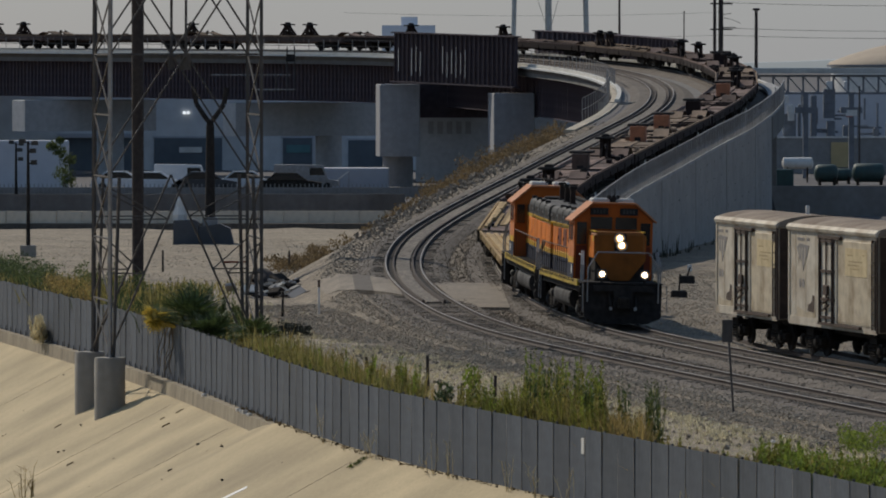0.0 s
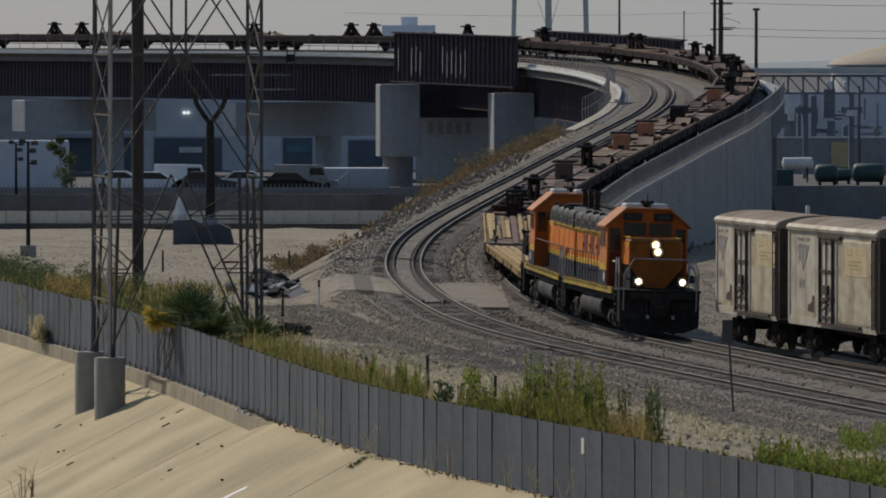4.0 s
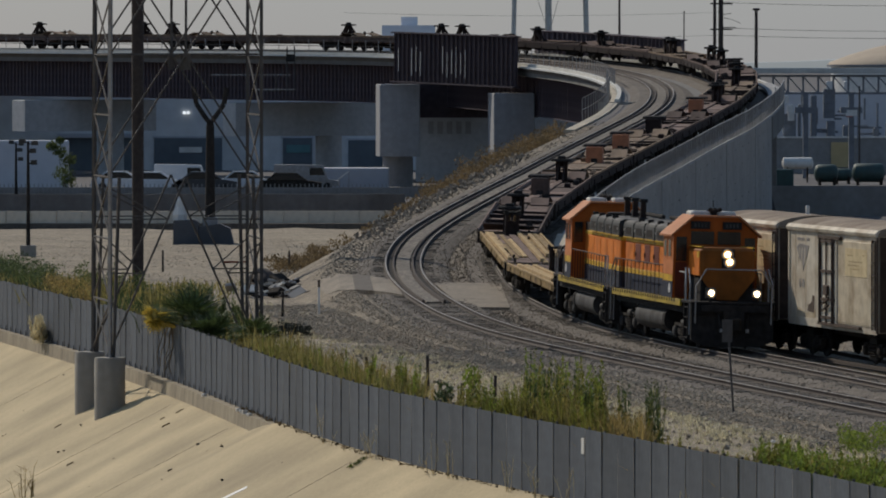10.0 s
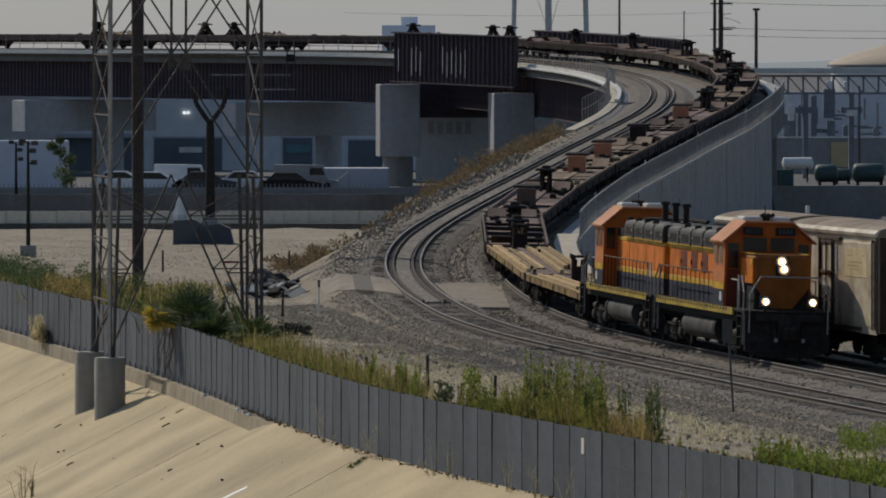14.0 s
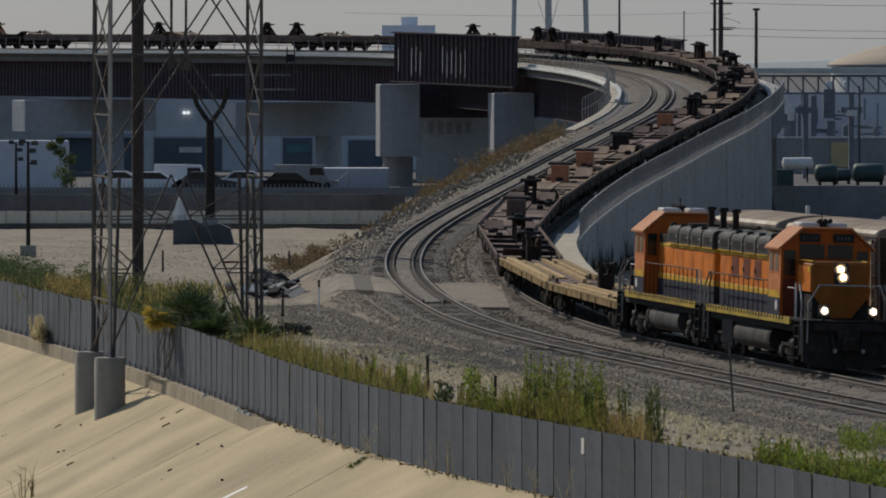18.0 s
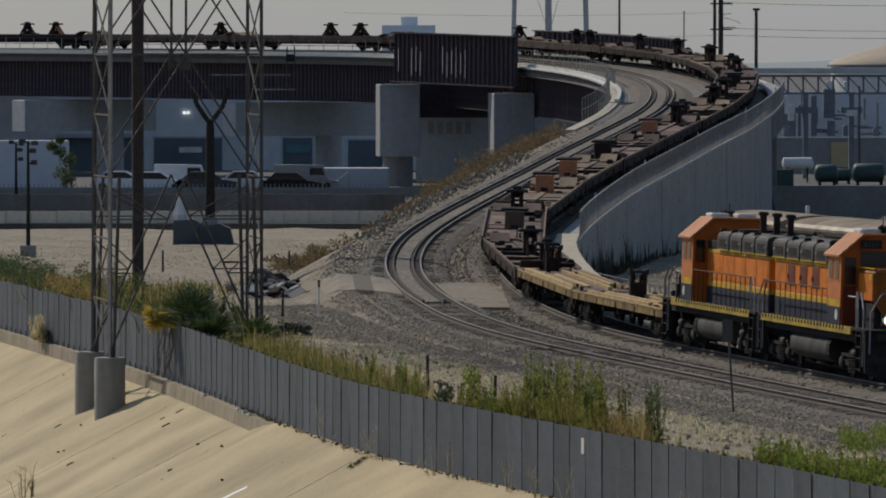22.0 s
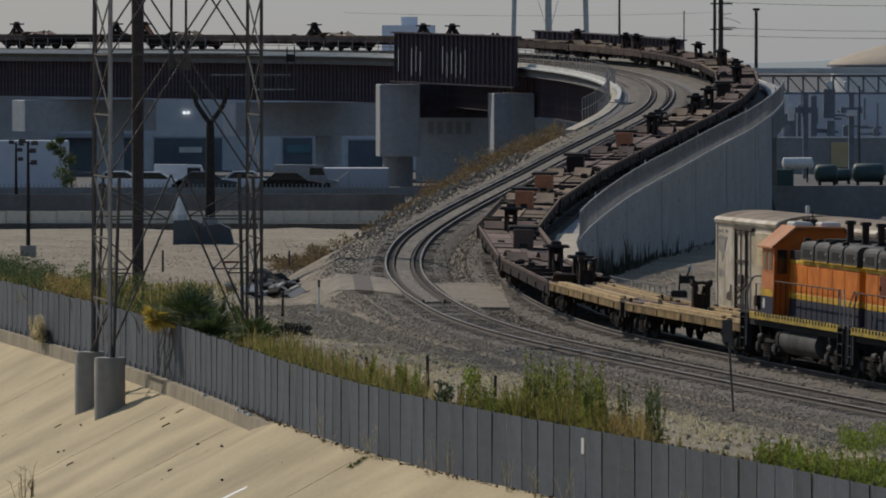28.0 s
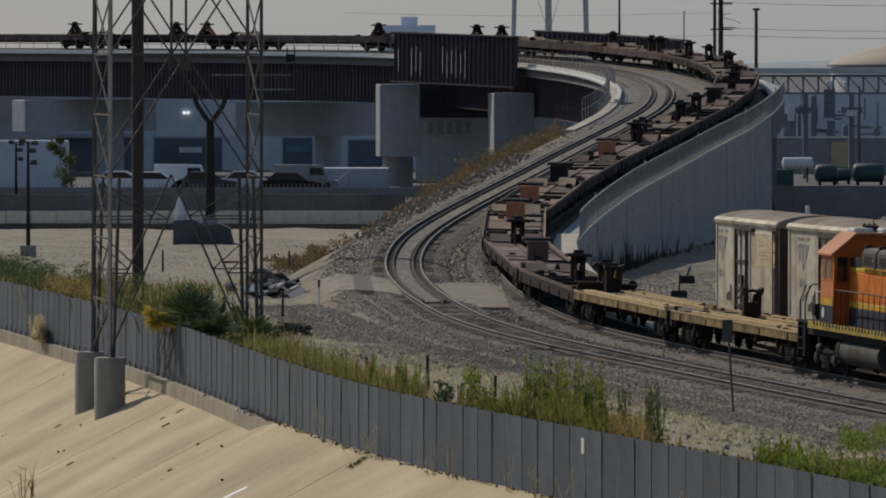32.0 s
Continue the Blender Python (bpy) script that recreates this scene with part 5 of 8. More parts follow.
    for s in (-1, 1):
        part("air_reservoir", Geo().turned((-1.4, s * 1.2, 1.40), (1, 0, 0), [(0, 0.05), (0.05, 0.15), (2.6, 0.15), (2.65, 0.05)], 14), M["dust"], t, "dusty air reservoir", smooth=40)
    # handrails
    post = Geo().tube((0, 0, 1.62), (0, 0, 2.70), 0.015, n=6).mesh("stanchion", M["black"])
    for s in (-1, 1):
        y = s * 1.42
        rail = part("handrail", Geo().tube((-6.2, y, 2.70), (2.8, y, 2.70), 0.022, n=6), M["rust"], t)
        for i in range(13):
            part("stanchion", post, None, rail, at=pose(-6.2 + i * 0.75, y, 0))
        for x, d in ((-7.05, 0.45), (-6.4, 0.3), (7.0, -0.4), (7.75, -0.6)):
            part("grab_rail", Geo().tube((x, y, 0.5), (x, y, 2.2), 0.028, n=6).tube((x, y, 2.2), (x + d, y * 0.96, 2.72), 0.028, n=6), M["galv"], t)
        part("front_rail", Geo().tube((8.15, 0, 2.72), (8.15, s * 0.95, 2.72), 0.026, n=6).tube((8.15, s * 0.95, 2.72), (8.15, s * 1.3, 2.15), 0.026, n=6).tube((8.15, s * 1.3, 2.15), (8.15, s * 1.3, 0.9), 0.026, n=6), M["galv"], t)
        part("grab_rail", Geo().tube((5.2, s * 1.3, 2.55), (6.2, s * 1.3, 2.55), 0.026, n=6).tube((6.2, s * 1.3, 2.55), (6.3, s * 1.3, 1.62), 0.026, n=6), M["galv"], t)
    return t


def flatcar(deck, frame_mat, hitch_x, box_mat, label, turning=0, length=20.1, planked=False, seed=1):
    """Container and trailer flatcar: a platform in panels, hitch stands and two trucks."""
    rnd = random.Random(seed)
    t = thing("flatcar", label, "flatcar", group="flatcars of the train")
    h = length / 2
    for s in (-1, 1):
        z0 = 0.89 if planked else 0.74
        sill = part("side_sill", Geo().prism([(s * 1.26, z0), (s * 1.33, z0), (s * 1.33, 1.14), (s * 1.16, 1.14), (s * 1.16, 1.08), (s * 1.26, 1.08)], "x", -h, h), M["tandark" if planked else frame_mat], t)
        if planked:
            part("deck_lip", Geo().chamfered(-h + 0.1, h - 0.1, s * 1.30 - 0.05, s * 1.30 + 0.05, 1.142, 1.20, 0.01), M["paleplank"], sill, "pale top edge")
        else:
            # lip in the paler deck colour stands for a lit edge
            part("deck_lip", Geo().prism([(s * 1.27, 1.142), (s * 1.33, 1.142), (s * 1.36, 1.26), (s * 1.30, 1.26)], "x", -h + 0.2, h - 0.2), M[deck], sill)
        for i in range(0 if planked else 6):
            x = -h + 1.2 + i * (length - 2.4) / 5
            part("stake_pocket", Geo().box(x - 0.09, x + 0.09, s * 1.35 - 0.02, s * 1.35 + 0.02, 0.74, 1.0), M[frame_mat], sill)
    c = Geo().box(-h - 0.1, h + 0.1, -0.32, 0.32, 0.55, 1.0)
    for i in range(7):
        x = -h + 0.3 + i * (length - 0.6) / 6
        c.box(x - 0.09, x + 0.09, -1.25, 1.25, 0.66, 0.98)
    part("centre_sill", c, M[frame_mat], t)
    n = 6
    for i in range(n):
        a, b = -h + i * length / n, -h + (i + 1) * length / n
        for y0, y1 in ((-1.15, -0.14), (0.14, 1.15)):
            ga, gb = (0.05, 0.05) if planked else (rnd.uniform(0.03, 0.16), rnd.uniform(0.03, 0.12))
            if not planked and rnd.random() < 0.03:
                continue
            z = 1.09 + rnd.uniform(0, 0.05)
            part("deck_panel", Geo().chamfered(a + ga, b - gb, y0, y1, 1.0, z, 0.012), M["dusty" if planked else deck], t)
        if not planked and i and rnd.random() < 0.5:
            part("cross_beam", Geo().box(a - 0.1, a + 0.1, -1.24, 1.24, 1.0, 1.16 + rnd.uniform(0, 0.12)), M[frame_mat], t)
    if planked:
        for y in (-1.1, -0.92, -0.72, -0.5, -0.3, 0.3, 0.52, 0.72, 0.94, 1.1):
            run = rnd.uniform(0.45, 0.93) * length
            x0, up, skew = -h + 0.2 + rnd.random() * (length - 0.4 - run), rnd.choice((0.05, 0.08, 0.14)), rnd.uniform(-0.35, 0.35)
            part("timber", Geo().chamfered(0, run, -0.085, 0.085, 0, up, 0.012), M["paleplank"], t, "long loose deck timber", at=pose(x0, y, 1.135, 0, 0, skew))
        for k in range(9):
            x, y = rnd.uniform(-h + 0.5, h - 0.5), rnd.choice((-1, 1)) * rnd.uniform(0.3, 1.1)
            part("lashing_lug", Geo().chamfered(x - 0.12, x + 0.12, y - 0.05, y + 0.05, 1.1, 1.3, 0.02), M["grime"], t)
        for s in (-1, 1):
            for k in range(5):
                x = -h + 1.6 + k * (length - 3.2) / 4
                part("stake_pocket", Geo().box(x - 0.07, x + 0.07, min(s * 1.33, s * 1.37), max(s * 1.33, s * 1.36), 0.9, 1.1), M["tandark"], t)
    else:
        for x, tilt in ((-h + 0.55, 16), (h - 0.55, -16)):
            for y in (-0.68, 0.68):
                plate = Geo().chamfered(-0.55, 0.55, -0.42, 0.42, 0, 0.05, 0.01)
                part("bridge_plate", plate, M[deck], t, "hinged steel plate at the car end", at=pose(x, y, 1.26 + rnd.uniform(0, 0.08), 0, tilt + rnd.uniform(-5, 5), 0))
    part("centre_rib", Geo().box(-h + 0.4, h - 0.4, -0.13, 0.13, 1.0, 1.17), M["dusty" if planked else deck], t)
    for k in range(0 if planked else 6):
        x = rnd.uniform(-h + 0.6, h - 0.6)
        y = rnd.choice((-0.8, 0.8)) + rnd.uniform(-0.2, 0.2)
        w = rnd.uniform(0.08, 0.3)
        part("lock_bracket", Geo().chamfered(x - w, x + w, y - 0.14, y + 0.14, 1.1, 1.16 + rnd.uniform(0.02, 0.2), 0.03), M[rnd.choice(("black", "hitch_dark", frame_mat, deck))], t)
    for x in (-h, h):
        part("end_beam", Geo().box(x - 0.14, x + 0.14, -1.32, 1.32, 0.66, 1.16), M[frame_mat], t)
        part("coupler", Geo().chamfered(x - 0.25, x + 0.25, -0.16, 0.16, 0.68, 0.95, 0.04), M["black"], t)
        if planked:
            continue
        part("brake_wheel", Geo().turned((x - 0.1, 0.9, 1.45), (1, 0, 0), [(0, 0.14), (0.03, 0.16), (0.05, 0.14)], 12), M["black"], t)
        part("brake_stand", Geo().box(x - 0.12, x - 0.06, 0.87, 0.93, 1.1, 1.45), M["black"], t)
    for x, kind in hitch_x:
        if kind == "box":
            hb = part("hitch_box", Geo().chamfered(x - 0.35, x + 0.35, -0.42, 0.42, 1.1, 1.95, 0.04), M[box_mat], t, "upright hitch box")
            part("hitch_hole", Geo().box(x + 0.345, x + 0.362, -0.16, 0.16, 1.12, 1.36), M["black"], hb)
            part("hitch_plate", Geo().chamfered(x - 1.1, x + 0.1, -0.6, 0.6, 1.95, 2.06, 0.04), M["black"], hb, "dark greasy hitch plate")
            part("hitch_leg", Geo().bar((x - 0.8, 0, 1.98), (x - 1.1, 0, 1.1), 0.5, 0.12), M["black"], hb)
        elif planked:
            hb = part("hitch_frame", Geo().box(x - 0.16, x + 0.16, -0.30, -0.17, 1.1, 2.12).box(x - 0.16, x + 0.16, 0.17, 0.30, 1.1, 2.12), M["hitch_dark"], t, "dark greasy hitch frame")
            part("hitch_web", Geo().box(x - 0.10, x + 0.10, -0.17, 0.17, 1.1, 1.72), M["hitch_dark"], hb)
            part("hitch_plate", Geo().prism([(-0.36, 2.22), (-0.36, 2.05), (-0.30, 1.98), (-0.12, 2.06), (0.12, 2.06), (0.30, 1.98), (0.36, 2.05), (0.36, 2.22), (0.14, 2.13), (-0.14, 2.13)], "x", x - 0.22, x + 0.22), M["black"], hb)
            part("hitch_jaw", Geo().chamfered(x - 0.18, x + 0.18, -0.12, 0.12, 2.06, 2.16, 0.03), M["black"], hb)
            for y in (-0.12, 0.12):
                part("hitch_brace", Geo().bar((x - 0.1, y, 1.95), (x - 0.75, y, 1.15), 0.09, 0.14), M[deck if x < -5 else "hitch_dark"], hb)
        else:
            hb = None
            for s in (-1, 1):
                post = Geo().prism([(x - 0.34, 1.1), (x + 0.14, 1.1), (x + 0.1, 2.1), (x - 0.16, 2.1)], "y", s * 0.22 - 0.06, s * 0.22 + 0.06)
                hb = part("hitch_post", post, M["hitch_dark"], t, "dark greasy hitch stand") if hb is None else part("hitch_post", post, M["hitch_dark"], t)
            part("hitch_web", Geo().box(x - 0.1, x - 0.02, -0.22, 0.22, 1.1, 1.55), M["hitch_dark"], hb)
            part("hitch_neck", Geo().prism([(-0.32, 2.1), (-0.26, 1.92), (-0.12, 1.82), (0.12, 1.82), (0.26, 1.92), (0.32, 2.1)], "x", x - 0.1, x), M["hitch_dark"], hb)
            part("hitch_plate", Geo().chamfered(x - 0.42, x + 0.42, -0.5, 0.5, 2.08, 2.2, 0.05), M["black"], hb)
            part("hitch_horn", Geo().chamfered(x - 0.2, x + 0.15, -0.2, 0.2, 2.18, 2.34, 0.05), M["black"], hb)
            for y in (-0.14, 0.14):
                brace = "hitch_orange" if kind == "lean" else "hitch_dark"
                part("hitch_brace", Geo().bar((x + 0.1, y, 2.0), (x + 1.05, y, 1.15), 0.09, 0.16), M[brace], hb)
                part("hitch_brace", Geo().bar((x - 0.15, y, 1.95), (x - 0.95, y, 1.15), 0.09, 0.16), M["hitch_dark"], hb)
    for x in (-h + 2.2, h - 2.2):
        truck(t, x, False, turning)
    return t


ARC_B = np.concatenate([[0], np.cumsum(np.hypot(*np.diff(TRACK_B, axis=0).T))])


def on_track(a):
    x, y = np.interp(a, ARC_B, TRACK_B[:, 0]), np.interp(a, ARC_B, TRACK_B[:, 1])
    return Vector((x, y, rail_z(y)))


def car_pose(a, half):
    """The pose of a car whose middle is at arc a and whose trucks are half metres before and behind it."""
    front, back = on_track(a - half), on_track(a + half)
    d = front - back
    yaw = math.atan2(d.y, d.x)
    pitch = -math.asin(d.z / d.length)
    return Matrix.Translation((front + back) / 2) @ Euler((-radians(cant((front.y + back.y) / 2)), pitch, yaw)).to_matrix().to_4x4()


def travelled(t):
    """Metres that the train has run by t seconds."""
    return 2.14 * t


START = float(np.interp(267.25, TRACK_B[:, 1], ARC_B))     # arc of the leading lamps at the start
TRAIN = []                                                # thing, arc of its middle at the start, half truck distance, turned round

loco = build_loco("locomotive", "orange diesel locomotive with glowing headlights leading the train", "locomotives of the train", True)
truck(loco, -4.9, True, 1)
truck(loco, 5.1, True, 1)
TRAIN.append((loco, START + 8.6, 5.0, False))
loco_rear = build_loco("locomotive", "orange diesel locomotive coupled back to back behind the leader", "locomotives of the train", False)
truck(loco_rear, -4.9, True, -1)
truck(loco_rear, 5.1, True, -1)
TRAIN.append((loco_rear, START + 8.6 + 14.7, 5.0, True))

car_tan = flatcar("tan", "grime", [(-3.2, "post")], "hitch_orange", "ochre yellow flatcar with a dark hitch stand, coupled to the locomotives", 1, planked=True, seed=2)
car_tan_b = flatcar("tan", "grime", [(-9.2, "post")], "hitch_orange", "ochre yellow flatcar with a braced hitch stand at one end", 1, planked=True, seed=3)
car_dusty = flatcar("dusty", "redbrown", [(-0.6, "post"), (9.0, "post")], "dusty", "dusty pink-brown flatcar with a rusty hitch stand", 1, seed=4)
car_dusty_b = flatcar("dusty", "redbrown", [(3.2, "box"), (-8.6, "post")], "dusty", "dusty red-brown flatcar with hitch stand and hitch box", 1, seed=5)
car_sand = flatcar("tancar", "redbrown", [(-4.0, "box")], "hitch_orange", "dusty tan flatcar with an orange hitch box", 1, seed=6)
car_sand_b = flatcar("tancar", "redbrown", [(4.2, "box")], "hitch_orange", "dusty tan flatcar with a faded orange hitch box", 1, seed=7)
car_brown = flatcar("dusty", "redbrown", [(7.9, "box")], "redbrown", "dusty brown flatcar with a dark hitch box", 1, seed=8)
car_orange = flatcar("dusty", "redbrown", [(5.4, "box"), (-9.0, "post")], "hitch_orange", "dusty brown flatcar with a bright orange hitch box", 1, seed=9)
car_plain = flatcar("tancar", "redbrown", [(-8.9, "post"), (-5.9, "post")], "redbrown", "dusty tan flatcar with paired hitch stands", seed=10)
car_bare = flatcar("tancar", "redbrown", [(8.6, "post")], "redbrown", "dusty tan flatcar with one dark hitch stand", seed=11)
order = [car_tan, car_tan_b, car_dusty, car_dusty_b, car_sand, car_sand_b, car_brown, car_orange, car_bare, car_dusty, car_brown]
tail = [car_dusty, car_bare, car_plain, car_bare, car_plain, car_dusty, car_brown]
special = {13: ("dusty", [(-9.4, "post")]), 14: ("dusty", [(-2.4, "post")]), 15: ("tancar", [(1.4, "post"), (4.4, "post")]),
           16: ("tancar", [(9.0, "post")]), 17: ("tancar", [(1.7, "post"), (5.7, "post")]), 18: ("tancar", [(7.5, "post")]),
           19: ("dusty", [(0.8, "post"), (5.0, "lean")]), 20: ("tancar", [(7.2, "post")])}
used = set()
a = START + 31.4 + 10.2
for i in range(32):
    proto = order[i] if i < len(order) else tail[(i * 3 + i // 4) % 7]
    if i in special:
        deck_mat, stands = special[i]
        words = "two dark hitch stands" if len(stands) > 1 else "one dark hitch stand"
        proto = flatcar(deck_mat, "redbrown" if deck_mat == "dusty" else "dusty", stands, "redbrown", "dusty tan-brown flatcar with %s crossing the bridge" % words, seed=20 + i)
    ob = proto if proto.name not in used else copy_thing(proto, Matrix())
    used.add(proto.name)
    TRAIN.append((ob, a, 7.85, False))
    a += 20.8


def reefer(x0, y0, x1, y1, label):
    """A parked insulated boxcar between two ends of its near lower edge."""
    p, q = Vector((x0, y0, 0)), Vector((x1, y1, 0))
    L = (q - p).length
    d = (q - p).normalized()
    left = Vector((-d.y, d.x, 0))                 # towards the far side
    m = Matrix.Translation((p + q) / 2 + left * 1.42 + Vector((0, 0, -0.16))) @ Matrix.Rotation(math.atan2(d.y, d.x), 4, "Z")
    t = thing("boxcar", label, "boxcar", m, "parked boxcars")
    h = L / 2 - 0.15
    part("body", Geo().chamfered(-h, h, -1.42, 1.42, 1.1, 4.36, 0.05), M["reefer"], t)
    roof = [(1.5 * math.cos(a) / 1.0, 4.28 + 0.36 * math.sin(a)) for a in (math.pi * i / 14 for i in range(15))] + [(-1.5, 4.24), (1.5, 4.24)]
    part("roof", Geo().prism(roof, "x", -h - 0.06, h + 0.06), M["reefer_roof"], t, "curved dirty roof", smooth=30)
    for x in (-h, h):
        part("end_wall", Geo().box(min(x, x * 1.006), max(x, x * 1.006), -1.36, 1.36, 1.12, 4.2), M["rust"], t, "rusty brown car end")
    part("side_beam", Geo().box(-h, h, -1.45, -1.42, 1.05, 1.32), M["reefer"], t)
    part("eave", Geo().prism([(-1.43, 4.20), (-1.50, 4.22), (-1.53, 4.32), (-1.42, 4.43), (-1.36, 4.40), (-1.43, 4.28)], "x", -h - 0.07, h + 0.07), M["reefer"], t, "pale rounded eave")
    for x in (-h + 0.05, h - 0.05):
        part("corner_post", Geo().box(x - 0.08, x + 0.08, -1.46, -1.42, 1.1, 4.2), M["reefer" if x < 0 else "rust"], t)
    door = part("door", Geo().chamfered(-1.4, 0.8, -1.51, -1.42, 1.25, 4.0, 0.02), M["reefer"], t, "plug door in weathered white")
    for x, r in ((-1.15, 0.06), (-0.37, 0.028), (0.45, 0.06)):
        part("lock_bar", Geo().tube((x, -1.55, 1.25), (x, -1.55, 4.05), r, n=8), M["rust"], door, "rusty door lock bar")
    for z in (1.42, 2.02, 2.95, 3.95):
        part("lock_bracket", Geo().box(-1.3, 0.6, -1.56, -1.51, z - 0.045, z + 0.045), M["rust"], door)
    for z in (1.62, 1.84):
        part("lock_link", Geo().bar((-0.85, -1.57, z), (0.0, -1.57, z + 0.24), 0.05), M["rust"], door)
    part("lock_gear", Geo().chamfered(-0.65, -0.1, -1.6, -1.51, 2.16, 2.5, 0.03), M["rust"], door)
    part("door_rail", Geo().box(-1.45, 1.25, -1.56, -1.43, 4.02, 4.12), M["rust"], t, "rusty upper door rail")
    part("door", Geo().chamfered(0.85, h - 0.45, -1.47, -1.42, 1.28, 4.0, 0.015), M["reefer_door"], t, "stained sliding door")
    part("door_rail", Geo().box(-1.45, 3.75, -1.56, -1.43, 1.16, 1.25), M["rust"], t)
    nt = part("notice_panel", Geo().box(1.75, 4.45, -1.48, -1.468, 2.86, 3.78), M["notice"], t, "faded yellow painted notice")
    for k, (x, w) in enumerate(((2.0, 0.7), (2.25, 1.6), (2.15, 1.3), (2.4, 1.1), (3.9, 0.25))):
        z = (3.52, 3.32, 3.2, 3.08, 3.55)[k]
        part("notice_bar", Geo().box(x, x + w, -1.483, -1.48, z, z + 0.05), M["notice_ink"], nt)
    lg = Geo().prism([(-4.6, 3.65), (-4.2, 3.78), (-3.0, 3.72), (-3.3, 3.35), (-3.8, 2.85), (-3.85, 3.1), (-4.3, 3.3)], "y", -1.433, -1.42)
    mk = part("painted_mark", lg, M["logo"], t, "faded grey painted mark")
    for k in range(3):
        x = -4.25 + 0.34 * k
        part("mark_gap", Geo().prism([(x, 3.62), (x + 0.1, 3.64), (x - 0.12 + 0.1 * k, 3.1), (x - 0.18 + 0.1 * k, 3.12)], "y", -1.437, -1.432), M["reefer"], mk)
    for k, w in enumerate((0.5, 0.28, 0.36)):
        part("lettering_bar", Geo().box(-4.5 + 0.6 * k, -4.5 + 0.6 * k + w, -1.432, -1.42, 3.88, 3.98), M["logo"], t)
    for x0, x1, z in ((-4.6, -2.2, 1.62), (0.5, h - 0.5, 1.55)):
        part("lower_stain", Geo().prism([(x0, 1.33), (x1, 1.33), (x1, z), ((x0 + x1) / 2, z - 0.14), (x0, z + 0.05)], "y", -1.478 if x0 > 0 else -1.428, -1.42), M["reefer_door"], t, "rusty road grime along the lower side")
    for k in range(3):
        part("side_seam", Geo().box(-4.75 + k * 1.3, -4.72 + k * 1.3, -1.43, -1.42, 1.35, 4.1), M["reefer_door"], t)
    part("dirt_patch", Geo().prism([(-3.2, 1.55), (-2.35, 1.5), (-2.3, 2.05), (-2.55, 2.1), (-2.65, 1.85), (-3.1, 1.75)], "y", -1.43, -1.42), M["rust"], t)
    for x in (h - 0.55, h - 0.15):
        part("ladder_stile", Geo().box(x, x + 0.05, -1.5, -1.42, 1.2, 4.1), M["rust"], t)
    for k in range(7):
        part("ladder_rung", Geo().box(h - 0.55, h - 0.1, -1.5, -1.46, 1.35 + k * 0.4, 1.39 + k * 0.4), M["rust"], t)
    part("centre_sill", Geo().box(-h - 0.3, h + 0.3, -0.35, 0.35, 0.75, 1.1), M["black"], t)
    part("roof_vent", Geo().chamfered(h - 1.5, h - 1.38, -0.1, 0.02, 4.66, 4.95, 0.02), M["white"], t)
    for x in (-4.15, -3.75):
        part("painted_oval", Geo().turned((x, -1.42, 2.45), (0, -1, 0), [(0, 0.15), (0.012, 0.15)], 12), M["logo"], t)
    for x in (-h + 1.6, h - 1.6):
        truck(t, x, False, False)
    return t


reefer(9.62, 258.6, 11.40, 249.2, "grimy white insulated boxcar parked beside the ramp wall")
reefer(11.66, 247.9, 14.06, 236.7, "grimy white insulated boxcar with a large yellow notice")
reefer(14.35, 235.6, 17.2, 225.0, "grimy white insulated boxcar at the near end of the siding")


# ---------------------------------------------------------------- canal fence and bank
fence = thing("sheet_metal_fence", "long blue-grey sheet metal fence on a concrete kerb above the canal", "fence", kind="structure")
sgrid = np.arange(0, len(FENCE) * 0.5 - 1.6, 1.55)
sarc = np.arange(len(FENCE)) * 0.5


def fence_at(s):
    return np.interp(s, sarc, FENCE[:, 0]), np.interp(s, sarc, FENCE[:, 1])


panel_sets = []
for v in range(4):
    g = Geo()
    prof = [(0, 0.0), (0.02, 0.012), (0.05, 0.013), (0.075, 0.0), (0.78, -0.012 + 0.008 * v), (1.553, 0.0)]
    outline = [(x, y) for x, y in prof] + [(x, y - 0.012) for x, y in reversed(prof)]
    g.loft([[(x, y, -0.05) for x, y in outline], [(x, y, 2.0) for x, y in outline]])
    panel_sets.append(g.mesh("panel", M["fence"]))
# pale strip that draws the highlight along each panel edge
EDGE = Geo().box(0.012, 0.03, 0.012, 0.02, -0.03, 1.99).mesh("folded_edge", M["galv"])
for i, s in enumerate(sgrid):
    (xa, ya), (xb, yb) = fence_at(s), fence_at(s + 1.55)
    m = Matrix.Translation((xa, ya, -1.5 + random.uniform(-1, 1) * (0.008 if ya < 235 else 0.03))) @ Matrix.Rotation(math.atan2(yb - ya, xb - xa), 4, "Z")
    m = m @ Euler((radians(random.uniform(-0.5, 0.5)), radians(random.uniform(-0.1, 0.1) if ya < 235 else random.uniform(-1.0, 1.0)), radians(random.uniform(-0.12, 0.12)))).to_matrix().to_4x4()
    part("panel", panel_sets[i % 4], None, fence, at=m)
    if ya < 185.6 <= yb:
        part("paper_notice", Geo().box(0.10, 0.36, 0.012, 0.03, 1.35, 1.75), M["white"], fence, "small white paper notice", at=m)
    part("folded_edge", EDGE, None, fence, at=m)
    part("post", Geo().box(-0.03, 0.03, -0.12, -0.06, -0.3, 2.035), M["steel"], fence, at=m)
    # black wedge added for the dark gap at the panel's foot
    if ya > 222:
        part("foot_clip", Geo().prism([(-0.05, -0.06), (0.16, -0.06), (0.05, 0.2)], "y", 0.05, 0.075), M["black"], fence, at=m)
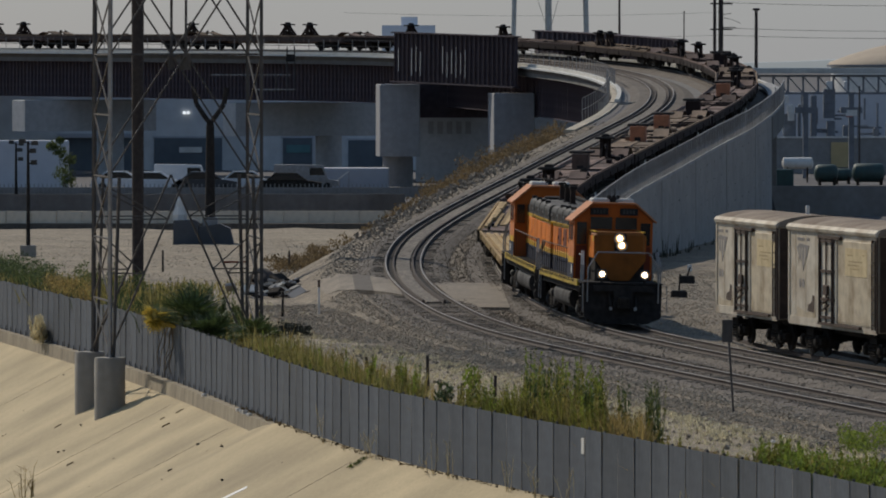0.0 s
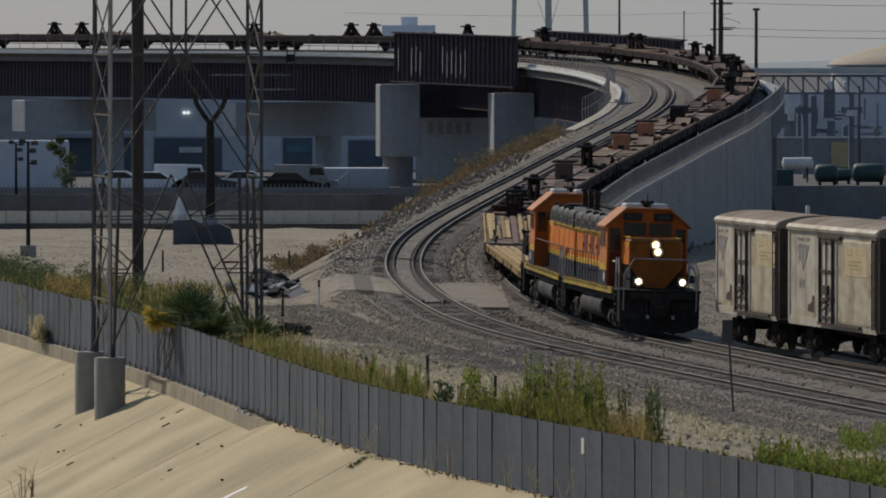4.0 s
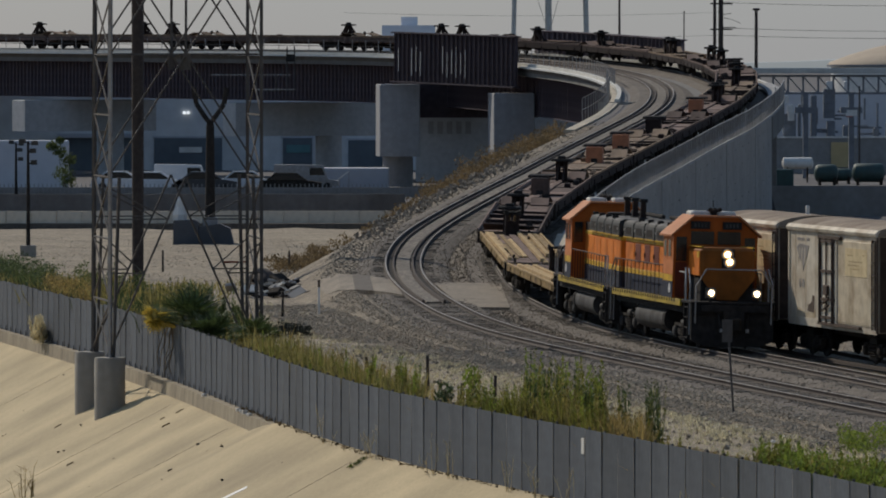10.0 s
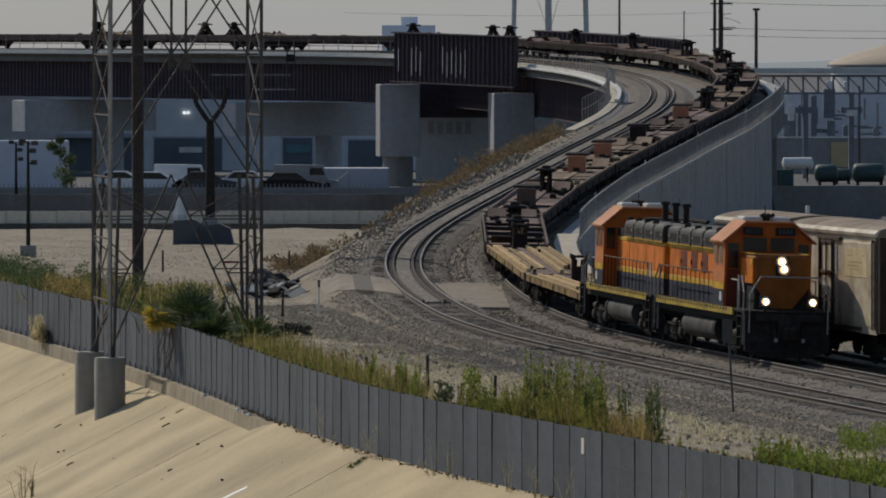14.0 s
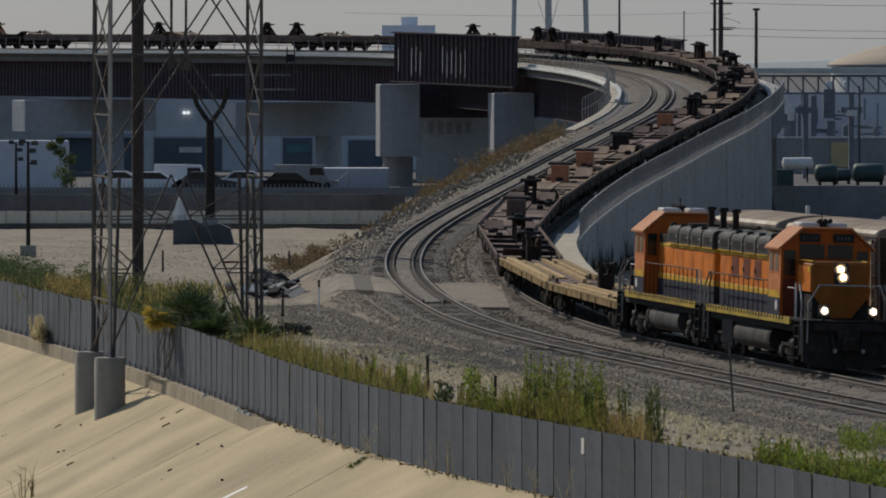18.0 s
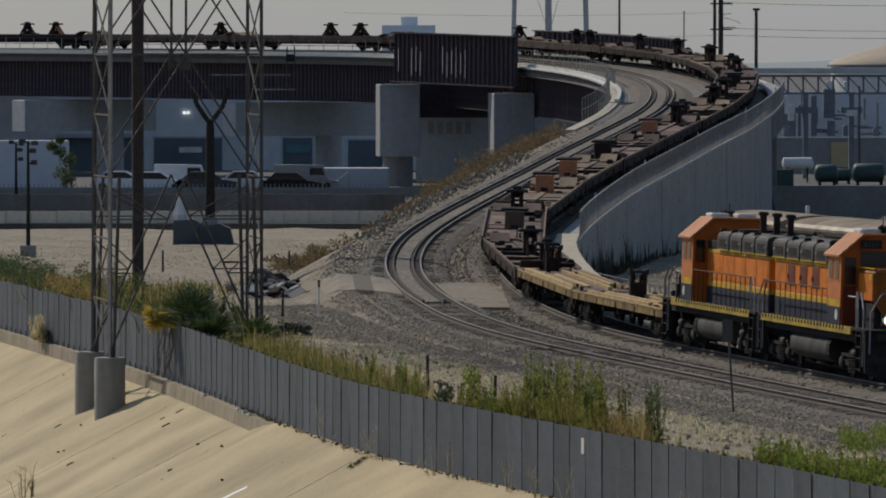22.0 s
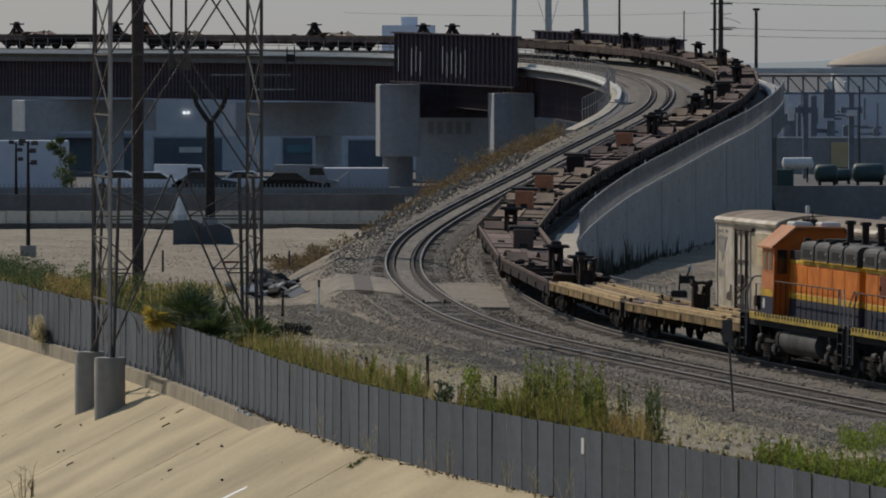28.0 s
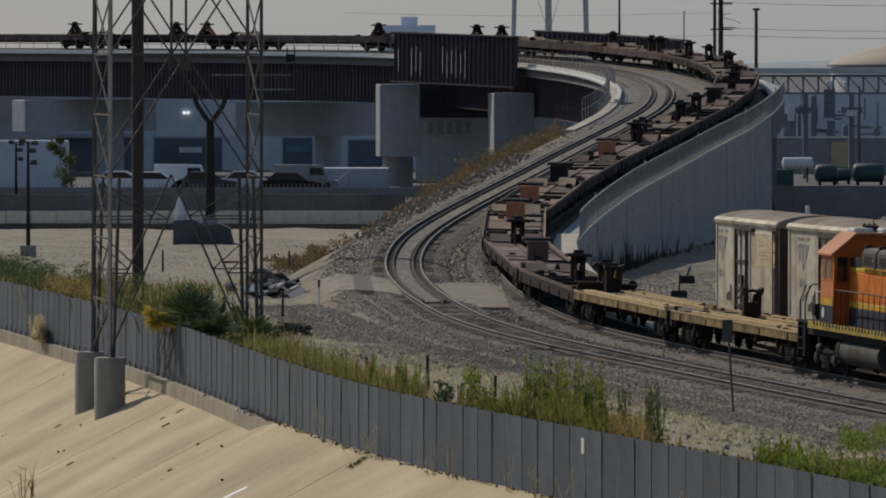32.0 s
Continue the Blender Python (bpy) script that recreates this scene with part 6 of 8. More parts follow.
kerb = Geo().sweep([Vector((x, y, 0)) for x, y in FENCE[::2] if y > 226.5], [(-0.35, -2.25), (0.2, -2.25), (0.2, -1.5), (-0.3, -1.5)])
solid("fence_kerb", kerb, M["kerb"], "stained concrete kerb under the fence", "kerb", kind="structure")


# ---------------------------------------------------------------- lattice tower on concrete pylons
def tower():
    t = thing("lattice_tower", "tall weathered steel lattice power tower standing on concrete footings", "power tower")
    legs = {"a": ((-11.8, 260, -0.8), (-11.75, 260.1, 20)), "b": ((-12.62, 265, -0.9), (-12.5, 264.9, 20)),
            "c": ((-6.45, 261, -0.9), (-6.45, 261, 20)), "d": ((-7.1, 266, -0.9), (-7.05, 266, 20))}
    P = {k: (Vector(a), Vector(b)) for k, (a, b) in legs.items()}
    at = lambda k, z: P[k][0].lerp(P[k][1], (z - P[k][0].z) / (P[k][1].z - P[k][0].z))
    for k in P:
        part("leg", Geo().bar(P[k][0], P[k][1], 0.12), M["galv"] if k == "a" else M["steel"], t)
        off = Vector((0.32, 0.1, 0)) if k in "ab" else Vector((-0.3, 0.1, 0))
        part("inner_leg", Geo().bar(P[k][0] + off * 0.4, at(k, 5.6) + off, 0.1), M["steel"], t)

    def brace(p, q, w=0.075):
        part("brace", Geo().bar(p, q, w * 0.8), M["steel"], t)

    for u, v in (("a", "c"), ("b", "d")):
        mid = lambda z, k=0.5: at(u, z).lerp(at(v, z), k)
        node, low = mid(9.95), mid(5.6)
        part("gusset", Geo().bar(mid(9.4), mid(9.98), 0.40, 0.05), M["steel"], t)
        part("strut", Geo().bar(at(u, 9.95), at(v, 9.95), 0.07), M["steel"], t)
        part("hanger", Geo().bar(node, mid(20), 0.07), M["steel"], t)
        for k, leg in ((0.25, u), (0.75, v)):
            brace(node, mid(12.05, k))
            brace(mid(12.05, k), at(leg, 9.95))
            brace(node, at(leg, 5.7))
            brace(mid(12.05, k), at(leg, 14.2))
            brace(mid(12.05, k), mid(14.2))
            brace(low, at(leg, -0.6), 0.085)
            for f, z in ((0.24, 4.1), (0.55, 2.2)):
                q = low.lerp(at(leg, -0.6), f)
                brace(q, at(leg, z), 0.06)
                brace(q, at(leg, z + 1.1), 0.055)
    for u, v in (("a", "b"), ("c", "d")):
        zs = [-0.6, 1.2, 3.4, 5.6, 7.8, 9.95, 12, 14, 16, 18, 20]
        for z0, z1 in zip(zs, zs[1:]):
            brace(at(u, z0), at(v, z1), 0.06)
            brace(at(v, z0), at(u, z1), 0.06)
            part("strut", Geo().bar(at(u, z1), at(v, z1), 0.06), M["steel"], t)
    return t


tower()
for x, y in ((-11.8, 260.0), (-12.75, 265.0)):
    g = Geo().turned((0, 0, -4.2), (0, 0, 1), [(0, 0.55), (3.36, 0.55), (3.42, 0.52)], 28)
    solid("concrete_footing", g, M["concrete"], "round grey concrete tower footing on the canal bank", "footing", "tower footings", smooth=40, at=Matrix.Translation((x, y, 0)))


def pole(x, y, z0, z1, r0, r1, label, mat="wood", name="utility_pole"):
    return solid(name, Geo().turned((x, y, z0), (0, 0, 1), [(0, r0), (z1 - z0, r1)], 12), M[mat], label, "pole", smooth=40)


pole(-14.0, 337, -0.8, 20, 0.26, 0.30, "thick dark creosoted wooden pole among weeds")

# ---------------------------------------------------------------- low barrier across the yard
barrier = thing("concrete_barrier", "low pale concrete barrier wall across the yard", "barrier", kind="structure")
for i in range(18):
    x = -29 + i * 1.5
    part("block", Geo().prism([(-0.3, -0.2), (0.3, -0.2), (0.16, 0.58), (-0.16, 0.58)], "x", 0, 1.48), M["berm"], barrier, at=pose(x, 437 + i * 0.1, 0))
part("footing", Geo().prism([(436.55, -0.6), (437.6, -0.6), (437.6, -0.14), (436.62, -0.14)], "x", -30, -2), M["tie"], barrier, "dark brown footing strip")


# ---------------------------------------------------------------- steel mast on its plinth, lamps, posts
mast = thing("steel_mast", "dark steel mast with forked arms on a broken concrete plinth", "mast", pose(-12.74, 402, 0))
part("plinth", Geo().prism([(-2.02, -0.7), (-0.62, -0.7), (-0.62, 0.78), (-0.85, 0.90), (-1.98, 0.84)], "y", -1.0, 1.0), M["plinth"], mast, "dark blue-grey concrete plinth block")
part("plinth", Geo().prism([(-0.60, -0.7), (1.36, -0.7), (1.08, 0.42), (0.55, 0.66), (-0.60, 0.50)], "y", -0.9, 0.9), M["plinth"], mast, "dark blue-grey concrete plinth block")
part("foot_plate", Geo().chamfered(-0.42, 0.42, -0.5, 0.5, 0.5, 1.0, 0.05), M["fascia"], mast, "grey foot casting")
part("column", Geo().turned((0, 0, 0.9), (0, 0, 1), [(0, 0.28), (5.2, 0.22)], 12), M["black"], mast, smooth=40)
for s in (-1, 1):
    arm = [Vector((0, 0, 6.1)), Vector((s * 0.35, 0, 6.6)), Vector((s * 0.75, 0, 7.2)), Vector((s * 0.9, 0, 8.1))]
    for p, q in zip(arm, arm[1:]):
        part("arm", Geo().tube(p, q, 0.14, n=10), M["black"], mast)
solid("canvas_cover", Geo().turned((-14.42, 402, 0.86), (0, 0, 1), [(0, 0.40), (0.3, 0.42), (0.7, 0.26), (1.05, 0.2), (1.4, 0.05)], 7), M["white"], "pale canvas cover heaped on the plinth", "cover")

for x, y, h in ((-21.35, 378, 5.9), (-27.9, 480, 4.6)):
    t = thing("yard_lamp", "dark yard lamp post with several small lamp heads", "lamp post", pose(x, y, -0.45), "yard lamps")
    part("pole", Geo().turned((0, 0, 0), (0, 0, 1), [(0, 0.12), (h, 0.06)], 10), M["black"], t)
    part("base", Geo().chamfered(-0.4, 0.4, -0.4, 0.4, -0.4, 0.55, 0.04), M["concrete"], t, "square concrete base")
    for dx, dz in ((-0.3, 0.0), (0.35, -0.1), (0.3, -1.1), (0.25, -0.5)):
        part("lamp_head", Geo().chamfered(dx - 0.17, dx + 0.17, -0.15, 0.15, h + dz - 0.1, h + dz + 0.14, 0.04), M["tank"], t)
        part("bracket", Geo().bar((0, 0, h + dz - 0.05), (dx, 0, h + dz), 0.05), M["black"], t)

t = thing("warning_post", "white marker post with a rusty top", "post", pose(-4.95, 293, -0.45))
part("shaft", Geo().tube((0, 0, -0.2), (0, 0, 1.1), 0.04, n=8), M["litter"], t)
part("cap", Geo().tube((0, 0, 1.1), (0, 0, 1.4), 0.05, n=8), M["rust"], t)
for x, y, h, mt, lb in ((-7.45, 355, 0.95, "wood", "short dark wooden bollard in the dirt yard"), (-13.35, 350, 1.1, "black", "short dark wooden post among weeds"),
                        (-6.35, 290, 1.2, "black", "broken dark timber post beside rubble"), (-0.45, 226, 1.2, "wood", "dark stake in the weeds"),
                        (1.5, 214, 1.1, "wood", "dark stake in the weeds"), (0.55, 209, 1.1, "wood", "dark stake in the weeds"), (-2.4, 232, 0.9, "wood", "dark stake in the weeds")):
    solid("post", Geo().tube((0, 0, -0.4), (random.uniform(-0.04, 0.04), 0, h), 0.055, 0.045, n=8), M[mt], lb, "post", "yard posts", at=pose(x, y, -0.5))

t = thing("track_sign", "thin leaning sign post with a dark plate seen from behind", "sign post", pose(8.42, 212, -0.55))
part("post", Geo().bar((0, 0, -0.3), (-0.2, 0, 2.85), 0.09, 0.06), M["steel"], t)
part("plate", Geo().chamfered(-0.36, -0.06, -0.05, -0.02, 2.2, 2.85, 0.01), M["steel"], t)

t = thing("switch_stand", "small dark switch stand with a white target", "switch stand", pose(11.03, 332, -0.42))
part("stand", Geo().chamfered(-0.35, 0.35, -0.25, 0.25, 0, 0.35, 0.06), M["black"], t)
part("lever", Geo().bar((0.0, 0, 0.3), (0.15, 0, 0.75), 0.07), M["black"], t)
part("target", Geo().chamfered(0.02, 0.22, -0.03, 0.03, 0.55, 0.85, 0.01), M["white"], t)
t = thing("switch_stand", "small dark switch stand beside the siding", "switch stand", pose(10.06, 313, -0.42))
part("stand", Geo().chamfered(-0.35, 0.35, -0.25, 0.25, 0, 0.3, 0.06), M["black"], t)
part("lever", Geo().bar((0.0, 0, 0.3), (0.05, 0, 1.0), 0.07), M["black"], t)

solid("rusty_beam", Geo().chamfered(-10.9, -9.8, 364.9, 365.15, -0.48, -0.34, 0.02), M["doorred"], "rusty red steel beam lying in the dirt yard", "beam")
# heap of rubble beside the yard road
for i in range(96):
    x, y = -6.75 + random.gauss(0, 0.78), 320 + random.uniform(-8, 8)
    s = random.uniform(0.08, 0.24) if i % 4 else random.uniform(0.2, 0.33)
    m = Matrix.Translation((x, y, -0.45 + s * 0.25 + random.uniform(0, 0.3))) @ Euler((random.uniform(-0.6, 0.6), random.uniform(-0.6, 0.6), random.random() * 3)).to_matrix().to_4x4()
    solid("broken_slab", Geo().chamfered(-s * 1.4, s * 1.4, -s, s, -s * 0.35, s * 0.35, s * 0.15), M[("concrete", "grime", "deckwhite", "wallgrey", "grime")[i % 5]], "broken grey concrete piece on a rubble heap", "rubble", "rubble heap", at=m)
mound = Geo()
rings = []
for k in range(6):
    r = 1.0 * math.cos(k / 5 * 1.5)
    rings.append([(-8.15 + 0.75 * r * math.cos(a) * (0.9 + 0.15 * math.sin(3 * a)), 330 + 3 * r * math.sin(a), -0.55 + 0.9 * math.sin(k / 5 * 1.5)) for a in (2 * math.pi * i / 16 for i in range(16))])
solid("earth_mound", mound.loft(rings), M["brownmound"], "dark brown earth mound beside the rubble", "mound", smooth=60)

# joints, stones and litter on the concrete bank
def bank_z(d, y=260.0):
    """Height of the bank d metres from the fence; nearer by, where the kerb has run out, its edge is higher."""
    edge = -1.60 - 0.42 * min(1.0, max(0.0, (y - 227) / 5))
    return edge - (d - 0.55) * (10.5 + edge) / 16.65


joints = thing("bank_joints", "dark weathered joints between the slabs of the canal bank", "joints", kind="structure")
for y in (209, 236, 252.5, 281, 314):
    g = Geo()
    k = random.uniform(0.012, 0.05)
    ring = []
    for i in range(12):
        d = 0.6 + i * 1.2
        yy, w = y - 0.14 * d + random.uniform(-0.05, 0.05), k * random.uniform(0.2, 1.5)
        x = fence_x(y) - d
        ring.append([(x, yy - w, bank_z(d + (fence_x(yy) - fence_x(y)), yy) - 0.03), (x, yy + w, bank_z(d + (fence_x(yy) - fence_x(y)), yy) - 0.03), (x, yy + w, bank_z(d + (fence_x(yy) - fence_x(y)), yy) + 0.006), (x, yy - w, bank_z(d + (fence_x(yy) - fence_x(y)), yy) + 0.006)])
    part("joint", g.loft(ring), M["oldjoint"], joints)


def bank_stone(y, d, s, mat="grime", label="small dark stone lying on the concrete bank"):
    m = pose(fence_x(y) - d, y, bank_z(d, y), 0, 27, random.uniform(0, 90))
    solid("stone", Geo().chamfered(-s * 1.6, s * 1.6, -s, s, -s * 0.4, s * 0.6, s * 0.3), M[mat], label, "stone", "stones on the bank", at=m)


def bank_stick(y, d, run, s):
    m = pose(fence_x(y) - d, y, bank_z(d, y) + s * 0.4, 0, -27, random.uniform(-14, 14))
    solid("stick", Geo().chamfered(-run / 2, run / 2, -s, s, -s, s, s * 0.4), M["brush"], "dark dry stick lying on the concrete bank", "stick", "sticks on the bank", at=m)


for y, d, run in ((248.8, 0.8, 0.3), (246.5, 1.52, 0.3), (249.2, 1.34, 0.16), (264.1, 3.32, 0.3), (249.7, 4.43, 0.26), (232.1, 2.89, 0.16)):
    bank_stick(y, d, run, random.uniform(0.02, 0.04))
for y, d in ((280, 1.07), (260.4, 2.9), (254.9, 4.1), (255.4, 4.25), (235.5, 1.63), (229.3, 1.53), (219.3, 2.74)):
    bank_stone(y, d, random.uniform(0.03, 0.055))
for i in range(16):
    bank_stone(random.uniform(195, 285), random.uniform(0.9, 5.5), random.uniform(0.012, 0.03))
# crumbs of dirt along the foot of the fence
crumbs = Geo()
for i in range(520):
    y = random.uniform(168, 236)
    x = fence_x(y) - abs(random.gauss(0, 0.09)) - 0.12
    sz = random.uniform(0.008, 0.03)
    m = Matrix.Translation((x, y, -1.38 + sz * 0.3 - (fence_x(y) - x) * 0.12)) @ Euler((random.random(), random.random(), random.random() * 3)).to_matrix().to_4x4()
    crumbs.box(-sz * 1.5, sz * 1.5, -sz, sz, -sz * 0.5, sz * 0.5, m)
solid("foot_debris", crumbs, M["brush"], "brown dirt and debris along the foot of the fence", "debris", kind="stuff")
ring = []
for d0, y in ((3.45, 215.2), (2.64, 214.9)):
    x, lo, hi = fence_x(y) - d0, y - 0.2, y + 0.2
    zl, zh = bank_z(fence_x(lo) - x, lo), bank_z(fence_x(hi) - x, hi)
    ring.append([(x, lo, zl - 0.03), (x, hi, zh - 0.03), (x, hi, zh + 0.012), (x, lo, zl + 0.012)])
mark = Geo().loft(ring)
solid("paint_mark", mark, M["white"], "short white line on the concrete bank", "marking", kind="structure")
for y, sz in ((246, 0.09), (236, 0.08), (235.2, 0.07), (234.2, 0.1), (232.8, 0.08), (233.4, 0.06)):
    solid("litter", Geo().chamfered(-sz, sz, -sz * 0.7, sz * 0.7, 0, sz * 1.3, sz * 0.3), M["litter"], "white scrap of litter at the foot of the fence", "litter", "litter", at=pose(fence_x(y) - 0.28, y, -1.52, 0, 0, 30))


# ---------------------------------------------------------------- plants
def blades(geo, x, y, z, n, height, spread, lean=0.25, width=0.03):
    for _ in range(n):
        a, r = random.random() * 6.283, spread * math.sqrt(random.random())
        px, py = x + r * math.cos(a), y + r * math.sin(a) * 2.0
        h = height * random.uniform(0.5, 1.1)
        lx, ly = random.gauss(0, lean) * h, random.gauss(0, lean) * h
        b = random.random() * 3.14
        w = width * random.uniform(0.6, 1.5)
        ux, uy = w * math.cos(b), w * math.sin(b)
        geo.add([(px - ux, py - uy, z), (px + ux, py + uy, z), (px + lx * 0.4 + ux * 0.8, py + ly * 0.4 + uy * 0.8, z + h * 0.6), (px + lx * 0.4 - ux * 0.8, py + ly * 0.4 - uy * 0.8, z + h * 0.6),
                 (px + lx, py + ly, z + h)], [(0, 1, 2, 3), (3, 2, 4)])


def leaves(geo, x, y, z, n, rx, ry, rz, size):
    """A clump of small leaves in an uneven ball."""
    for _ in range(n):
        a, b, r = random.random() * 6.283, random.gauss(0, 0.6), random.random() ** 0.4
        c = Vector((x + rx * r * math.cos(a) * math.cos(b), y + ry * r * math.sin(a) * math.cos(b), z + rz * r * math.sin(b)))
        m = Euler((random.random() * 6, random.random() * 6, random.random() * 6)).to_matrix()
        s = size * random.uniform(0.5, 1.4)
        p = [c + m @ Vector(q) for q in ((-s, 0, 0), (0, -s * 0.45, 0), (s, 0, 0), (0, s * 0.45, 0))]
        geo.add(p, [(0, 1, 2, 3)])


def behind_fence(bearing, d):
    """The place d metres behind the fence on a bearing from the camera (sideways over forward)."""
    y = 230.0
    for _ in range(25):
        y += ((fence_x(y) + d) / y - bearing) * 800
        y = min(max(y, 150), 400)
    return fence_x(y) + d, y


def strip(geo, b0, b1, n, h, d0, d1, count=15, lean=0.12, width=0.022, spread=0.14):
    for _ in range(n):
        x, y = behind_fence(random.uniform(b0, b1), random.uniform(d0, d1))
        blades(geo, x, y, gz(x, y) - 0.05, count, h * random.uniform(0.45, 1.0), spread, lean, width)


def stalk(geo, x, y, z, h, r=0.10, n=24, size=0.10):
    """One upright weed: a stem with short leaves that shrink towards the tip."""
    lx, ly = random.gauss(0, 0.05) * h, random.gauss(0, 0.05) * h
    geo.add([(x - 0.012, y, z), (x + 0.012, y, z), (x + lx, y + ly, z + h)], [(0, 1, 2)])
    for _ in range(n):
        f = 0.1 + 0.9 * random.random() ** 0.8
        a = random.random() * 6.283
        q = Vector((x + lx * f, y + ly * f, z + h * f))
        L = (size + r) * (1.25 - 0.85 * f) * random.uniform(0.6, 1.3)
        d = Vector((math.cos(a), math.sin(a), random.uniform(0.7, 2.4))).normalized() * L * 1.2
        w = Vector((-math.sin(a), math.cos(a), random.uniform(-0.5, 0.5))) * L * 0.2
        geo.add([q, q + d * 0.5 - w, q + d, q + d * 0.5 + w], [(0, 1, 2, 3)])


def stalks(b0, b1, n, h0, h1, d0, d1, geos, r=0.10):
    for _ in range(int(n * 1.6)):
        x, y = behind_fence(random.uniform(b0, b1), random.uniform(d0, d1))
        stalk(random.choice(geos), x, y, gz(x, y) - 0.05, h0 + (h1 - h0) * random.random() ** 1.4, r * random.uniform(0.6, 1.3), random.randint(36, 70))


tall, yellowish, low, dark, straw = Geo(), Geo(), Geo(), Geo(), Geo()
gz = lambda x, y: -0.45 - 0.3 * max(0.0, 1 - (x - fence_x(y)) / 5.0) ** 1.5
# bands of plants by their bearing from the camera
greens = [tall, tall, tall, low, yellowish, yellowish]
strip(yellowish, 0.0105, 0.0222, 130, 2.0, 0.5, 1.9, lean=0.1, width=0.022)
stalks(0.0105, 0.0218, 150, 1.2, 2.3, 0.5, 2.0, greens)
for b in (0.0122, 0.0136, 0.0154, 0.0163, 0.0184, 0.0192, 0.0206, 0.0212):
    stalks(b - 0.0005, b + 0.0005, 9, 2.0, 2.75, 0.9, 2.0, [tall, tall, tall, dark, low])
strip(yellowish, 0.0105, 0.0222, 110, 1.5, 0.45, 1.4, lean=0.2, width=0.02)
strip(tall, 0.0105, 0.0222, 200, 1.9, 0.5, 1.8, lean=0.1)
strip(straw, 0.0105, 0.0225, 70, 1.3, 0.45, 1.6, lean=0.25, width=0.018)
strip(tall, 0.0045, 0.0105, 60, 1.6, 0.5, 1.6, lean=0.1)
stalks(0.002, 0.0102, 70, 1.0, 1.9, 0.5, 1.8, greens)
strip(straw, 0.001, 0.0105, 70, 1.3, 0.45, 2.4, lean=0.25, width=0.018)
strip(yellowish, 0.0, 0.0105, 40, 1.3, 0.45, 1.6, lean=0.2, width=0.02)
strip(yellowish, -0.027, -0.003, 190, 1.7, 0.5, 2.0, lean=0.1, width=0.022)
stalks(-0.026, -0.003, 80, 0.7, 1.5, 0.5, 2.2, greens)
strip(yellowish, -0.027, -0.003, 210, 1.5, 0.45, 2.2, lean=0.2, width=0.022)
strip(tall, -0.025, -0.003, 120, 1.6, 0.5, 1.8, lean=0.12)
strip(straw, -0.027, -0.001, 120, 1.4, 0.45, 3.2, lean=0.25, width=0.018)
for b in (-0.0098, -0.0056, -0.0060, -0.0034):
    stalks(b - 0.0004, b + 0.0004, 6, 1.5, 2.0, 0.9, 1.8, [tall, low])
# orange-brown dry plants and the dirt patch
strip(straw, 0.0205, 0.0275, 190, 1.7, 0.45, 1.7, lean=0.2, width=0.022)
stalks(0.0205, 0.027, 26, 1.0, 1.7, 0.5, 1.6, [yellowish, straw, straw])
strip(straw, 0.027, 0.043, 130, 0.9, 0.4, 2.4, lean=0.45, width=0.02, count=9)
stalks(0.027, 0.043, 22, 0.7, 1.15, 0.5, 1.5, [yellowish, tall, straw])
for b in (0.0243, 0.0248, 0.0279, 0.0283, 0.0293, 0.0297):
    stalks(b - 0.0003, b + 0.0003, 4, 1.9, 2.4, 1.7, 2.4, [dark, dark, tall], r=0.06)
# bushy green weeds towards the near end
for _ in range(150):
    x, y = behind_fence(random.uniform(0.0435, 0.0612), random.uniform(0.65, 1.9))
    leaves(low if random.random() < 0.75 else tall, x, y, gz(x, y) + random.uniform(0.3, 1.2), 60, 0.22, 0.45, 0.35, 0.06)
stalks(0.043, 0.0612, 170, 0.9, 1.65, 0.65, 1.9, [low, low, tall, yellowish])
for _ in range(40):
    x, y = behind_fence(random.uniform(0.0565, 0.0615), random.uniform(3.3, 4.6))
    leaves(low, x, y, gz(x, y) + random.uniform(0.1, 0.5), 55, 0.25, 0.5, 0.25, 0.05)
for b, d, z in ((0.0001, 1.5, 0.15), (0.0040, 3.1, 0.35)):
    x, y = behind_fence(b, d)
    leaves(dark if z < 0.2 else low, x, y, gz(x, y) + 0.85 + z, 230, 0.3, 0.5, 0.45, 0.07)
    for k in range(6):
        stalk(dark, x + random.gauss(0, 0.1), y + random.gauss(0, 0.2), gz(x, y) - 0.05, random.uniform(0.8, 1.5), 0.09, 24)
solid("dark_weeds", dark, M["leaf"], "dark green weed stalks and shrubs behind the fence", "weeds", kind="stuff")
solid("tall_weeds", tall, M["grass"], "tall green weed stalks growing along the fence", "weeds", kind="stuff")
solid("dry_weeds", yellowish, M["drygrass"], "dry yellow-green weeds along the fence", "weeds", kind="stuff")
solid("straw_weeds", straw, M["straw"], "orange-brown dead weeds along the fence", "weeds", kind="stuff")
solid("low_weeds", low, M["brightgrass"], "low bright green weeds beside the fence", "weeds", kind="stuff")
for b, y in ((0.0420, 205.0), (0.0447, 201.0), (0.0439, 195.2), (0.0452, 196.6), (0.0428, 202.5), (0.0397, 204.0), (0.0355, 212.0), (0.0466, 199.0)):
    x = b * y
    sz = random.uniform(0.05, 0.11)
    solid("litter", Geo().chamfered(-sz * 1.4, sz * 1.4, -sz, sz, 0, sz * 0.9, sz * 0.25), M["litter"], "pale scrap of litter lying in the dirt", "litter", "litter", at=pose(x, y, gz(x, y) - 0.02, random.uniform(-15, 15), random.uniform(-15, 15), random.uniform(0, 90)))
# the dirt strip between the weeds and the gravel: clods, dead grass and low sprouts
rub2, sprouts, low_far = Geo(), Geo(), Geo()
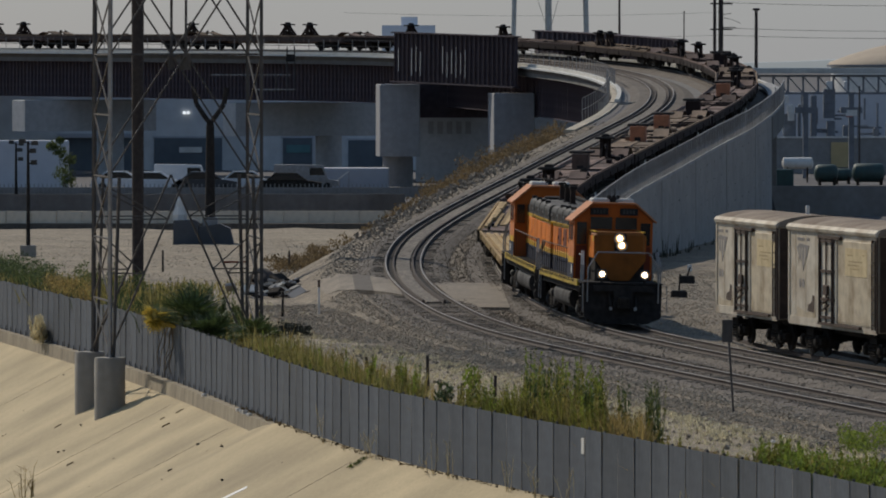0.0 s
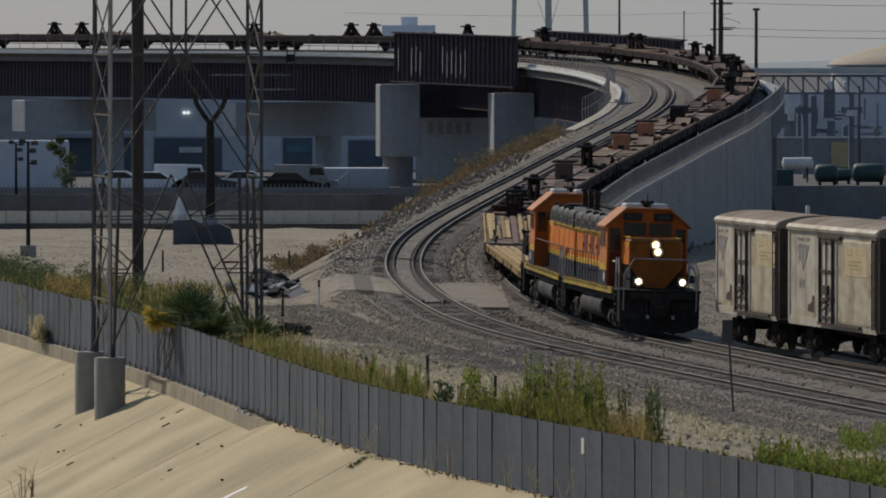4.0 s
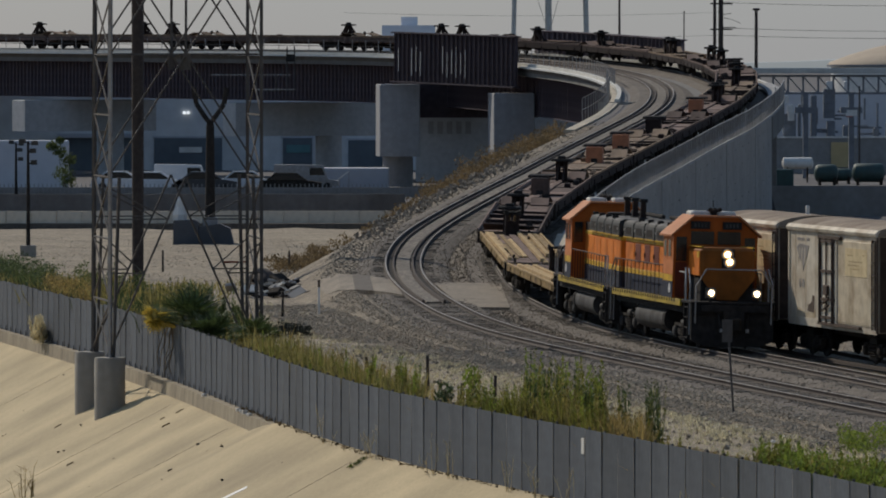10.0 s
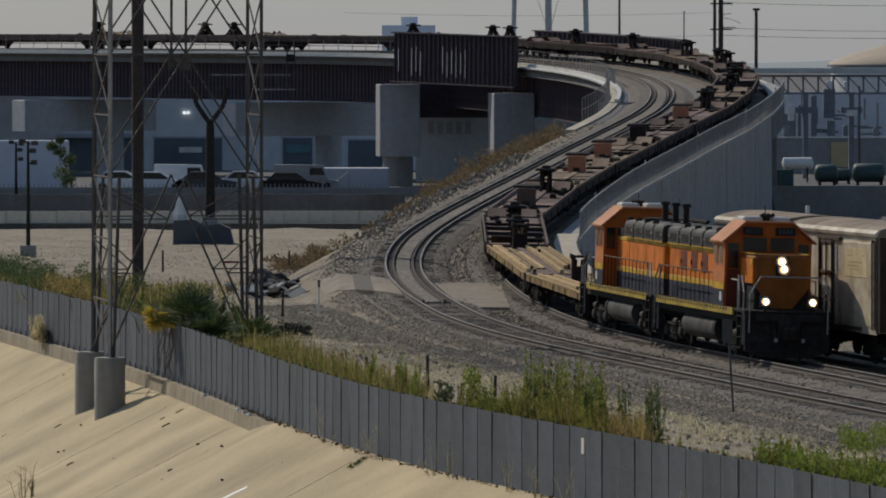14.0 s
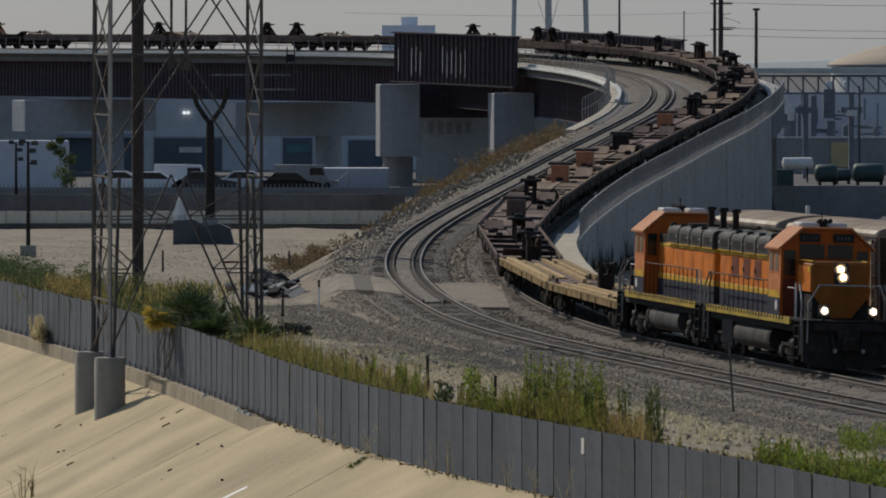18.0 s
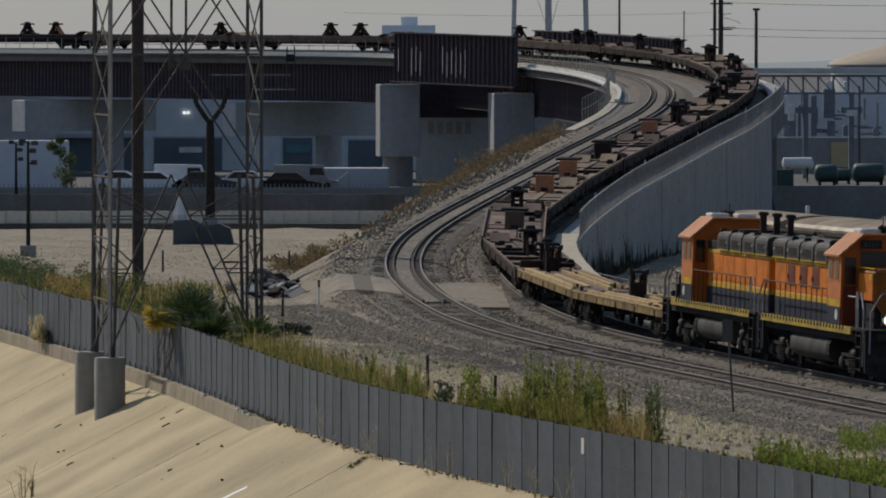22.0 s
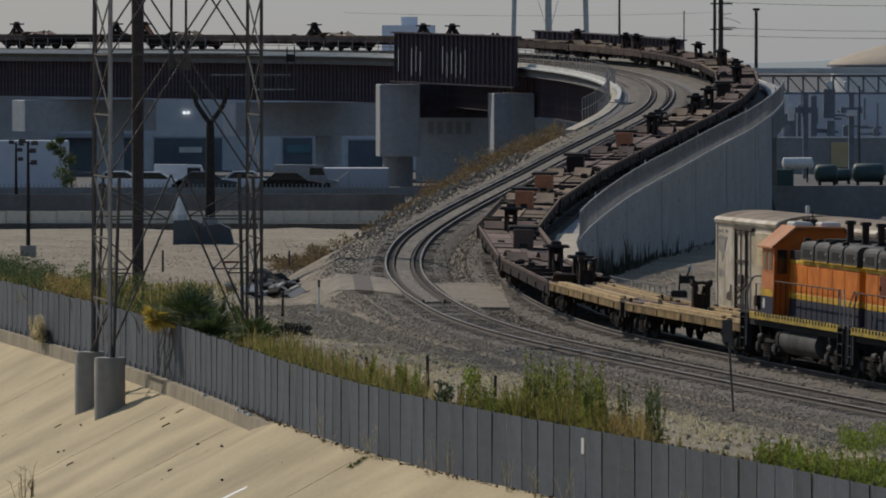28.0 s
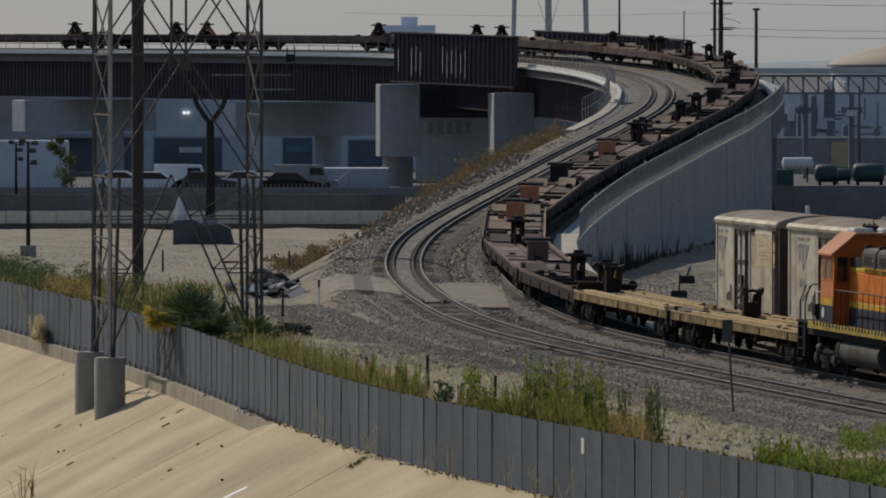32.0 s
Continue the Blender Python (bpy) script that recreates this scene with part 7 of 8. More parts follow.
for _ in range(2600):
    y = random.uniform(178, 285)
    hi = x_at(TRACK_A, y) - gravel_edge(y)
    x = hi - abs(random.gauss(0, 2.2))
    if x < fence_x(y) + 1.0:
        continue
    if random.random() < 0.28:
        sz = random.uniform(0.015, 0.055)
        m = Matrix.Translation((x, y, gz(x, y) + 0.02)) @ Euler((random.random() * 3, random.random() * 3, random.random() * 3)).to_matrix().to_4x4()
        rub2.box(-sz * 1.3, sz * 1.3, -sz, sz, -sz * 0.7, sz * 0.7, m)
    else:
        blades(sprouts, x, y, gz(x, y) - 0.02, 9, random.uniform(0.06, 0.24), 0.16, 0.6, 0.014)
solid("dead_grass", sprouts, M["paletuft"], "short dead grass on the tan dirt", "grass", kind="stuff")
for _ in range(50):
    x, y = random.uniform(10.6, 12.6), random.uniform(190, 198)
    leaves(low_far, x, y, gz(x, y) + random.uniform(0.05, 0.35), 55, 0.25, 0.5, 0.25, 0.05)
solid("low_bushes", low_far, M["brightgrass"], "low green bushes in the dirt beside the gravel", "bushes", kind="stuff")
solid("dirt_clods", rub2, M["sand"], "loose tan clods and pebbles in the dirt", "clods", kind="stuff")

# weeds round the tower and the far left of the yard
w2, w3, low2, mound_dry = Geo(), Geo(), Geo(), Geo()
for _ in range(330):
    y = random.uniform(262, 345)
    x = fence_x(y) + abs(random.gauss(0, 1.5)) + 0.4
    blades(w2 if random.random() < 0.5 else w3, x, y, gz(x, y) - 0.05, 14, random.uniform(0.6, 1.8), 0.35, 0.25, 0.035)
for _ in range(120):
    x, y = random.uniform(-14, -9), random.uniform(285, 330)
    blades(w3, x, y, -0.5, 10, random.uniform(0.15, 0.5), 0.5, 0.4, 0.03)
for _ in range(95):
    b, d = random.uniform(-0.0605, -0.048), random.uniform(0.8, 3.2)
    x, y = behind_fence(b, d)
    leaves(low2 if b < -0.0545 or random.random() < 0.4 else w3, x, y, -0.1 + random.uniform(0, 0.9), 70, random.uniform(0.25, 0.6), 0.9, random.uniform(0.3, 0.6), 0.055)
for _ in range(60):
    x, y = behind_fence(random.uniform(-0.0535, -0.046), random.uniform(0.5, 2.0))
    leaves(w3, x, y, -0.1 + random.uniform(0, 0.5), 50, 0.35, 0.7, 0.35, 0.05)
for _ in range(26):
    x, y = behind_fence(random.uniform(-0.046, -0.034), random.uniform(1.0, 3.0))
    leaves(w2, x, y, -0.2 + random.uniform(0, 0.5), 45, 0.3, 0.6, 0.35, 0.05)
for _ in range(110):
    x, y = behind_fence(random.uniform(-0.047, -0.0265), random.uniform(0.8, 7.0))
    g = random.choice((w2, w3, w3, low2))
    for k in range(5):
        stalk(g, x + random.gauss(0, 0.15), y + random.gauss(0, 0.4), gz(x, y) - 0.05, random.uniform(0.4, 1.3), 0.1, 40)
for _ in range(64):
    x, y = behind_fence(random.uniform(-0.0535, -0.0478), random.uniform(0.5, 1.6))
    leaves(mound_dry, x, y, -0.1 + random.uniform(0, 0.95), 90, 0.35, 0.8, 0.35, 0.05)
for _ in range(70):
    x, y = behind_fence(random.uniform(-0.0605, -0.0530), random.uniform(0.8, 3.5))
    leaves(w2, x, y, -0.15 + random.uniform(0, 1.1), 80, 0.4, 0.9, 0.4, 0.055)
for b, d, h in ((-0.0485, 4.5, 1.1), (-0.0492, 5.2, 1.3), (-0.0345, 7.5, 0.9), (-0.0338, 8.0, 1.1), (-0.0405, 6.0, 0.8)):
    x, y = behind_fence(b, d)
    for k in range(9):
        leaves(low2, x + random.gauss(0, 0.25), y + random.gauss(0, 0.6), gz(x, y) + random.uniform(0.1, h), 60, 0.3, 0.6, 0.25, 0.055)
solid("dry_shrub", mound_dry, M["straw"], "orange-tan dead shrub mound behind the fence", "shrub", kind="stuff")
solid("yard_bushes", low2, M["bushleaf"], "green leafy bushes at the far end of the fence", "bushes", kind="stuff")
solid("yard_weeds", w2, M["leaf"], "dark green weeds and bushes round the tower", "weeds", kind="stuff")
solid("yard_dry_weeds", w3, M["drygrass"], "tan dry weeds round the tower", "weeds", kind="stuff")

# brown brush in clumps along the ramp slope, denser towards its head
br = Geo()
for _ in range(95):
    y = random.choice((random.uniform(350, 372), random.uniform(380, 402), random.uniform(378, 402), random.uniform(404, 446), random.uniform(404, 446), random.uniform(404, 446)))
    x = x_at(TRACK_A, y) - random.uniform(5.0, 8.0) - max(0.0, (395 - y) * 0.05)
    big = 0.35 + 0.45 * min(1.0, max(0.0, (y - 360) / 50))
    for k in range(5):
        leaves(br, x + random.gauss(0, 0.4), y + random.gauss(0, 1.0), slope_z(x, y) + random.uniform(0.0, 1.0) * big, 40, 0.5 * big + 0.15, 0.8, 0.45 * big + 0.1, 0.08)
for _ in range(46):
    y = random.uniform(396, 446)
    x = x_at(TRACK_A, y) - random.uniform(4.2, 6.5)
    for k in range(5):
        leaves(br, x + random.gauss(0, 0.4), y + random.gauss(0, 1.0), slope_z(x, y) + random.uniform(0.0, 1.0), 44, 0.5, 0.8, 0.45, 0.08)
for _ in range(30):
    x, y = -6.4 + random.gauss(0, 0.4), 369 + random.gauss(0, 1.5)
    leaves(br, x, y, -0.35 + random.uniform(0, 0.6), 50, 0.28, 0.6, 0.22, 0.06)
solid("ramp_brush", br, M["brush"], "dry brown brush growing down the ramp slope", "brush", kind="stuff")

# plants at the foot of the retaining wall, its shade put into their colour
wp = Geo()
for i in range(330):
    y = 325 + abs(random.gauss(0, 26))
    x = x_at(TRACK_B, y) + 3.2 + random.uniform(0, 0.7)
    blades(wp, x, y, -0.5, 7, random.choice((0.4, 0.5, 0.6, 0.6, 0.7, 1.0, 2.0)) * random.uniform(0.5, 1.0), 0.13, 0.06, 0.018)
solid("wall_weeds", wp, M["shadeweed"], "thin weeds darkened for shade at the foot of the ramp wall", "weeds", kind="stuff")


def palm(x, y, z, fans, size, label, dead, dead_at):
    """A young fan palm: stalks from one root, each with a fan of pointed leaflets."""
    t = thing("palm", label, "palm", pose(x, y, z))
    part("trunk", Geo().turned((0, 0, -0.6), (0, 0, 1), [(0, 0.2), (0.9, 0.16), (1.1, 0.1)], 10), M["brush"], t)
    for i in range(fans + dead):
        g = Geo()
        old = i >= fans
        if old:
            hub = Vector(dead_at) + Vector((random.gauss(0, 0.12), random.gauss(0, 0.2), random.gauss(0, 0.10)))
            d = Vector((random.uniform(-0.7, 0.5), random.uniform(-0.5, 0.3), random.uniform(-0.9, 0.9))).normalized()
        else:
            az = 2.4 * i + random.uniform(-0.3, 0.3)
            rise = random.uniform(0.0, 1.35)
            d = Vector((math.cos(az) * math.cos(rise), math.sin(az) * math.cos(rise) * 1.2, math.sin(rise)))
            hub = Vector((0, 0, 0.25)) + d * size * random.uniform(0.35, 0.6)
        g.tube((0, 0, 0.2), hub, 0.022, n=5, caps=False)
        side = d.cross(Vector((0, 0, 1))).normalized()
        up = side.cross(d).normalized()
        for k in range(24):
            a = -1.25 + 2.5 * k / 23
            ray = (d * math.cos(a) + side * math.sin(a) + up * random.uniform(-0.12, 0.12)).normalized()
            R = (0.52 if old else size * 0.72) * random.uniform(0.75, 1.1)
            w = ray.cross(up).normalized() * (0.03 if old else 0.026)
            tip = hub + ray * R - Vector((0, 0, 0.1 * R))
            m = hub + ray * R * 0.5
            g.add([hub, m - w, tip, m + w], [(0, 1, 2, 3)])
        part("frond", g, M["yellowleaf"] if old else M["leaf"], t, "yellow dead fan frond" if old else "")
    return t


palm(-8.75, 257, 0.05, 26, 1.6, "bushy dark green fan palm with yellow dead fronds behind the fence", 16, (-1.35, -0.4, 0.75))
palm(-8.0, 255, -0.3, 20, 1.2, "low dark green fan palm behind the fence", 0, (0, 0, 0))
palm(-6.35, 250, -0.1, 22, 1.05, "small dark fan palm with yellow fronds beside the fence", 6, (-0.45, -0.5, 0.15))
tw, tuft, hang = Geo(), Geo(), Geo()
for y, d in ((246.5, 6.35), (245.4, 6.2)):
    for k in range(7):
        p = Vector((fence_x(y) - d + random.gauss(0, 0.12), y, bank_z(d, y) - 0.05))
        h = random.uniform(0.5, 1.15)
        q = p + Vector((random.gauss(0, 0.12), 0, h))
        tw.tube(p, q, 0.014, 0.005, n=5)
        for j in range(3):
            o = p.lerp(q, random.uniform(0.4, 0.95))
            tw.tube(o, o + Vector((random.gauss(0, 0.12), random.gauss(0, 0.1), random.uniform(0.1, 0.3))), 0.008, 0.003, n=4)
solid("dry_twigs", tw, M["straw"], "dry bare twigs growing from cracks in the bank", "twigs", kind="stuff")
x, y = behind_fence(-0.0543, -0.18)
for k in range(40):
    stalk(tuft, x - abs(random.gauss(0, 0.2)), y + random.gauss(0, 0.6), -1.52, random.uniform(0.5, 1.1), 0.14, 60, 0.10)
solid("pale_tuft", tuft, M["paletuft"], "pale fluffy dry tuft growing against the fence", "tuft", kind="stuff")
for k in range(6):
    x, y = behind_fence(random.uniform(-0.0386, -0.0370), -0.12)
    z = 0.5 + random.uniform(-0.1, 0.25)
    p = Vector((x + 0.15, y, z))
    for j in range(6):
        q = p + Vector((random.gauss(0, 0.09) - 0.01, random.gauss(0, 0.15), -random.uniform(0.2, 0.42)))
        q.x = min(q.x, fence_x(q.y) - 0.07)
        hang.tube(p, q, 0.016, 0.012, n=5)
        p = q
solid("hanging_fronds", hang, M["brush"], "dead brown frond stalks hanging over the fence", "twigs", kind="stuff")

fence_stalks = Geo()
for bearing in (-0.0105, -0.0092, -0.0018, 0.0012, 0.0085, 0.0125, 0.0170, 0.0330, 0.0385, -0.0160):
    for k in range(4):
        x, y = behind_fence(bearing + random.gauss(0, 0.0005), -0.32)
        p = Vector((x, y, -1.5))
        q = p + Vector((random.gauss(0, 0.15), random.gauss(0, 0.5), random.uniform(0.4, 1.1)))
        q.x = min(q.x, fence_x(q.y) - 0.12)
        fence_stalks.tube(p, q, 0.008, 0.004, n=4)
        for j in range(5):
            o = p.lerp(q, random.uniform(0.4, 1.0))
            e = o + Vector((random.gauss(0, 0.08), random.gauss(0, 0.3), random.uniform(0.05, 0.25)))
            e.x = min(e.x, fence_x(e.y) - 0.1)
            fence_stalks.tube(o, e, 0.005, 0.003, n=4)
solid("fence_stalks", fence_stalks, M["paletuft"], "thin dry stalks standing against the fence", "twigs", kind="stuff")
sprout = Geo()
for k in range(7):
    d = 0.4 + 0.07 * k
    leaves(sprout, fence_x(208) - d, 208 - 0.05 * k, bank_z(d, 208) + 0.05, 16, 0.08, 0.25, 0.06, 0.05)
solid("bank_sprout", sprout, M["bushleaf"], "low green weed creeping down the bank from the fence", "weed", kind="stuff")
# near-black leaves added where a shadowed pit lies
pit = Geo()
for k in range(40):
    x, y = -5.75 + random.uniform(-0.75, 0.75), 271 + random.gauss(0, 1.0)
    leaves(pit, x, y, -0.42 + random.uniform(0, 0.35), 45, 0.3, 0.6, 0.16, 0.06)
solid("dark_brush", pit, M["shadeweed"], "dark low brush added for a shadowed pit beside the rubble", "brush", kind="stuff")

# stones in the gravel
def scatter(name, n, place, label, lo, hi, seed, mat="gravelstone"):
    """Loose stones as small uneven six-cornered lumps."""
    rng = np.random.default_rng(seed)
    c = np.array([place() for _ in range(n)])
    base = np.array([(1, 0, 0), (-1, 0, 0), (0, 1, 0), (0, -1, 0), (0, 0, 1), (0, 0, -1)], float)
    size = rng.uniform(lo, hi, n) * np.where(rng.random(n) < 0.04, 1.8, 1.0)
    turn = rng.random(n) * 6.283
    v = base[None] * (size[:, None] * rng.uniform(0.6, 1.3, (n, 6)))[:, :, None]
    x = v[:, :, 0] * np.cos(turn)[:, None] - v[:, :, 1] * np.sin(turn)[:, None]
    y = v[:, :, 0] * np.sin(turn)[:, None] + v[:, :, 1] * np.cos(turn)[:, None]
    v = np.stack([x, y, v[:, :, 2] * 0.75], 2) + c[:, None, :] + rng.normal(0, 0.15, (n, 6, 3)) * size[:, None, None]
    tri = np.array([(0, 2, 4), (2, 1, 4), (1, 3, 4), (3, 0, 4), (2, 0, 5), (1, 2, 5), (3, 1, 5), (0, 3, 5)])
    f = (tri[None] + (np.arange(n) * 6)[:, None, None]).reshape(-1, 3)
    me = bpy.data.meshes.new(name)
    me.from_pydata(v.reshape(-1, 3).tolist(), [], f.tolist())
    me.materials.append(M[mat])
    tagged(new(name, me), label, "stones", kind="stuff")


def near_strip():
    y = 160 + 143 * random.random() ** 1.2
    xa = x_at(TRACK_A, y)
    e = gravel_edge(y)
    d = 1.6 + (e - 1.3) * random.random() if random.random() < 0.93 else e + abs(random.gauss(0, 1.2))
    x = max(xa - d, fence_x(y) + 0.8)
    return x, y, max(gz(x, y) + 0.03, (slope_z(x, y) + (0.05 if d < 4.5 else 0.0) if d > 2.3 else rail_z(y) - 0.42 + (2.3 - d) * 0.3) + 0.02)


def bed(track, y0, y1):
    def place():
        i = random.uniform(0, 1)
        y = y0 + (y1 - y0) * i
        o = random.uniform(-2.2, 2.2)
        return x_at(track, y) + o, y, rail_z(y) - (0.15 if abs(o) < 1.45 else 0.15 + 0.3 * (abs(o) - 1.45))
    return place


def between():
    y = random.uniform(190, 345)
    a, b = x_at(TRACK_A, y) + 1.4, x_at(TRACK_B, y) - 1.4
    return a + (b - a) * random.random(), y, rail_z(y) - 0.29


def far_side():
    y = random.uniform(225, 352)
    return x_at(TRACK_B, y) + random.uniform(1.8 if y < 298 else 3.3, 9.0), y, -0.40


scatter("gravel_strip", 40000, near_strip, "loose grey gravel between the fence and the track", 0.016, 0.046, 1)
scatter("gravel_between", 12000, between, "loose brown gravel between the two tracks", 0.016, 0.042, 2, "ballast_stone")
scatter("gravel_siding", 18000, far_side, "loose grey gravel beside the siding", 0.013, 0.034, 3)
scatter("ballast_stones", 16000, bed(TRACK_A, 165, 345), "brown ballast stones round the inner track", 0.016, 0.042, 4, "ballast_stone")
scatter("ballast_stones", 13000, bed(TRACK_B, 185, 345), "brown ballast stones round the outer track", 0.016, 0.042, 5, "ballast_stone")


def slope():
    y = random.uniform(312, 446)
    xa = x_at(TRACK_A, y)
    x = xa - 1.7 - (1.7 * max(0.0, rail_z(y) + 0.1) + 2.4) * random.random()
    if 302 < y < 313:
        y += 11
    return x, y, slope_z(x, y) + 0.02


def yard():
    y = random.uniform(285, 415)
    x = random.uniform(fence_x(y) + 1.0, x_at(TRACK_A, y) - 4.5 - 1.7 * max(0.0, rail_z(y)))
    return x, y, -0.43


def dirt_patch():
    x, y = behind_fence(random.uniform(0.0235, 0.0475), 0.7 + 4.4 * random.random() ** 1.2)
    return x, y, gz(x, y) + 0.01


scatter("dirt_lumps", 11000, dirt_patch, "crumbly brown dirt lumps and dead leaf litter behind the fence", 0.02, 0.06, 8, "dirtlump")
scatter("slope_stones", 17000, slope, "loose brown stones on the ramp slope", 0.022, 0.058, 6, "slope_stone")
scatter("yard_stones", 14000, yard, "scattered pebbles and clods in the dirt yard", 0.012, 0.035, 7, "yardstone")
tufts = Geo()
for _ in range(420):
    x, y, z = yard()
    if y > 335:
        continue
    blades(tufts, x, y, z - 0.03, 8, random.uniform(0.05, 0.22), 0.25, 0.6, 0.016)
solid("yard_grass", tufts, M["paletuft"], "sparse short dead grass in the dirt yard", "grass", kind="stuff")

# ---------------------------------------------------------------- under and behind the bridge
wh = thing("warehouse", "long grey warehouse with dark dock doors behind the bridge", "warehouse", pose(0, 652, -0.45))
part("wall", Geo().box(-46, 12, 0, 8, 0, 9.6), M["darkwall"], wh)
part("roof", Geo().box(-46.5, 12.5, -0.5, 8.5, 9.6, 9.9), M["concrete"], wh)
for x0, x1, z0, z1, mt in ((-34.0, -30.8, 0.0, 2.9, "door_dark"), (-28.4, -27.6, 0.0, 2.9, "door_dark"), (-25.6, -19.6, 0.0, 2.9, "door_dark"), (-14.2, -11.6, 0.2, 2.9, "door_dark"), (-8.4, -4.9, 0.2, 2.7, "door_dark")):
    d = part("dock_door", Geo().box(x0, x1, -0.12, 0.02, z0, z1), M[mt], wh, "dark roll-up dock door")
    part("door_frame", Geo().box(x0 - 0.15, x1 + 0.15, -0.16, -0.02, z1, z1 + 0.16), M["bluegrey"], d)
part("sign_panel", Geo().box(-23.4, -21.4, -0.2, -0.12, 1.6, 2.1), M["white"], wh, "pale sign panel")
part("window", Geo().box(-13.9, -11.8, -0.2, -0.12, 1.6, 2.3), M["teal"], wh, "teal lit window")
for x0, x1 in ((-34.2, -30.5), (-29.0, -27.4)):
    part("awning", Geo().box(x0, x1, -0.7, 0, 2.95, 3.3), M["bluegrey"], wh)
for x in (-22.95, -22.6):
    part("wall_lamp", Geo().chamfered(x - 0.1, x + 0.1, -0.3, 0, 5.05, 5.25, 0.02), M["porch"], wh, "small lit wall lamp")
for x in (-1.5, -0.45):
    part("window", Geo().box(x - 0.45, x + 0.45, -0.15, 0.02, 0.3, 1.5), M["bluegrey"], wh)
solid("trailer_box", Geo().chamfered(-35.5, -28.3, 553, 556, -0.3, 3.4, 0.06), M["hazy_wall"], "plain pale blue-grey container box", "container")
solid("low_shed", Geo().chamfered(-12.0, -4.2, 566, 572, -0.4, 1.1, 0.05), M["bluegrey"], "low blue-grey flat-roofed shed", "shed")
solid("graffiti_wall", Geo().chamfered(-2.2, 12.5, 590, 591, -0.4, 5.2, 0.05), M["hazy_pier"], "concrete wall with faded scrawls under the bridge", "wall", kind="structure")
for i in range(5):
    solid("scrawl", Geo().box(-1.2 + i * 0.75, -0.75 + i * 0.75, 589.93, 589.97, 3.5, 4.5), M["fascia"], "faded grey scrawled bar on the concrete wall", "graffiti", "scrawls")


def car(x, y, mat, label, length=4.6, van=False):
    t = thing("parked_car", label, "car", pose(x, y, -0.45), "parked cars")
    h = length / 2
    body = [(-h, 0.35), (h, 0.35), (h, 0.75), (h - 0.9, 0.92), (-h + 0.25, 0.95), (-h, 0.8)]
    roof = [(-h + 0.4, 0.93), (h - 1.1, 0.92), (h - 1.9, 1.5), (-h + 1.1, 1.52)] if not van else [(-h + 0.05, 0.93), (h - 0.8, 0.92), (h - 1.2, 1.95), (-h + 0.1, 2.0)]
    part("body", Geo().prism(body, "y", -0.88, 0.88), M[mat], t)
    cabn = part("cabin", Geo().prism(roof, "y", -0.78, 0.78), M[mat], t)
    part("side_window", Geo().prism([(h - 2.2, 1.2), (h - 1.05, 1.2), (h - 1.25, 1.75), (h - 2.2, 1.75)] if van else [(a * 0.88 - 0.02, 0.98 + (b - 0.93) * 0.8) for a, b in roof], "y", -0.8, -0.785), M["glass"], cabn)
    for wx in (-h + 0.85, h - 0.85):
        for wy in (-0.8, 0.8):
            part("wheel", Geo().turned((wx, wy - 0.1, 0.32), (0, 1, 0), [(0, 0.2), (0, 0.32), (0.2, 0.32), (0.2, 0.2)], 16), M["rubber"], t)


car(-24.3, 556, "car_white", "white parked saloon seen across the yard")
car(-21.6, 553, "car_white", "white parked saloon seen across the yard")
car(-17.8, 553, "car_dark", "dark parked estate car seen across the yard")
car(-19.6, 558, "car_white", "white parked van behind dark cars", 4.8, True)
car(-14.7, 556, "car_white", "white parked saloon beside the bridge pier")
car(-10.4, 557, "galv", "grey parked van beside the road", 5.0, True)
car(-11.3, 548, "grime", "dusty parked pick-up beside the road")

solid("utility_cabinet", Geo().chamfered(-11.2, -10.55, 560, 560.6, -0.45, 1.0, 0.04), M["hitch_orange"], "rust-red utility cabinet beside parked cars", "cabinet")
lr = thing("loading_ramp_rail", "pale sloping handrail of a loading ramp", "handrail", pose(-8.3, 562, -0.45))
part("rail", Geo().bar((-0.3, 0, 0.35), (1.1, 0, 1.4), 0.09), M["white"], lr)
for x, z in ((-0.3, 0.35), (0.4, 0.87), (1.1, 1.4)):
    part("post", Geo().box(x - 0.03, x + 0.03, -0.03, 0.03, 0, z), M["galv"], lr)

yf = thing("yard_fence", "low dark picket fence along the far yard road", "fence", kind="structure")
part("rail", Geo().box(-36, 1, 529.97, 530.03, -0.42, 0.30), M["wallgrey"], yf)
pk = Geo().box(-0.03, 0.03, -0.03, 0.03, -0.45, 0.55).mesh("picket", M["galv"])
for i in range(118):
    part("picket", pk, None, yf, at=pose(-36 + i * 0.31, 529.9, 0))
solid("yard_wall", Geo().box(-40, -2.3, 445, 445.3, -0.45, 1.45), M["yardwall"], "low dark wall behind the pale barrier", "wall", kind="structure")
sh = Geo()
for x, y, s in ((-28.2, 540, 0.9), (-27.6, 541, 0.8), (-28.0, 542, 0.6)):
    leaves(sh, x, y, 1.2 + s, 380, 0.8 * s, 0.8, 1.4 * s, 0.14)
t = thing("young_tree", "small green young tree beside the container", "tree", pose(-27.9, 541, -0.45))
tg = Geo().tube((0, 0, 0), (0.1, 0, 2.0), 0.07, 0.04, n=8).tube((0.1, 0, 1.2), (0.5, 0, 2.4), 0.04, 0.02, n=6).tube((0.1, 0, 1.4), (-0.4, 0, 2.6), 0.04, 0.02, n=6)
part("trunk", tg, M["wood"], t)
cr = Geo()
for x, z, r in ((0, 1.6, 0.7), (0.35, 2.6, 0.5), (-0.35, 3.2, 0.45), (-0.9, 3.6, 0.35), (0.3, 1.0, 0.5), (-0.3, 4.0, 0.25)):
    leaves(cr, x, 0, z, 220, r * 1.25, r, r * 1.1, 0.12)
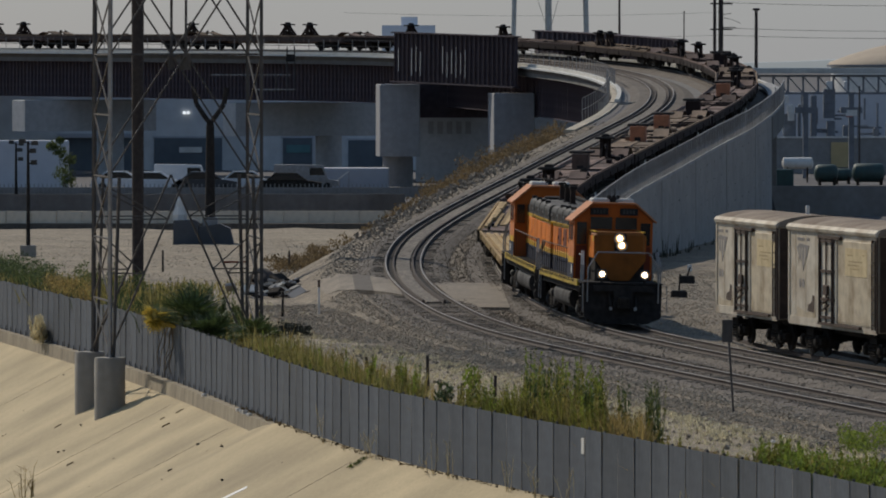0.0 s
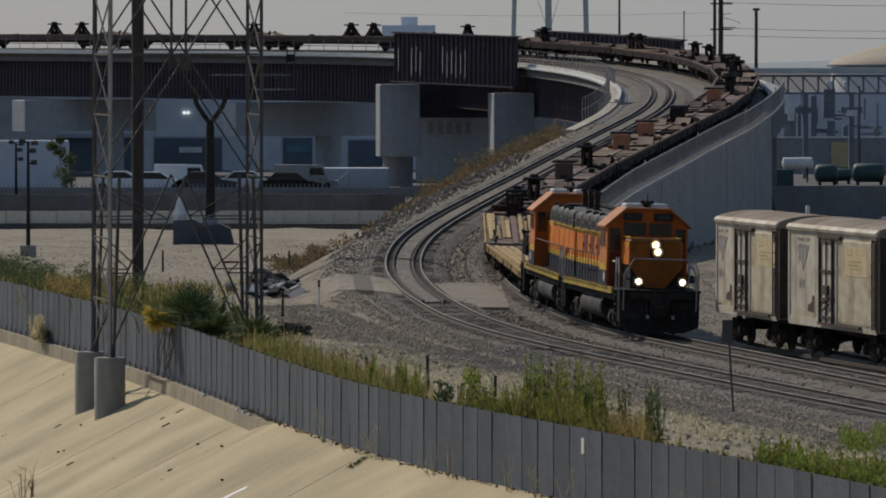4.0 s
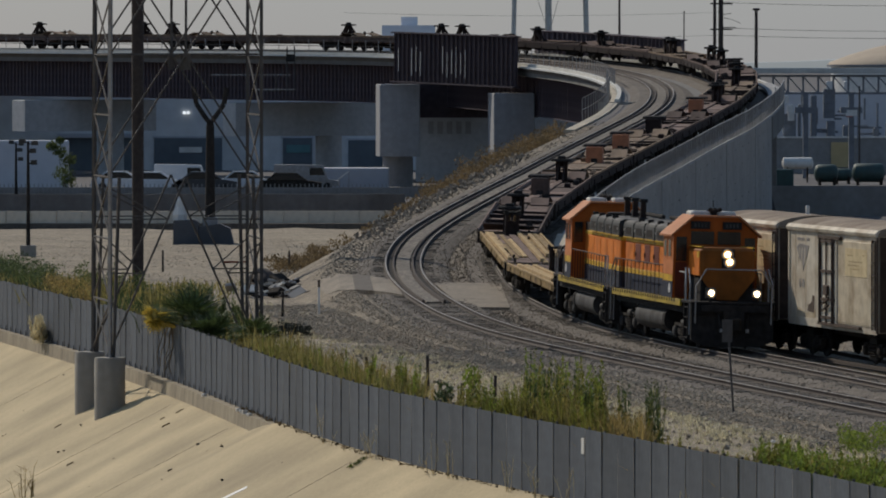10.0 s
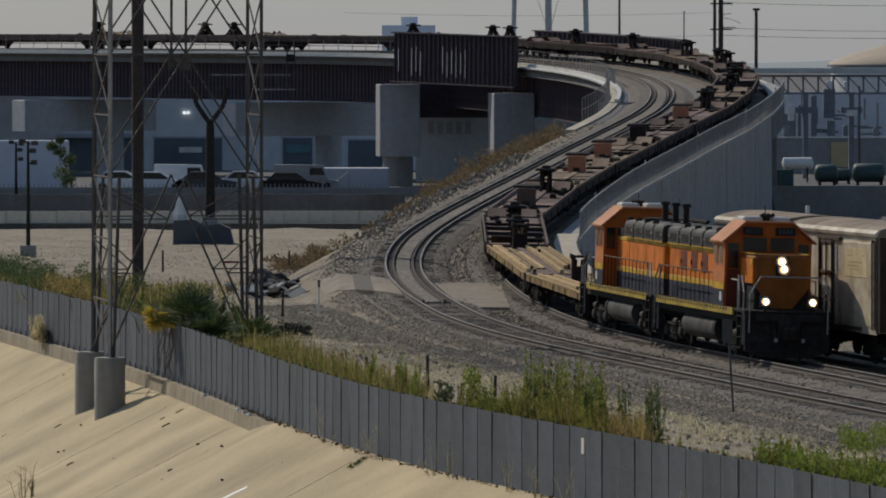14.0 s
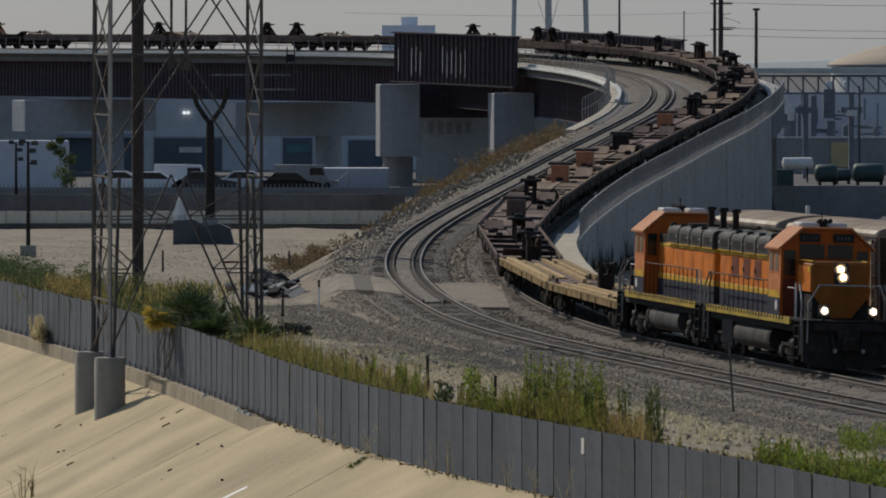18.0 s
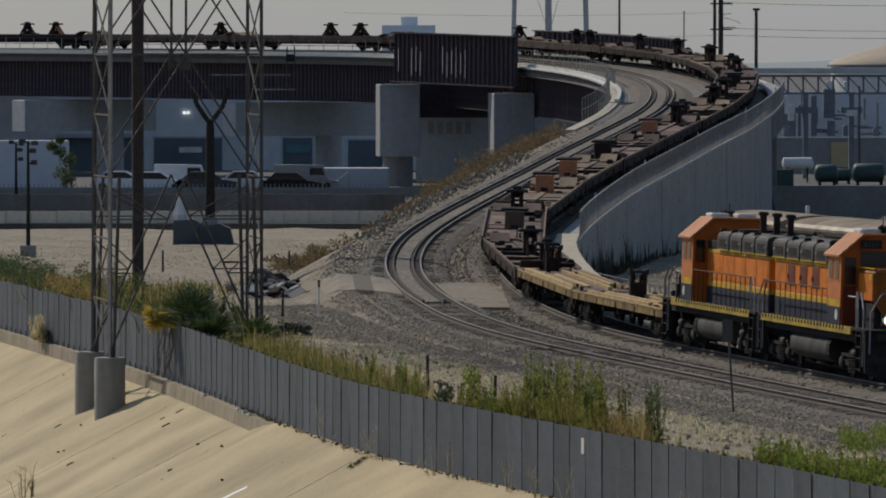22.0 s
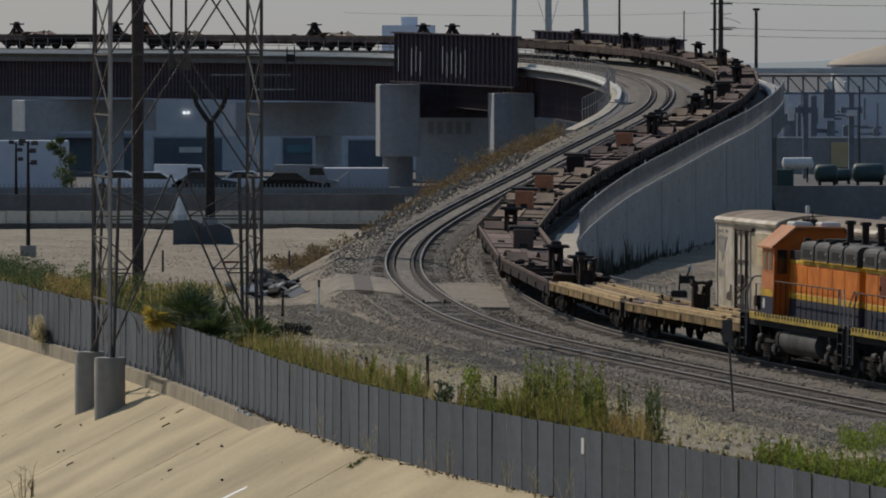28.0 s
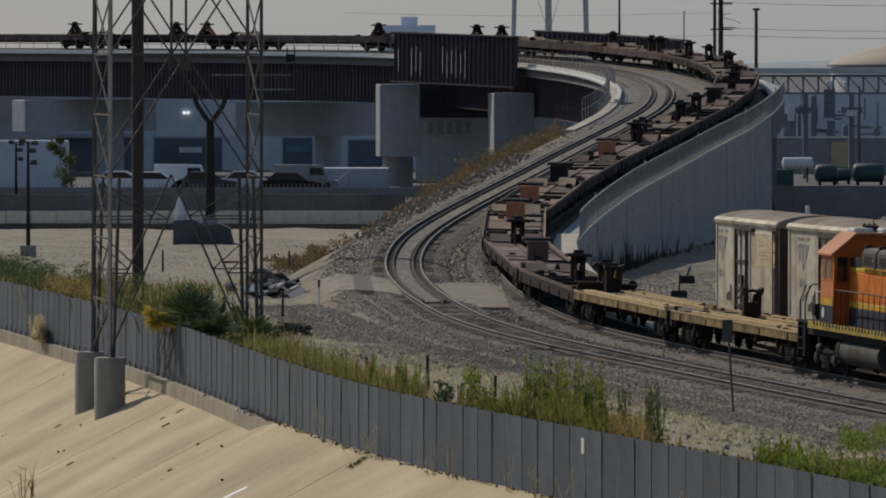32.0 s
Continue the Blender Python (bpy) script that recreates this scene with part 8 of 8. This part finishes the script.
part("crown", cr, M["bushleaf"], t)

# ---------------------------------------------------------------- distance: tank legs, poles, tower block, hills
wt = thing("water_tower", "pale legs of a tall elevated water tank behind the bridge", "water tower", pose(0, 900, -0.45))
for x0, x1, r in ((8.35, 8.85, 0.30), (13.0, 12.85, 0.42), (17.9, 17.3, 0.34)):
    part("leg", Geo().tube((x0, 0, 0), (x1, 0, 22), r, n=12), M["deckwhite"], wt, smooth=40)
part("rod", Geo().bar((9.9, 0, 22), (12.9, 0, 13), 0.06).bar((13.2, 0, 13.5), (15.4, 0, 22), 0.06), M["galv"], wt)
part("tank", Geo().turned((13, 0, 22), (0, 0, 1), [(0, 0.5), (1, 5.5), (7, 6), (9, 0.4)], 24), M["deckwhite"], wt)
for x, y, z1, r, nm in ((24.0, 1000, 18, 0.20, "thin distant dark pole"), (30.5, 930, 15.3, 0.10, "thin distant leaning pole"), (27.7, 650, 13.75, 0.19, "dark wooden utility pole beyond the ramp")):
    pole(x, y, -0.5, z1, r, r * 0.7, nm)
solid("pole_cap", Geo().chamfered(27.4, 28.0, 649.7, 650.3, 13.75, 13.95, 0.04), M["wood"], "dark flat cap on the utility pole", "pole cap")
hp = thing("double_pole", "pair of dark utility poles with cross arms and wires", "utility pole", pose(24.4, 660, -0.45))
for x, r in ((0.0, 0.13), (0.55, 0.2)):
    part("pole", Geo().turned((x, 0, 0), (0, 0, 1), [(0, r * 1.2), (20, r)], 10), M["wood"], hp)
for z in (14.8, 12.5):
    part("cross_arm", Geo().box(-0.4, 1.6, -0.08, 0.08, z, z + 0.14), M["wood"], hp)
for z, reach in ((15.0, 30), (12.7, 30), (12.05, 30), (12.05, -34), (14.1, -34)):
    r = 0.018 if reach > 0 else 0.010
    sag = [Vector((0.6 + reach * k / 12, 6 * k / 12, z - 1.2 * (k / 12) * (1 - k / 12))) for k in range(13)]
    part("wire", Geo().sweep(sag, [(-r, -r), (r, -r), (r, r), (-r, r)]), M["steel"], hp)
part("insulator_arm", Geo().tube((0.75, 0, 12.75), (1.9, 0, 12.75), 0.035, n=6).tube((0.75, 0, 13.9), (1.5, 0, 14.0), 0.03, n=6), M["steel"], hp)
sag = [Vector((0.5 + 1.8 * k / 10, 0, 13.6 - 0.5 * (k / 10) ** 2)) for k in range(11)]
part("wire", Geo().sweep(sag, [(-0.02, -0.02), (0.02, -0.02), (0.02, 0.02), (-0.02, 0.02)]), M["steel"], hp)
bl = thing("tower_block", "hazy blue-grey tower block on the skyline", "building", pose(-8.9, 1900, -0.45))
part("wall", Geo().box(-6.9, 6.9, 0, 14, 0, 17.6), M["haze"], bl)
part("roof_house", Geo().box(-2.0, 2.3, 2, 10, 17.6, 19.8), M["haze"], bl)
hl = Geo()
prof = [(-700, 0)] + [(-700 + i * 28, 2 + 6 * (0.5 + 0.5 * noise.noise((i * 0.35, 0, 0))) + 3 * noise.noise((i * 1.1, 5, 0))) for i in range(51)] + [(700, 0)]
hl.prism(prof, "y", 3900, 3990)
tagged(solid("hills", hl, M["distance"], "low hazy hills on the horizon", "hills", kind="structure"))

# ---------------------------------------------------------------- plant beyond the ramp wall
dm = thing("storage_tank", "huge beige storage tank with a shallow dome", "storage tank", pose(58.5, 900, -0.45))
part("shell", Geo().turned((0, 0, 0), (0, 0, 1), [(0, 11.0), (9.0, 11.0)], 48), M["white"], dm, "pale tank shell", smooth=40)
part("rim", Geo().turned((0, 0, 8.78), (0, 0, 1), [(0, 11.1), (0, 11.5), (0.25, 11.5), (0.25, 11.1)], 48), M["hazy_steel"], dm, "dark rim under the dome", smooth=40)
part("dome", Geo().turned((0, 0, 9.0), (0, 0, 1), [(0, 11.4), (0.3, 11.2), (1.2, 8.8), (2.1, 5.8), (2.75, 2.6), (2.95, 0.1)], 48), M["dome"], dm, smooth=40)
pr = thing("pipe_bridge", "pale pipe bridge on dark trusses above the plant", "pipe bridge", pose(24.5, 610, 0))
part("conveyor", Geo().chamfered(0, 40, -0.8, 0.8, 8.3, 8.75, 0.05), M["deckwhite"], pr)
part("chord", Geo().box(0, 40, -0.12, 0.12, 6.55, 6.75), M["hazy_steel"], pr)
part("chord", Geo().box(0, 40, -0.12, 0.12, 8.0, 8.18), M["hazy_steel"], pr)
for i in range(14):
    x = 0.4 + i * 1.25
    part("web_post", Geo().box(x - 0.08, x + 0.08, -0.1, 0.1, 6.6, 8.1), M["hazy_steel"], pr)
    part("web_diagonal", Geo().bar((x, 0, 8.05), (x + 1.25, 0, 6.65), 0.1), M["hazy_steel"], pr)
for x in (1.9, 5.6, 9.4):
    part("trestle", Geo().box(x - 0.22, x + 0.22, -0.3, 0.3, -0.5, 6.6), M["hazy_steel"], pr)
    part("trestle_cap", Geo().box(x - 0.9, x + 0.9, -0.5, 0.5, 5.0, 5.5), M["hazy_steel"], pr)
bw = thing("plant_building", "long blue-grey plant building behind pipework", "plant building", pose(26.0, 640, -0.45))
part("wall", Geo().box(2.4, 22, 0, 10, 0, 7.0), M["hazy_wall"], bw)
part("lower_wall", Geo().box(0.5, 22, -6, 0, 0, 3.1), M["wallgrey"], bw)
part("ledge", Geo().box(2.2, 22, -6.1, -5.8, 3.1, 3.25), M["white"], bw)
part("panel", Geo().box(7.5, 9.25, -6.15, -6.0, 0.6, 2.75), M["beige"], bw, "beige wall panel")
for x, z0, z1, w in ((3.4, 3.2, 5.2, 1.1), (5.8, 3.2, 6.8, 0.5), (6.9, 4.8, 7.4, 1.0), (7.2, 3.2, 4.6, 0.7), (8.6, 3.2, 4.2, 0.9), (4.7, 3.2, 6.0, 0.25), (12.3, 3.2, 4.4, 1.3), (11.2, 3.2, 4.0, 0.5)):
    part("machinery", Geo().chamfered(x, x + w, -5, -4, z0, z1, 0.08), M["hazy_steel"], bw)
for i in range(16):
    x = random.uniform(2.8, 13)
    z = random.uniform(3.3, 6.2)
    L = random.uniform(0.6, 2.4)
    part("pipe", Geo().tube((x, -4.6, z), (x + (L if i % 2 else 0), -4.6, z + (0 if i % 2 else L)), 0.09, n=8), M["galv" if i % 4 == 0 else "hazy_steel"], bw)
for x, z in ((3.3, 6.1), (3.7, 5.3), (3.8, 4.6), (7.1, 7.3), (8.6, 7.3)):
    part("white_unit", Geo().chamfered(x, x + 0.55, -5.5, -4.9, z, z + 0.7, 0.06), M["white"], bw)
pole(34.0, 600, -0.5, 7.3, 0.1, 0.07, "thin dark lamp pole in the plant yard", "steel", "lamp_pole")
for x, y, r, L, lb in ((29.3, 580, 0.7, 1.6, "green"), (32.3, 580, 0.74, 2.3, "green"), (30.9, 585, 0.5, 1.4, "green")):
    t = thing("green_tank", "dark green horizontal tank in the plant yard", "tank", pose(x, y, -0.45), "green tanks")
    part("shell", Geo().turned((0, 0, 0.25 + r), (1, 0, 0), [(0, 0.2), (0.12, r * 0.8), (0.3, r), (L, r), (L + 0.18, r * 0.8), (L + 0.3, 0.2)], 20), M["green"], t, smooth=40)
    for sx in (0.35, L - 0.1):
        part("saddle", Geo().box(sx, sx + 0.2, -0.6, 0.6, 0, 0.6), M["grime"], t)
t = thing("white_tank", "white horizontal tank on legs in the plant yard", "tank", pose(27.2, 590, -0.45))
part("shell", Geo().turned((0, 0, 1.6), (1, 0, 0), [(0, 0.1), (0.15, 0.46), (2.4, 0.46), (2.55, 0.1)], 18), M["white"], t, smooth=40)
for sx in (0.4, 2.0):
    part("leg", Geo().box(sx, sx + 0.12, -0.3, 0.3, 0, 1.4), M["grime"], t)
solid("green_skip", Geo().chamfered(25.0, 27.4, 574, 576, -0.45, 0.9, 0.06), M["green"], "dark green metal skip beside the ramp", "skip")
solid("plant_wall", Geo().box(20.6, 60, 470, 470.4, -0.5, 1.5), M["plantwall"], "low dark wall in front of the plant", "wall", kind="structure")
fl = thing("flag", "small faded red and white flag on a thin pole", "flag", pose(33.2, 605, 4.8))
part("cloth", Geo().box(0, 0.9, -0.02, 0.02, 0, 0.28).box(0.05, 0.9, -0.02, 0.02, 0.28, 0.5), M["white"], fl)
part("stripe", Geo().box(-0.05, 0.5, -0.03, 0.03, -0.1, 0.0), M["red"], fl)
part("pole", Geo().tube((0.95, 0, -5), (0.95, 0, 0.7), 0.04, n=6), M["hazy_steel"], fl)
for x, y, z0, z1 in ((24.2, 560, -0.45, 6.4), (25.2, 566, -0.45, 6.2)):
    solid("bridge_column", Geo().chamfered(x - 0.5, x + 0.5, y - 0.6, y + 0.6, z0, z1, 0.06), M["deck_dark"], "square concrete column beyond the ramp wall", "column", "ramp columns", "structure")


# service platform hung on the outer girder of the bridge
sp = thing("service_platform", "dark steel service platform hung on the bridge girder", "platform", pose(-12.6, 594, 0))
for z, x0, x1 in ((8.22, -6.2, 0.3), (7.05, -2.6, 0.7)):
    part("rail", Geo().box(x0, x1, -0.04, 0.04, z - 0.04, z + 0.04), M["galv"], sp)
part("floor_grate", Geo().box(-2.6, 0.7, 0.0, 0.9, 6.9, 6.98), M["steel"], sp)
for x in (-2.5, -0.9, 0.0, 0.6):
    part("post", Geo().box(x - 0.05, x + 0.05, -0.05, 0.05, 6.95, 8.25 if x < 0 else 10.5), M["steel"], sp)
part("control_box", Geo().chamfered(-0.1, 0.6, -0.3, 0.2, 9.3, 9.9, 0.05), M["black"], sp)
# ---------------------------------------------------------------- the running train
def motions():
    for ob, a0, half, reverse in TRAIN:
        rows = []
        for k in range(17):
            t = k * 2.0
            m = car_pose(a0 - travelled(t), half)
            if reverse:
                m = m @ Matrix.Rotation(math.pi, 4, "Z")
            rows.append((t, m))
        walk(ob, rows)
    for w, base, sign in SPINNING:
        walk(w, [(k * 0.25, base @ Matrix.Rotation(sign * travelled(k * 0.25) / 0.455, 4, "Y")) for k in range(129)])


motions()
